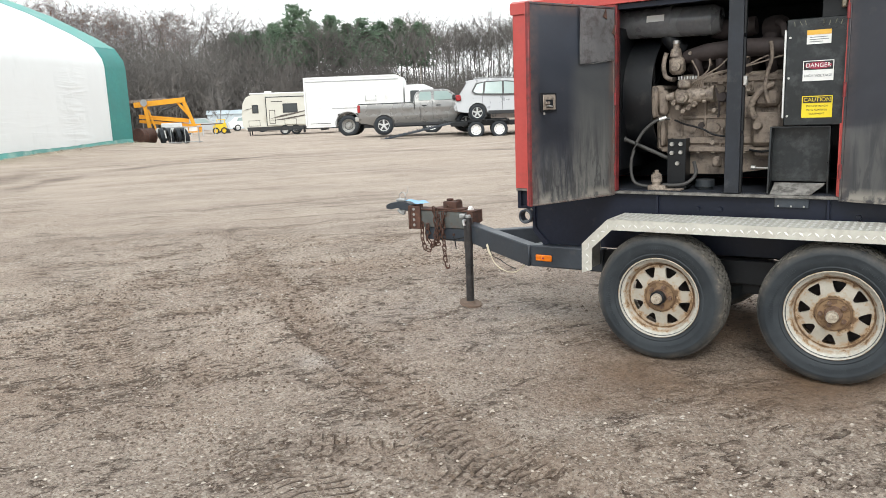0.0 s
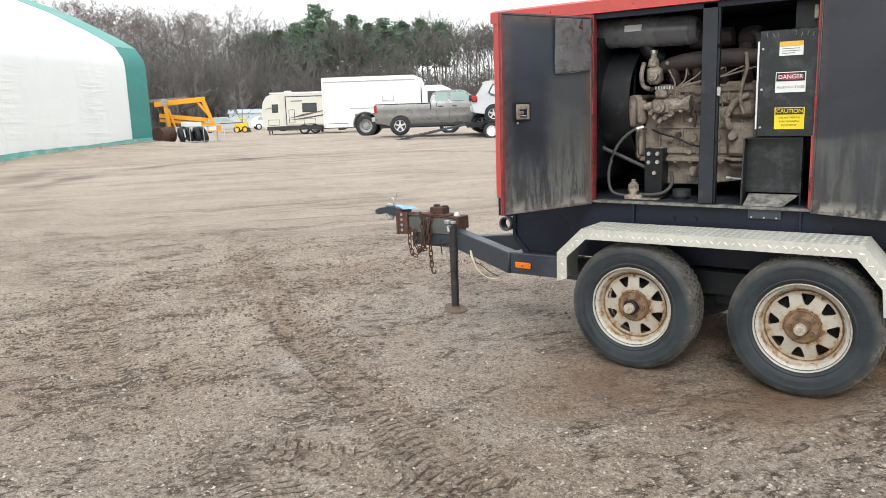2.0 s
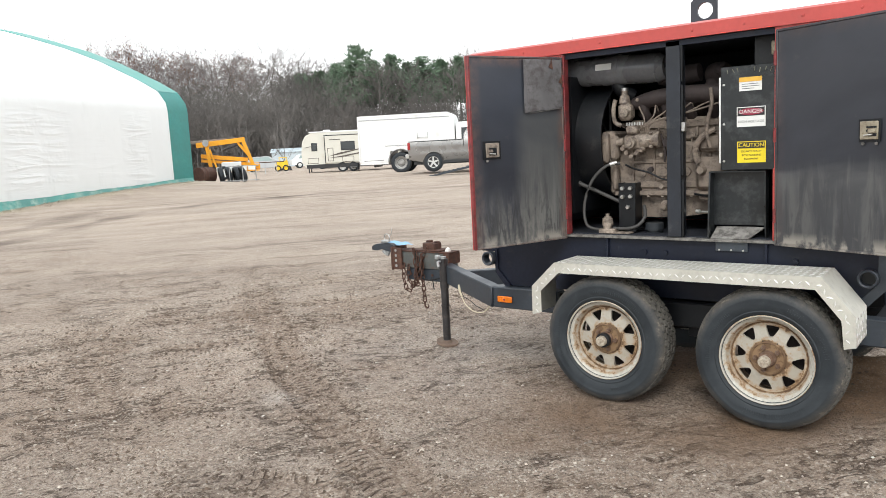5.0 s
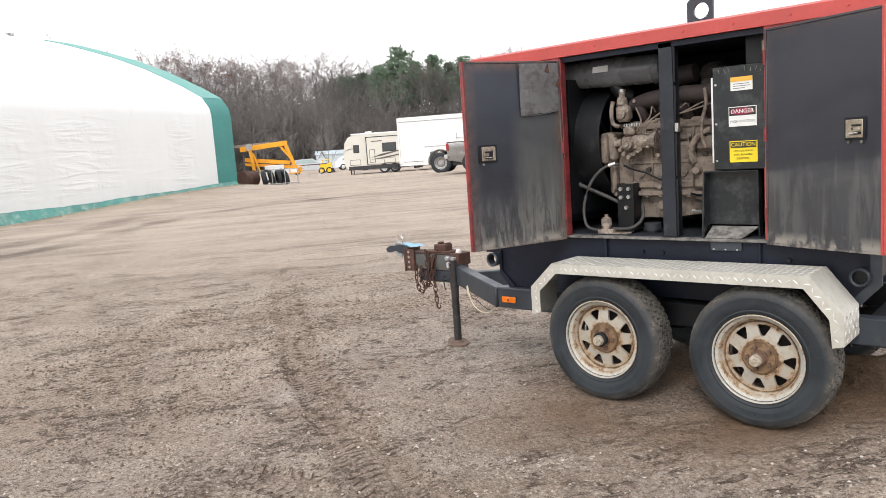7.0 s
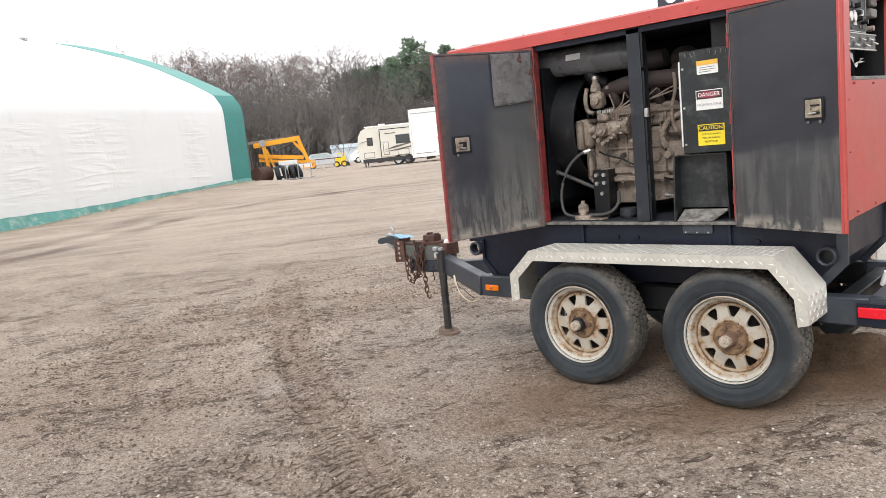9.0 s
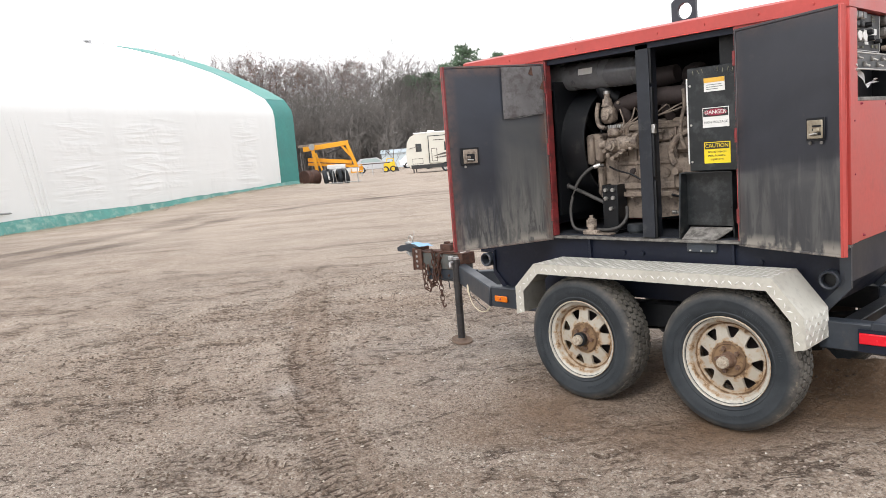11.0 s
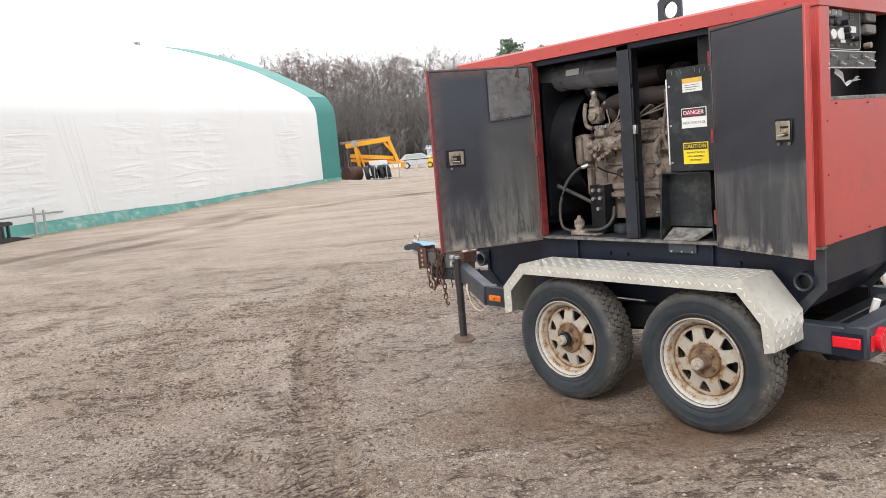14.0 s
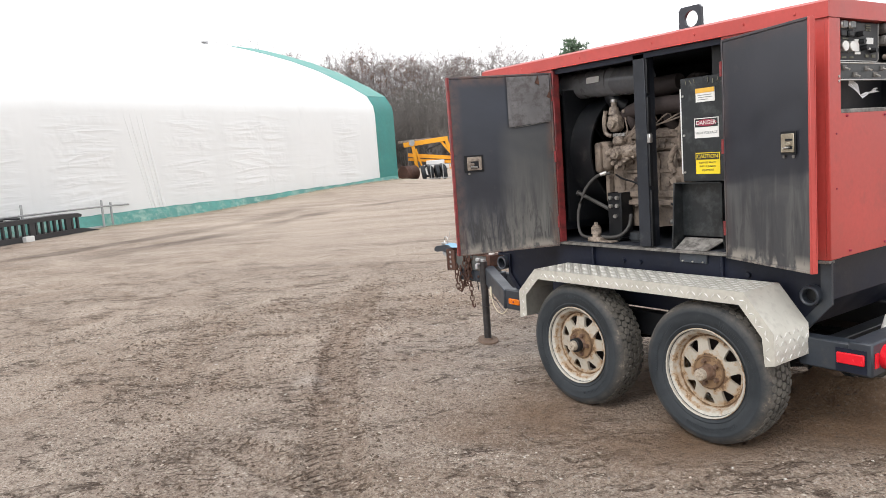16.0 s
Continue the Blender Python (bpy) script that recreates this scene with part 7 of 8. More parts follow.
# ---- wheels ----
def wheel_parts():
    """Rim, tyre and hub of the trailer wheel about its centre; the outer side looks along -y."""
    rim = Mesh()
    k = 8
    dish = lambda r: 0.046 + 0.014 * smoothstep(0.170, 0.09, r)
    for sct in range(k):
        mid = 2 * math.pi * sct / k
        span = math.pi / k
        cx, cr = mid, 0.134
        outer, inner = [], []
        m = 28
        for i in range(m):
            t = 2 * math.pi * i / m
            ux, ur = math.cos(t), math.sin(t)
            kk = 1 / max(abs(ux), abs(ur))
            outer.append((mid + span * max(-1, min(1, ux * kk)), 0.129 + 0.047 * max(-1, min(1, ur * kk))))
            up = 0.5 + 0.5 * math.copysign(abs(ur) ** 0.45, ur)
            half = 0.009 + 0.028 * up
            rr_ = 0.107 + 0.058 * up
            inner.append((mid + math.copysign(abs(ux) ** 0.42, ux) * half / rr_, rr_))
        vs = []
        for lp in (outer, inner):
            for a, r in lp:
                vs.append((r * math.cos(a), -float(dish(r)) + 0.0, r * math.sin(a)))
        for a, r in inner:
            vs.append((r * math.cos(a), -float(dish(r)) + 0.016, r * math.sin(a)))
        rim.add(vs, [(i, (i + 1) % m, m + (i + 1) % m, m + i) for i in range(m)] + [(m + i, m + (i + 1) % m, 2 * m + (i + 1) % m, 2 * m + i) for i in range(m)])
    rim.lathe([(0.162, -0.0435), (0.170, -0.043), (0.180, -0.043)], 48)
    rim.lathe([(0.0815, -0.0585), (0.0850, -0.0635), (0.083, -0.068), (0.078, -0.070), (0.074, -0.066), (0.060, -0.066), (0.034, -0.066)], 32)
    rim.lathe([(0.173, -0.0440), (0.181, -0.0425), (0.187, -0.064), (0.197, -0.083), (0.206, -0.087), (0.212, -0.090), (0.2215, -0.100), (0.2235, -0.106), (0.220, -0.110), (0.215, -0.107), (0.215, 0.09), (0.19, 0.05), (0.18, 0.0), (0.176, -0.036)], 48)
    tyre = Mesh()
    prof = [(0.212, -0.092), (0.222, -0.099), (0.232, -0.104), (0.240, -0.1085), (0.246, -0.1065), (0.262, -0.113), (0.285, -0.1165), (0.300, -0.1165), (0.304, -0.1180), (0.309, -0.1165), (0.322, -0.1125), (0.334, -0.1055), (0.3425, -0.095), (0.3465, -0.083), (0.3465, -0.070), (0.344, -0.060), (0.344, 0.0)]
    prof = prof + [(r, -y * 0.66) for r, y in reversed(prof[:-1])]
    tyre.lathe(prof, 72)
    for i in range(150):
        # bands of fine ribs low on the wall
        if (i % 50) < 26:
            tyre.box(0.268, -0.1172, -0.0016, 0.290, -0.112, 0.0016, m=Matrix.Rotation(2 * math.pi * i / 150, 4, 'Y'))
    nb = 54
    tread = Mesh()
    step = 2 * math.pi / nb
    crown = lambda y: 0.3570 - 0.0085 * smoothstep(0.035, 0.078, abs(y + 0.013))
    R = random.Random(21)
    for row, (y0, y1) in enumerate(((-0.088, -0.064), (-0.057, -0.029), (-0.022, 0.006), (0.012, 0.036), (0.042, 0.066))):
        for i in range(nb):
            a0 = step * (i + 0.5 * (row % 2)) + R.uniform(-0.02, 0.02) * step
            vs = []
            # a notched six-sided block
            for low in (0.3405, 0.0):
                for y, f in ((y0, 0.12), (0.5 * (y0 + y1), -0.06), (y1, 0.12), (y1, 0.70), (0.5 * (y0 + y1), 0.88), (y0, 0.70)):
                    r = low or float(crown(y)) - R.uniform(0, 0.0012)
                    inset = 0.0 if low else (0.03 if f < 0.5 else -0.03)
                    vs.append((r * math.cos(a0 + (f + inset) * step), y, r * math.sin(a0 + (f + inset) * step)))
            tread.add(vs, [(6, 7, 8, 9, 10, 11)] + [(j, (j + 1) % 6, 6 + (j + 1) % 6, 6 + j) for j in range(6)])
    hub = Mesh()
    hub.lathe([(0.042, -0.064), (0.040, -0.075), (0.036, -0.080), (0.036, -0.112), (0.033, -0.118), (0.029, -0.119)], 24)
    tip = Mesh().lathe([(0.029, -0.117), (0.028, -0.140), (0.025, -0.146), (0.014, -0.148), (0.013, -0.145), (0.007, -0.145), (0.006, -0.150), (0.0005, -0.151)], 20)
    nut = Mesh().cyl((0, -0.064, 0), (0, -0.084, 0), 0.0125, 0.011, 6)
    return (mesh_data("wheel", rim, "rim", weld=True), mesh_data("tyre", tyre, "tyre", tidy=False), mesh_data("hub", hub, "hub"), mesh_data("lug_nut", nut, "hub"), mesh_data("hub_ring", Mesh().lathe([(0.036, -0.085), (0.040, -0.088), (0.040, -0.116), (0.036, -0.120), (0.030, -0.120)], 20), "black"), mesh_data("tread", tread, "tread", tidy=False, smooth=False), mesh_data("drum", Mesh().cyl((0, 0.035, 0), (0, 0.10, 0), 0.172, n=32), "manifold"), mesh_data("hub_cap", tip, "hub_tip"))


W = wheel_parts()


def trailer_wheel(m, cap):
    w = part("wheel", W[0], "", gen, "cream eight-spoke steel wheel with rust", at=m)
    part("tyre", W[1], "", w, "worn black tyre")
    tagged(part("tread", W[5], "", w, "dusty tread blocks"), kind="stuff")
    part("brake_drum", W[6], "", w, "black brake drum")
    h = part("hub", W[2], "", w, "rusty hub")
    part("hub_cap", W[7], "", h, "pale worn hub cap")
    for i in range(5):
        a = 2 * math.pi * i / 5 + 0.3
        part("lug_nut", W[3], "", w, at=Matrix.Translation((0.057 * math.cos(a), 0, 0.057 * math.sin(a))))
    if cap:
        part("hub_ring", W[4], "", w, "black hub ring")
    return w


for k, x in enumerate((0.0, 0.855)):
    trailer_wheel(pose(x, 0.097, 0.355, 0, 20 + 31 * k, 0), k == 0)
    trailer_wheel(pose(x, 2 * YC - 0.097, 0.355, 0, 10, 180), False)

# ---- the yard: parked vehicles and plant ----
def shell(b, poly, w0, w1, zm, zt, m=None):
    """A vehicle body from its side outline (x, z): full half width w0 up to zm, drawn in to w1 at zt."""
    hw = lambda z: w0 if z < zm else w0 + (w1 - w0) * min(1, (z - zm) / (zt - zm))
    n = len(poly)
    c = 0.035
    vs = []
    for y, k in ((-1, c), (-1, 0), (1, 0), (1, c)):
        cx = sum(p[0] for p in poly) / n
        cz = sum(p[1] for p in poly) / n
        for x, z in poly:
            dx, dz = cx - x, cz - z
            ln = math.hypot(dx, dz) or 1
            inset = 0.03 if k else 0.0
            vs.append((x + dx / ln * inset, y * (hw(z) - (0.0 if k else c)), z + dz / ln * inset))
    fs = [tuple(range(n)), tuple(range(3 * n, 4 * n))[::-1]]
    for j in range(3):
        fs += [(j * n + i, j * n + (i + 1) % n, (j + 1) * n + (i + 1) % n, (j + 1) * n + i) for i in range(n)]
    return b.add(vs, fs, m)


def arch_pts(cx, cz, r, n=9, lo=0.0):
    """A wheel arch from rear to front, over the top."""
    return [(cx - r * math.cos(math.pi * i / n), cz + r * math.sin(math.pi * i / n)) for i in range(n + 1)]


WHEELS = {}


def road_wheel(parent, x, y, r, rim, kind="spoke", outer=-1):
    key = (round(r, 3), rim, kind)
    if key not in WHEELS:
        w = 0.30 * r + 0.12
        t = Mesh().lathe([(0.60 * r, -w * 0.45), (0.66 * r, -w * 0.5), (0.85 * r, -w * 0.52), (0.95 * r, -w * 0.46), (r, -w * 0.34), (r, w * 0.34), (0.95 * r, w * 0.46), (0.6 * r, w * 0.45)], 40)
        for i in range(40):
            t.box(0.985 * r, -w * 0.36, -0.018, r * 1.012, w * 0.36, 0.018, m=Matrix.Rotation(2 * math.pi * i / 40, 4, 'Y'))
        d = Mesh().lathe([(0.635 * r, -w * 0.50), (0.60 * r, -w * 0.47), (0.56 * r, -w * 0.30), (0.54 * r, w * 0.3)], 32)
        d.cyl((0, -w * 0.36, 0), (0, -w * 0.20, 0), 0.17 * r, 0.22 * r, 20)
        if kind == "spoke":
            for i in range(5):
                d.box(-0.10 * r, -w * 0.38, 0.12 * r, 0.10 * r, -w * 0.28, 0.58 * r, 0.01, m=Matrix.Rotation(2 * math.pi * i / 5, 4, 'Y'))
        elif kind == "dish":
            d.lathe([(0.56 * r, -w * 0.40), (0.53 * r, -w * 0.05), (0.36 * r, w * 0.04), (0.30 * r, -w * 0.10), (0.20 * r, -w * 0.12)], 32)
            for i in range(8):
                a = 2 * math.pi * i / 8
                d.cyl((0.25 * r * math.cos(a), -w * 0.17, 0.25 * r * math.sin(a)), (0.25 * r * math.cos(a), -w * 0.10, 0.25 * r * math.sin(a)), 0.025 * r, n=6)
        else:
            d.lathe([(0.56 * r, -w * 0.22), (0.40 * r, -w * 0.30), (0.34 * r, -w * 0.22), (0.17 * r, -w * 0.24)], 32)
        bk = Mesh().cyl((0, w * 0.02, 0), (0, w * 0.1, 0), 0.55 * r, n=24)
        if kind == "disc":
            for i in range(8):
                a = 2 * math.pi * i / 8
                bk.cyl((0.46 * r * math.cos(a), -w * 0.275, 0.46 * r * math.sin(a)), (0.46 * r * math.cos(a), -w * 0.20, 0.46 * r * math.sin(a)), 0.06 * r, n=10)
        WHEELS[key] = (mesh_data("wheel", d, rim), mesh_data("tyre", t, "rubber"), mesh_data("brake", bk, "dark_trim"))
    m = pose(x, y, r, 0, 0, 0 if outer < 0 else 180)
    w = part("wheel", WHEELS[key][0], "", parent, at=m)
    part("tyre", WHEELS[key][1], "", w)
    part("brake", WHEELS[key][2], "", w)
    return w


def stand(name, label, category, anchor, local, heading, z=None, group=""):
    """Place a vehicle so that its point local lies over the ground point anchor."""
    a = radians(heading)
    x = anchor[0] - local[0] * math.cos(a) + local[1] * math.sin(a)
    y = anchor[1] - local[0] * math.sin(a) - local[1] * math.cos(a)
    zz = float(far_rise(*anchor)) if z is None else z
    return thing(name, label, category, pose(x, y, zz, 0, 0, heading), group)


def pane(parent, poly, y, material="glass", name="window", thick=0.012, lean=0.0, zm=0.0, label=""):
    """A side pane (x, z outline) just proud of a body side at y, leaning inwards above zm."""
    s = 1 if y > 0 else -1
    b = Mesh()
    n = len(poly)
    put = lambda p, o: (p[0], y + s * o - s * lean * max(0, p[1] - zm), p[1])
    b.add([put(p, 0.0) for p in poly] + [put(p, thick) for p in poly], [tuple(range(n)), tuple(range(n, 2 * n))] + [(i, (i + 1) % n, n + (i + 1) % n, n + i) for i in range(n)])
    return part(name, b, material, parent, label, smooth=False)


def sculpted(b, levels, profile):
    """Slice a body whose sides stand at y = -1 and 1 at the given heights, and draw its sides to the half widths of a profile (z, half width)."""
    bm = bmesh.new()
    vs = [bm.verts.new(p) for p in b.v]
    for f in b.f:
        bm.faces.new([vs[i] for i in f])
    for z in levels:
        bmesh.ops.bisect_plane(bm, geom=bm.verts[:] + bm.edges[:] + bm.faces[:], plane_co=(0, 0, z), plane_no=(0, 0, 1))
    zs, ws = zip(*profile)
    bm.verts.index_update()
    out = Mesh()
    out.add([(v.co.x, v.co.y * float(np.interp(v.co.z, zs, ws)), v.co.z) for v in bm.verts], [tuple(v.index for v in f.verts) for f in bm.faces])
    bm.free()
    return out


# grey pickup truck
pk = stand("pickup_truck", "pewter grey crew cab pickup truck", "pickup truck", (-19.42, 23.02), (1.08, -0.82), 36.5, z=0.40)
outline = [(0.0, 0.54), (-0.03, 1.0), (0.0, 1.33), (0.05, 1.36), (2.40, 1.37), (2.42, 1.05), (2.45, 1.05), (2.47, 1.38), (2.52, 1.66), (2.62, 1.80), (2.85, 1.88), (3.75, 1.90), (4.02, 1.84), (4.55, 1.42), (5.62, 1.30), (5.82, 1.14), (5.86, 0.55), (5.15, 0.42)]
outline += arch_pts(4.72, 0.40, 0.47)[::-1] + [(3.9, 0.40), (1.9, 0.40)] + arch_pts(1.08, 0.40, 0.46)[::-1] + [(0.3, 0.48)]
bd = sculpted(shell(Mesh(), outline, 1.0, 1.0, 1.34, 1.9), (0.50, 0.60, 0.70, 0.80, 0.92, 1.04, 1.12, 1.20, 1.30, 1.38, 1.50, 1.62, 1.74, 1.84),
              [(0.38, 0.88), (0.50, 0.925), (0.70, 0.965), (0.80, 0.980), (0.92, 0.978), (1.04, 0.985), (1.12, 0.992), (1.20, 0.985), (1.30, 0.965), (1.38, 0.940), (1.74, 0.795), (1.84, 0.74), (1.90, 0.66)])
pk_body = part("body", bd, "pewter", pk, "pewter grey painted body")
for x in (1.08, 4.72):
    part("arch_liner", Mesh().cyl((x, -0.93, 0.42), (x, 0.93, 0.42), 0.455, n=28), "dark_trim", pk)
for sy in (-0.985, 0.985):
    pane(pk, [(2.66, 1.44), (2.70, 1.42), (3.20, 1.42), (3.22, 1.44), (3.22, 1.76), (3.18, 1.79), (2.78, 1.79), (2.72, 1.76)], sy * 0.955, "glass_pale", "rear_window", lean=0.40, zm=1.40)
    pane(pk, [(3.34, 1.42), (4.34, 1.42), (3.96, 1.78), (3.90, 1.80), (3.36, 1.80), (3.34, 1.78)], sy * 0.955, "glass_pale", "front_window", lean=0.40, zm=1.40)
    for x in (2.72, 3.27, 4.36):
        part("door_seam", Mesh().box(x - 0.008, sy - 0.002, 0.62, x + 0.008, sy + 0.002, 1.36), "dark_trim", pk_body)
    for x in (2.80, 3.42):
        part("door_handle", Mesh().box(x, sy - 0.03, 1.17, x + 0.2, sy + 0.03, 1.215, 0.01), "dark_trim", pk_body)
    part("tail_lamp", Mesh().box(-0.04, sy - 0.05, 0.98, 0.08, sy + 0.012, 1.30, 0.02), "tail_red", pk)
    part("decal", Mesh().box(0.42, sy - 0.002, 1.14, 0.95, sy + 0.002, 1.18), "frame", pk_body)
    part("rocker", Mesh().box(1.55, sy - 0.03, 0.34, 4.2, sy + 0.005, 0.46, 0.02), "dark_trim", pk_body)
    part("mirror", Mesh().box(4.15, sy - 0.1, 1.42, 4.30, sy + 0.1, 1.62, 0.03), "dark_trim", pk)
    for x in (1.08, 4.72):
        road_wheel(pk, x, sy * 0.86, 0.40, "alloy", "spoke", -1 if sy < 0 else 1)
part("rear_bumper", Mesh().box(-0.16, -0.95, 0.60, 0.02, 0.95, 0.80, 0.03), "steel", pk)
part("bed_cap", Mesh().box(0.0, -0.99, 1.33, 2.42, -0.93, 1.355, 0.008).box(0.0, 0.93, 1.33, 2.42, 0.99, 1.355, 0.008), "dark_trim", pk)
part("axle", Mesh().cyl((1.08, -0.8, 0.40), (1.08, 0.8, 0.40), 0.07, n=12).box(0.2, -0.75, 0.30, 5.4, 0.75, 0.56), "dark_trim", pk)

# white box truck
bt = stand("box_truck", "white box truck with a tall square cargo body", "box truck", (-24.46, 26.65), (2.5, -1.05), 31.0, z=0.20)
bx = Mesh()
bx.prism([(0.32, 0.50), (0.32, 3.00), (0.42, 3.04), (5.05, 3.04), (5.30, 2.92), (5.40, 2.66), (5.40, 0.85), (3.15, 0.85), (3.02, 1.15), (2.5, 1.27), (1.98, 1.15), (1.85, 0.50)], 'y', -1.20, 1.20)
bt_box = part("cargo_box", bx, "white", bt, "white panelled cargo box")
for sy in (-1.20, 1.20):
    s = 1 if sy > 0 else -1
    part("roof_rail", Mesh().box(0.31, sy - 0.005, 2.79, 5.15, sy + s * 0.025, 2.83, 0.004), "galv", bt_box)
    part("drip_rail", Mesh().box(0.31, sy - 0.005, 2.95, 5.2, sy + s * 0.02, 2.99, 0.004), "white", bt_box)
    part("belt_line", Mesh().box(1.7, sy - 0.004, 1.42, 3.6, sy + s * 0.012, 1.46), "galv", bt_box)
    part("skirt_locker", Mesh().box(0.42, sy - 0.01, 0.60, 1.72, sy + s * 0.015, 0.82, 0.01), "white", bt_box)
    part("locker_seam", Mesh().box(0.55, sy + s * 0.014, 0.69, 1.6, sy + s * 0.019, 0.715), "dark_trim", bt_box)
    part("corner_post", Mesh().box(0.30, sy - 0.06, 0.60, 0.38, sy + s * 0.02, 3.02, 0.01), "white", bt_box)
    part("arch_trim", Mesh().tube([(2.5 + 0.66 * math.cos(a), sy + s * 0.005, 0.60 + 0.66 * math.sin(a)) for a in [math.pi * i / 10 for i in range(11)]], 0.025, 6, smooth=1), "galv", bt_box)
    road_wheel(bt, 2.5, sy * 0.86, 0.54, "wheel_grey", "dish", -1 if sy < 0 else 1)
    road_wheel(bt, 6.8, sy * 0.86, 0.50, "alloy", "disc", -1 if sy < 0 else 1)
part("ladder", Mesh().tube([(3.45, -1.26, 1.75), (3.45, -1.26, 2.05)], 0.015, 6).tube([(4.0, -1.26, 1.75), (4.0, -1.26, 2.05)], 0.015, 6).tube([(3.45, -1.26, 1.80), (4.0, -1.26, 1.80)], 0.012, 6), "galv", bt)
cab = shell(Mesh(), [(5.45, 0.75), (5.45, 2.35), (5.62, 2.50), (6.45, 2.50), (6.85, 2.32), (7.15, 1.65), (7.9, 1.5), (8.0, 0.7), (7.3, 0.65), (6.0, 0.65)], 1.12, 0.98, 1.5, 2.5)
bt_cab = part("cab", cab, "white", bt, "white truck cab")
for sy in (-1.125, 1.125):
    pane(bt, [(5.75, 1.60), (6.20, 1.60), (6.20, 2.2), (5.75, 2.2)], sy, "glass", "window", lean=0.14, zm=1.5)
    pane(bt, [(6.32, 1.60), (6.95, 1.60), (6.72, 2.2), (6.32, 2.2)], sy, "glass_pale", "window", lean=0.14, zm=1.5)
    part("mirror", Mesh().box(6.65, sy - 0.25, 1.6, 6.77, sy + 0.25, 2.0, 0.03), "white", bt)
part("chassis", Mesh().box(0.3, -0.5, 0.55, 8.2, 0.5, 0.80).box(0.15, -0.9, 0.45, 0.35, 0.9, 0.58).box(1.0, -0.95, 0.35, 1.1, 0.95, 0.6), "dark_trim", bt)
part("tail_flap", Mesh().box(0.1, -1.0, 0.28, 0.14, -0.6, 0.62), "rubber", bt)

# camper
rv = stand("travel_trailer", "cream travel trailer with dark swoosh decals", "camper", (-39.48, 35.88), (2.0, -1.15), 42.0, z=0.0)
rp = [(0.22, 0.42), (0.0, 0.75), (-0.02, 1.6), (0.10, 2.35), (0.35, 2.75), (0.75, 2.92), (7.2, 2.98), (7.3, 2.7), (7.3, 0.42)]
rv_body = part("body", shell(Mesh(), rp, 1.22, 1.18, 2.7, 3.0), "cream", rv, "cream ribbed camper shell")
part("roof", Mesh().box(0.6, -1.19, 2.93, 7.25, 1.19, 3.03, 0.03), "white", rv)
part("vent", Mesh().box(1.6, -0.3, 3.03, 2.1, 0.3, 3.16, 0.03), "white", rv)
part("slide_out", Mesh().box(1.75, -1.32, 0.70, 7.2, -1.20, 2.72, 0.01), "cream", rv_body, "slide-out room side")
part("slide_rim", Mesh().box(1.73, -1.335, 2.68, 7.22, -1.20, 2.74).box(1.70, -1.335, 0.68, 1.76, -1.20, 2.74), "dark_trim", rv_body)
part("lower_skirt", Mesh().box(0.3, -1.235, 0.33, 7.28, 1.235, 0.62, 0.01), "dark_trim", rv)
for x0, x1, z0, z1, y in ((0.78, 1.12, 1.65, 2.15, -1.245), (2.95, 3.9, 1.62, 2.18, -1.345), (5.0, 6.2, 1.6, 2.2, -1.345)):
    w = part("window", Mesh().box(x0, y, z0, x1, y + 0.03, z1, 0.01), "glass", rv)
    part("window_frame", Mesh().box(x0 - 0.05, y + 0.008, z0 - 0.05, x1 + 0.05, y + 0.03, z1 + 0.05, 0.02), "dark_trim", w)
part("door", Mesh().box(1.95, -1.335, 0.85, 2.30, -1.318, 1.75, 0.01), "cream", rv_body)
part("door_seam", Mesh().box(1.91, -1.328, 0.82, 2.34, -1.319, 1.79), "brown_trim", rv_body)
for x, z, w in ((0.45, 0.72, 0.75), (3.0, 0.75, 0.8)):
    part("hatch", Mesh().box(x, -1.34 if x > 1.3 else -1.24, z, x + w, -1.318 if x > 1.3 else -1.218, z + 0.35, 0.008), "cream", rv_body)
    part("hatch_seam", Mesh().box(x - 0.03, -1.333 if x > 1.3 else -1.233, z - 0.03, x + w + 0.03, -1.319 if x > 1.3 else -1.219, z + 0.38), "brown_trim", rv_body)
for k, pts in enumerate(([(0.02, 1.72), (0.25, 1.85), (1.2, 2.05), (0.3, 1.90)], [(1.95, 1.18), (2.8, 1.42), (4.6, 1.72), (6.9, 1.86), (4.4, 1.62), (2.9, 1.30)], [(1.95, 1.05), (2.9, 1.18), (4.8, 1.45), (6.9, 1.52), (4.6, 1.34), (2.9, 1.08)])):
    part("swoosh", Mesh().prism(pts, 'y', -1.345 if k else -1.25, -1.322 if k else -1.222), "brown_trim", rv_body, "dark brown swoosh decal")
part("name_plate", Mesh().box(2.1, -1.335, 2.36, 2.9, -1.322, 2.42), "brown_trim", rv_body)
for x in (2.95, 3.75):
    for sy in (-1.12, 1.12):
        road_wheel(rv, x, sy, 0.36, "alloy", "disc", -1 if sy < 0 else 1)
part("step", Mesh().box(3.6, -1.5, 0.25, 4.2, -1.2, 0.30, 0.01), "dark_trim", rv)
part("stabiliser", Mesh().box(0.4, -1.0, 0.02, 0.48, -0.92, 0.42).box(6.8, -1.0, 0.02, 6.88, -0.92, 0.42).box(0.4, 0.92, 0.02, 0.48, 1.0, 0.42), "dark_trim", rv)

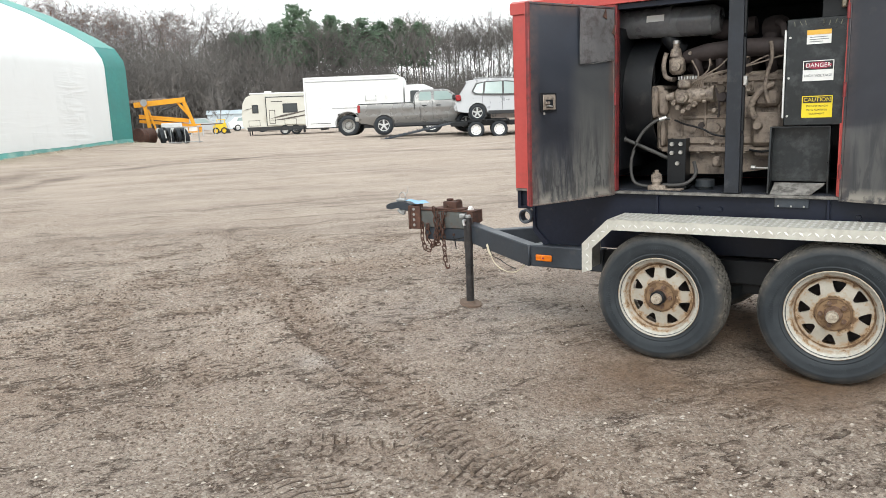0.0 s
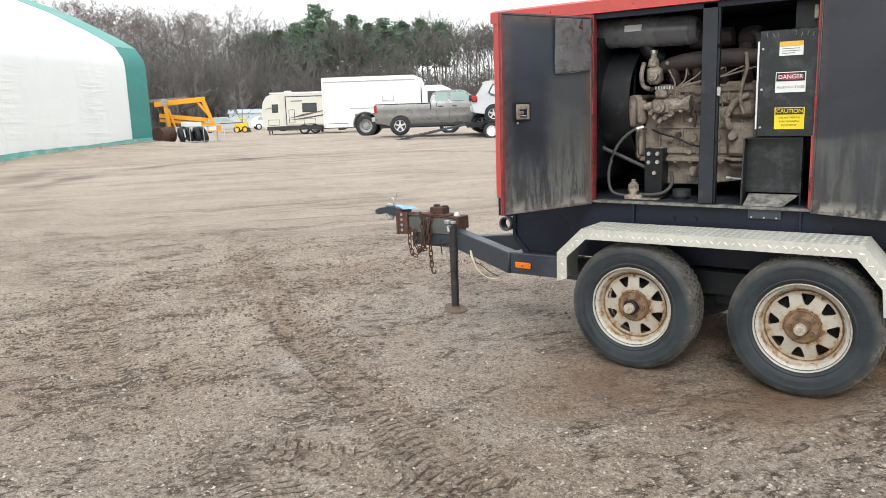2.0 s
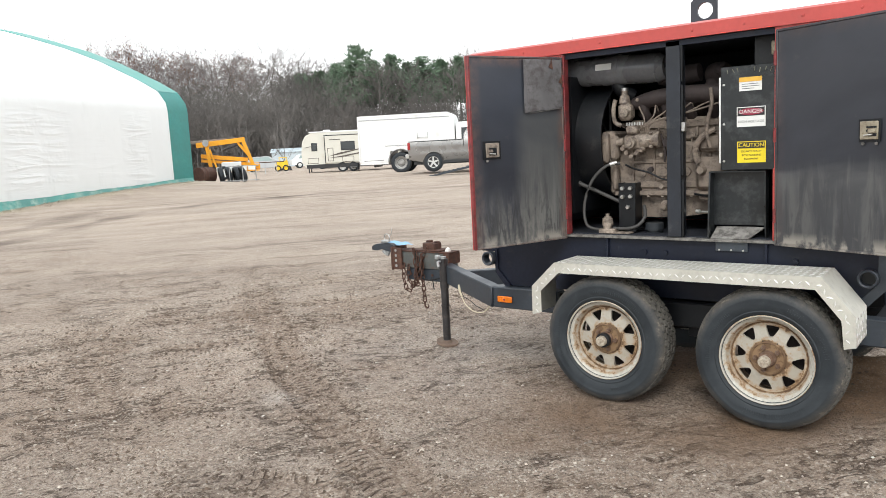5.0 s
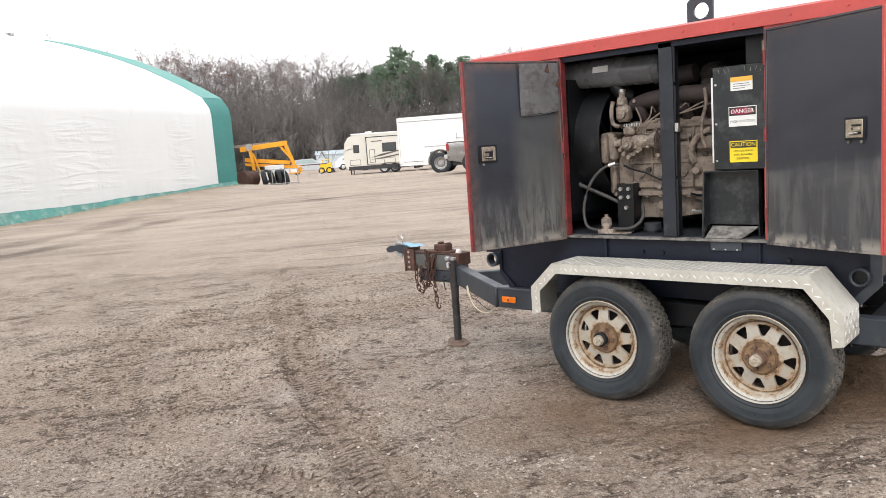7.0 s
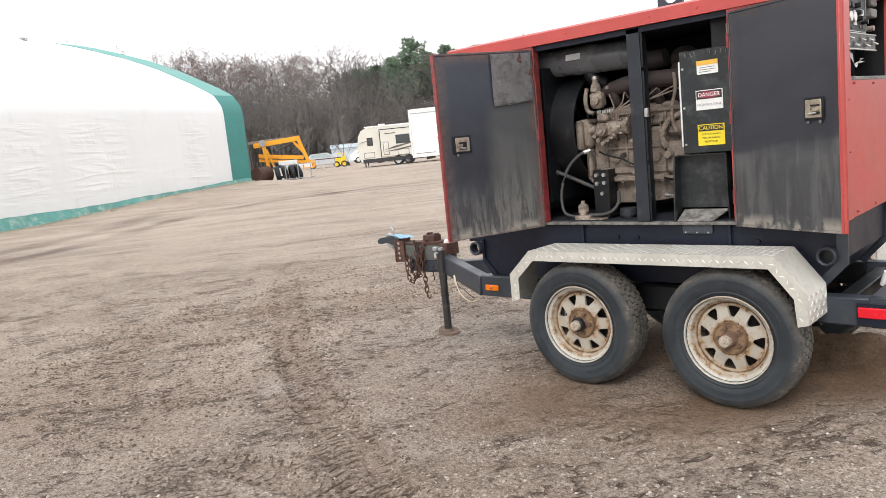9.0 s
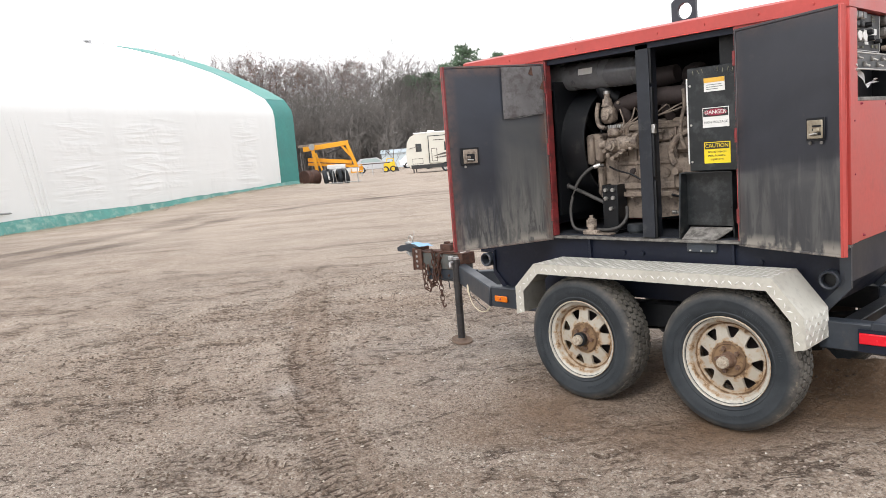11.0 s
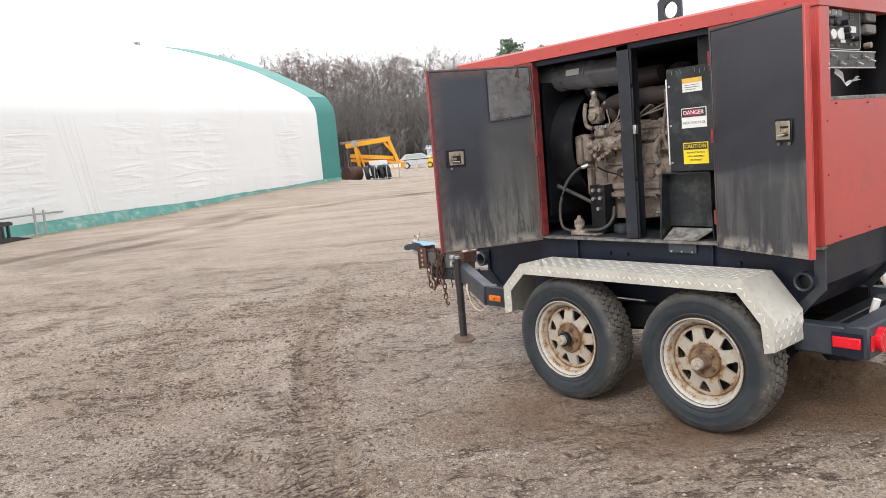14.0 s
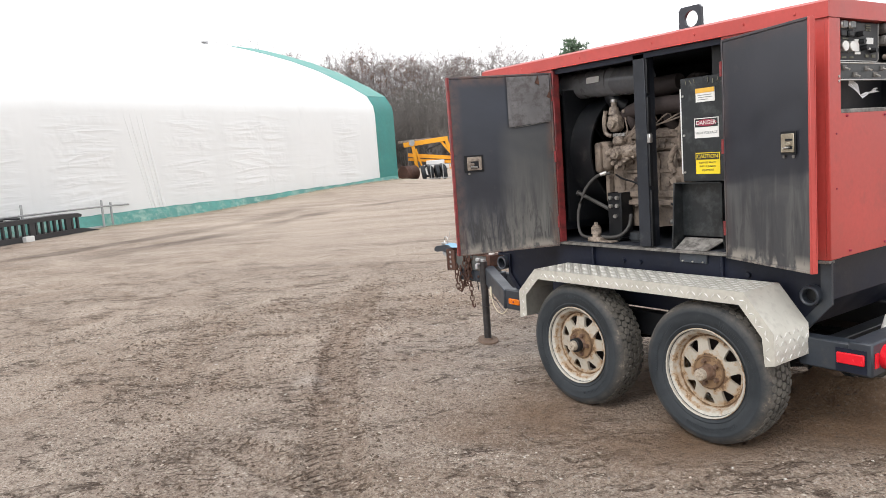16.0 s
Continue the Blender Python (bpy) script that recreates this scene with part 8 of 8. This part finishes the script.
# car hauler and the silver car on it
ct = stand("car_trailer", "black tandem car hauler with its ramps down", "trailer", (-14.92, 23.40), (2.4, -1.08), 30.5, z=0.17)
part("deck", Mesh().box(1.35, -1.0, 0.60, 6.2, 1.0, 0.68, 0.01).box(1.35, -1.02, 0.50, 6.2, -0.92, 0.66, 0.01).box(1.35, 0.92, 0.50, 6.2, 1.02, 0.66, 0.01), "black", ct, "black steel deck")
for sy in (-1, 1):
    part("fender", Mesh().prism([(1.90, 0.50), (2.05, 0.76), (3.75, 0.76), (3.90, 0.50), (3.82, 0.50), (3.70, 0.72), (2.10, 0.72), (1.98, 0.50)], 'y', sy * 1.02, sy * 1.30), "black", ct)
    for x in (2.4, 3.36):
        road_wheel(ct, x, sy * 1.15, 0.345, "white", "disc", sy)
    rp_ = Mesh()
    rp_.box(0, sy * 0.75 - 0.2, -0.07, 3.15, sy * 0.75 + 0.2, 0.0, 0.008, m=Matrix.Translation((-1.72, 0, 0.06)) @ Matrix.Rotation(radians(-11.2), 4, 'Y'))
    for i in range(14):
        rp_.box(0.1 + 0.21 * i, sy * 0.75 - 0.19, 0.0, 0.14 + 0.21 * i, sy * 0.75 + 0.19, 0.03, 0, m=Matrix.Translation((-1.72, 0, 0.06)) @ Matrix.Rotation(radians(-11.2), 4, 'Y'))
    part("ramp", rp_, "frame", ct, "lowered grey loading ramp")
part("hitch", Mesh().box(6.2, -0.06, 0.5, 7.6, 0.06, 0.62, 0.01), "black", ct)

sv = stand("silver_car", "silver compact sport utility car parked on the trailer", "car", (-15.47, 24.48), (0.88, -0.80), 30.5, z=0.855)
so = [(0.02, 0.42), (-0.05, 0.75), (0.02, 0.96), (0.10, 1.08), (0.34, 1.42), (0.44, 1.60), (0.40, 1.68), (0.72, 1.735), (1.6, 1.78), (2.5, 1.73), (2.75, 1.66), (3.40, 1.12), (4.30, 0.98), (4.42, 0.80), (4.42, 0.38), (3.95, 0.32)]
so += arch_pts(3.50, 0.35, 0.41)[::-1] + [(3.0, 0.28), (1.4, 0.28)] + arch_pts(0.88, 0.35, 0.41)[::-1] + [(0.3, 0.36)]
sv_body = part("body", shell(Mesh(), so, 0.90, 0.66, 1.02, 1.75), "silver", sv, "silver painted body")
for x in (0.88, 3.5):
    part("arch_liner", Mesh().cyl((x, -0.85, 0.36), (x, 0.85, 0.36), 0.405, n=28), "dark_trim", sv)
for sy in (-0.905, 0.905):
    frame_ = [(0.66, 1.24), (0.80, 1.12), (1.9, 1.07), (3.18, 1.05), (2.66, 1.60), (2.2, 1.655), (1.3, 1.655), (0.84, 1.58)]
    pane(sv, frame_, sy + (-0.004 if sy > 0 else 0.004), "dark_trim", "window_surround", lean=0.33, zm=1.02)
    for poly in ([(0.74, 1.25), (0.88, 1.16), (1.12, 1.14), (1.18, 1.60), (0.90, 1.54)], [(1.20, 1.14), (1.96, 1.11), (1.96, 1.62), (1.27, 1.61)], [(2.04, 1.11), (3.02, 1.10), (2.62, 1.56), (2.04, 1.62)]):
        pane(sv, poly, sy, "glass_pale", "window", lean=0.33, zm=1.02)
    part("tail_lamp", Mesh().box(-0.03, sy - 0.12, 0.86, 0.20, sy + 0.008, 1.12, 0.04), "tail_red", sv)
    part("cladding", Mesh().box(1.35, sy - 0.02, 0.27, 3.05, sy + 0.01, 0.42, 0.02), "dark_trim", sv_body)
    for x in (1.12, 1.96, 3.02):
        part("door_seam", Mesh().box(x - 0.006, sy - 0.002, 0.45, x + 0.006, sy + 0.002, 1.06), "dark_trim", sv_body)
    part("roof_rack", Mesh().tube([(0.75, sy * 0.68, 1.77), (1.0, sy * 0.68, 1.81), (2.2, sy * 0.68, 1.80), (2.45, sy * 0.68, 1.75)], 0.016, 6), "galv", sv_body)
    for x in (0.88, 3.50):
        road_wheel(sv, x, sy * 0.86, 0.35, "alloy", "spoke", -1 if sy < 0 else 1)
part("rear_glass", Mesh().add([(0.13, -0.62, 1.14), (0.13, 0.62, 1.14), (0.40, 0.52, 1.56), (0.40, -0.52, 1.56)], [(0, 1, 2, 3)]), "glass", sv)
part("bumper", Mesh().box(-0.12, -0.86, 0.40, 0.05, 0.86, 0.70, 0.05), "silver", sv)

# towable boom lift, folded
bl_ = thing("boom_lift", "folded orange-yellow articulated boom lift", "boom lift", pose(-32.2, 19.7, 0.34, 0, 0, 53.2) @ Matrix.Diagonal((0.9, 1, 1.05, 1)))


def beam(name, a, b, w, material, parent, label=""):
    a, b = Vector(a), Vector(b)
    d = b - a
    m = Matrix.Translation(a) @ d.to_track_quat('X', 'Z').to_matrix().to_4x4()
    return part(name, Mesh().box(0, -w / 2, -w / 2, d.length, w / 2, w / 2, 0.012, m=m), material, parent, label)


part("chassis", Mesh().box(0.9, -0.45, 0.40, 3.1, 0.45, 0.62, 0.02).box(1.2, -0.4, 0.62, 2.3, 0.4, 0.85, 0.03), "white", bl_)
beam("upper_boom", (-0.1, -0.2, 1.72), (2.6, -0.2, 1.92), 0.24, "yellow", bl_, "orange-yellow box boom")
beam("fly_boom", (-0.4, -0.2, 1.88), (1.6, -0.2, 1.96), 0.13, "tan_light", bl_)
beam("elbow", (2.45, -0.2, 1.98), (3.02, -0.2, 0.52), 0.20, "yellow", bl_)
beam("elbow_rib", (2.12, -0.2, 1.86), (2.92, -0.2, 0.95), 0.13, "yellow", bl_)
beam("elbow_tie", (2.36, -0.2, 1.60), (2.66, -0.2, 1.46), 0.10, "yellow", bl_)
beam("elbow_foot", (2.55, -0.2, 0.62), (3.35, -0.2, 0.55), 0.22, "yellow", bl_)
beam("lower_boom", (0.1, 0.1, 1.20), (2.7, 0.1, 0.92), 0.20, "yellow", bl_)
beam("lower_link", (0.1, 0.15, 0.98), (2.8, 0.15, 0.70), 0.15, "yellow", bl_)
beam("riser", (0.62, -0.25, 0.50), (0.45, -0.25, 1.80), 0.20, "yellow", bl_)
beam("riser_strut", (0.95, -0.28, 0.50), (0.62, -0.28, 1.50), 0.10, "yellow", bl_)
part("pivot_cap", Mesh().cyl((0.42, -0.42, 1.82), (0.42, -0.05, 1.82), 0.17, n=20), "galv", bl_)
part("hydraulic_ram", Mesh().cyl((1.3, -0.2, 1.45), (2.4, -0.2, 1.75), 0.05, n=12), "dark_trim", bl_)
part("basket", Mesh().box(2.6, -0.5, 0.36, 3.3, 0.3, 0.42).box(2.6, -0.5, 0.42, 2.64, -0.46, 0.75).box(3.26, -0.5, 0.42, 3.3, -0.46, 0.75).box(2.6, -0.5, 0.72, 3.3, -0.46, 0.76), "yellow", bl_)
for x in (1.3, 2.1):
    for sy in (-1, 1):
        road_wheel(bl_, x, sy * 0.55, 0.33, "white", "disc", sy)

# drums, tyres and rack beside the lift
dz = float(far_rise(-28.9, 17.6))
dr = thing("rusty_drum", "rusty brown steel drum lying on its side", "drum", pose(-28.9, 17.65, dz, 0, 0, 12))
part("shell", Mesh().lathe([(0.0, -0.42), (0.36, -0.42), (0.385, -0.40), (0.37, -0.38), (0.37, -0.15), (0.385, -0.13), (0.37, -0.11), (0.37, 0.38), (0.385, 0.40), (0.36, 0.42), (0, 0.42)], 32, Matrix.Translation((0, 0, 0.37))), "rust", dr)
for k, (x, y, tilt) in enumerate(((-28.40, 18.2, 82), (-28.22, 18.5, 78), (-28.0, 18.75, 84), (-27.85, 19.0, 74))):
    t = thing("loose_tyre", "black tyre leaning upright among yard clutter", "tyre", pose(x, y, float(far_rise(x, y)), 0, 0, -33 + 4 * k), "tyres by the lift")
    part("casing", Mesh().lathe([(0.20, -0.09), (0.24, -0.11), (0.33, -0.11), (0.36, -0.08), (0.36, 0.08), (0.33, 0.11), (0.24, 0.11), (0.20, 0.09), (0.22, 0.0)], 32, Matrix.Translation((0, 0, 0.36)) @ Matrix.Rotation(radians(90 - tilt), 4, 'X'), close=True), "black", t)
    part("tread", Mesh().lathe([(0.362, -0.075), (0.370, -0.07), (0.370, -0.01), (0.362, 0.0), (0.370, 0.01), (0.370, 0.07), (0.362, 0.075)], 32, Matrix.Translation((0, 0, 0.36)) @ Matrix.Rotation(radians(90 - tilt), 4, 'X')), "rubber", t)
rk = thing("steel_rack", "small grey steel tube rack", "rack", pose(-27.5, 18.75, float(far_rise(-28, 19.1)), 0, 0, 53))
for x in (-0.6, 0.0, 0.6):
    part("upright", Mesh().tube([(x, 0, 0), (x, 0, 0.75)], 0.022, 6, smooth=1), "galv", rk)
for z in (0.08, 0.75):
    part("rail", Mesh().tube([(-0.75, 0, z), (0.75, 0, z)], 0.02, 6, smooth=1), "galv", rk)
sl = thing("concrete_slab", "pale flat slab on the dirt", "slab", pose(-28.6, 18.2, float(far_rise(-28.6, 18.2)), 0, 0, 53))
part("slab", Mesh().box(-0.9, -1.1, 0.0, 0.9, -0.7, 0.08, 0.01), "sill", sl)

# distant yard
sh = thing("distant_shed", "pale blue-grey sheeted low shed far across the yard", "shed", pose(-71.5, 57.0, -0.1, 0, 0, 48))
part("wall", Mesh().box(0, 0, 0, 4.3, 3.0, 1.85), "tarp", sh)
part("roof", Mesh().prism([(-0.15, 1.86), (-0.15, 1.90), (1.5, 2.35), (3.15, 1.90), (3.15, 1.86)], 'x', -0.15, 4.45), "tarp", sh)
yl = thing("yellow_loader", "small bright yellow loader", "loader", pose(-52.1, 41.3, 0.0, 0, 0, 48) @ Matrix.Scale(0.82, 4))
part("hood", Mesh().prism([(0.0, 0.35), (0.0, 0.8), (0.25, 1.1), (1.3, 1.15), (1.4, 0.35)], 'y', -0.5, 0.5), "yellow_car", yl)
part("canopy", Mesh().box(0.35, -0.45, 1.45, 1.25, 0.45, 1.52, 0.02).box(0.38, -0.43, 1.1, 0.45, -0.37, 1.46).box(1.15, -0.43, 1.1, 1.22, -0.37, 1.46).box(0.38, 0.37, 1.1, 0.45, 0.43, 1.46).box(1.15, 0.37, 1.1, 1.22, 0.43, 1.46), "yellow_car", yl)
part("bucket", Mesh().prism([(1.35, 0.1), (1.75, 0.05), (1.6, 0.5), (1.4, 0.55)], 'y', -0.6, 0.6), "dark_trim", yl)
for x in (0.25, 1.1):
    for sy in (-1, 1):
        road_wheel(yl, x, sy * 0.55, 0.34, "yellow_car", "disc", sy)


def far_car(x, y, turn, paint, label):
    c = thing("parked_car", label, "car", pose(x, y, 0.0, 0, 0, turn), "cars across the yard")
    o = [(0.0, 0.35), (0.0, 0.85), (0.25, 0.95), (0.75, 1.38), (2.3, 1.42), (3.0, 0.98), (4.1, 0.85), (4.25, 0.35)]
    part("body", shell(Mesh(), o, 0.86, 0.65, 0.95, 1.4), paint, c)
    for sy in (-0.865, 0.865):
        pane(c, [(0.72, 1.0), (2.7, 1.0), (2.25, 1.34), (0.95, 1.32)], sy, "glass_pale", "window", lean=0.42, zm=0.95)
        for xx in (0.8, 3.3):
            road_wheel(c, xx, sy * 0.9, 0.32, "alloy", "disc", -1 if sy < 0 else 1)
    return c


far_car(-56.5, 41.2, 50, "silver", "small silver car far across the yard")
far_car(-50.5, 44.5, 40, "silver", "small silver car far across the yard")
far_car(-60.0, 50.0, 55, "white", "small white car far across the yard")
tf_ = thing("trestle", "steel trestle with lengths of pipe", "trestle", pose(-47.5, 35.2, 0.0, 0, 0, 50))
for x in (0, 0.9, 1.8):
    part("leg", Mesh().tube([(x, -0.3, 0), (x, 0, 0.9), (x, 0.3, 0)], 0.03, 6, smooth=1), "galv", tf_)
for k in range(4):
    part("pipe", Mesh().cyl((-0.6, -0.1 + 0.08 * k, 0.93 + 0.04 * (k % 2)), (2.4, -0.1 + 0.08 * k, 0.93 + 0.04 * (k % 2)), 0.035, n=10), ("rust", "galv")[k % 2], tf_)
up = thing("utility_pole", "thin pale grey pole at the woods' edge", "pole", pose(-34.2, 47.6, 0.0))
part("pole", Mesh().cyl((0, 0, 0), (0, 0, 4.9), 0.06, 0.045, 10), "pole", up)

# rail and slatted barrier beside the barn
rail = thing("pipe_railing", "low galvanised pipe railing beside the barn", "railing", pose(-19.9, -0.53, 0.0, 0, 0, 129.6))
for x, h in ((-2.2, 0.72), (0.0, 0.98), (3.1, 0.88), (3.5, 0.78), (4.9, 0.66)):
    part("post", Mesh().tube([(x, 0, -0.02), (x, 0, h)], 0.035, 8, smooth=1), "galv", rail)
part("top_rail", Mesh().tube([(-2.6, 0, 0.70), (3.2, 0, 0.68), (4.92, 0, 0.64)], 0.028, 8, smooth=1), "galv", rail)
part("ground_rail", Mesh().tube([(-2.6, 0.1, 0.05), (3.1, 0.1, 0.05)], 0.05, 8, smooth=1), "galv", rail)
part("rail_foot", Mesh().box(-0.42, -0.45, 0.0, -0.12, -0.25, 0.16, 0.02), "white_label", rail)
bar = thing("slatted_barrier", "black slatted plastic barrier lying by the railing", "barrier", pose(-18.75, -1.1, 0.0, 0, 0, 129.6))
part("top_beam", Mesh().prism([(-3.0, 0.60), (2.85, 0.60), (3.0, 0.55), (2.98, 0.48), (-3.0, 0.48)], 'y', 0.2, 0.75), "dark_trim", bar)
part("bottom_beam", Mesh().prism([(-3.0, 0.0), (3.9, 0.0), (3.4, 0.08), (3.0, 0.16), (-3.0, 0.16)], 'y', 0.2, 0.75), "dark_trim", bar)
for i in range(27):
    x = -2.9 + 0.22 * i
    wd = 0.07 if i % 6 else 0.2
    part("slat", Mesh().box(x, 0.22, 0.15, x + wd, 0.30, 0.49, 0.01), "dark_trim", bar)
for i in range(5):
    part("debris", Mesh().tube([(-1.8 + 0.5 * i, 0.4, 0.62), (-1.5 + 0.5 * i, 0.5, 0.66), (-1.2 + 0.55 * i, 0.45, 0.63)], 0.03, 6), "dark_trim", bar)

# ---- loose stones and clods ----
def scatter(name, count, lo, hi, region, seed, label, flat=0.55, mat="stone", clump=0.0):
    """Small angular stones half sunk in the ground, one mass."""
    R = np.random.RandomState(seed)
    x0, x1, y0, y1 = region
    x, y = R.uniform(x0, x1, count), R.uniform(y0, y1, count)
    s = lo + (hi - lo) * R.uniform(0, 1, count) ** 4.2
    if clump:
        near = np.min([along(r[0], x, y)[0] / r[1] for r in RUTS], axis=0)
        want = np.clip(0.5 * value_noise(x, y, 0.45, seed) + 0.4 * value_noise(x, y, 0.15, seed + 1) + 0.9 * np.exp(-((near - 0.9) / 0.7) ** 2), 0, 1)
        pick = R.uniform(0, 1, count) < want
        x, y, s = x[pick], y[pick], s[pick]
    keep = ~((np.abs(x - 0.43) < 0.75) & (y > -0.06) & (y < 0.22))
    x, y, s = x[keep], y[keep], s[keep]
    rel, damp_shade = near_relief(x, y)[:2]
    if mat == "stone":
        dry = R.uniform(0, 1, len(x)) > 1.7 * damp_shade
        x, y, s, rel = x[dry], y[dry], s[dry], rel[dry]
    z = far_rise(x, y) + rel
    c = np.array([(1, 0, 0), (0, 1, 0), (-1, 0, 0), (0, -1, 0), (0, 0, 1), (0, 0, -1)], float)
    t = R.uniform(0, 6.28, len(x))
    j = R.uniform(0.6, 1.3, (len(x), 6, 3))
    v = c[None] * j + R.uniform(-0.25, 0.25, (len(x), 6, 3))
    px = (v[..., 0] * np.cos(t)[:, None] - v[..., 1] * np.sin(t)[:, None]) * s[:, None] + x[:, None]
    py = (v[..., 0] * np.sin(t)[:, None] + v[..., 1] * np.cos(t)[:, None]) * s[:, None] + y[:, None]
    pz = v[..., 2] * s[:, None] * flat + z[:, None] + s[:, None] * 0.15
    V = np.stack([px, py, pz], -1).reshape(-1, 3)
    f = np.array([(0, 1, 4), (1, 2, 4), (2, 3, 4), (3, 0, 4), (1, 0, 5), (2, 1, 5), (3, 2, 5), (0, 3, 5)])
    F = (f[None] + 6 * np.arange(len(x))[:, None, None]).reshape(-1, 3)
    me = bpy.data.meshes.new(name)
    me.from_pydata(V.tolist(), [], F.tolist())
    me.materials.append(M[mat])
    return tagged(new(name, me), label, "gravel", kind="stuff")


scatter("gravel", 95000, 0.0016, 0.0115, (-5.5, 2.6, -2.6, 2.8), 3, "loose grey and tan gravel on the dirt")
scatter("far_gravel", 16000, 0.004, 0.014, (-14, -1, -3.5, 9), 5, "loose pebbles further across the yard")
scatter("clods", 40000, 0.003, 0.015, (-5.2, 2.2, -2.5, 2.6), 4, "crumbled clods of dark dirt along the ruts", 0.7, "clod", 1.0)
scatter("pebbles", 700, 0.006, 0.017, (-4.8, 1.6, -2.6, 0.4), 9, "larger pale pebbles strewn over the dirt", 0.65)
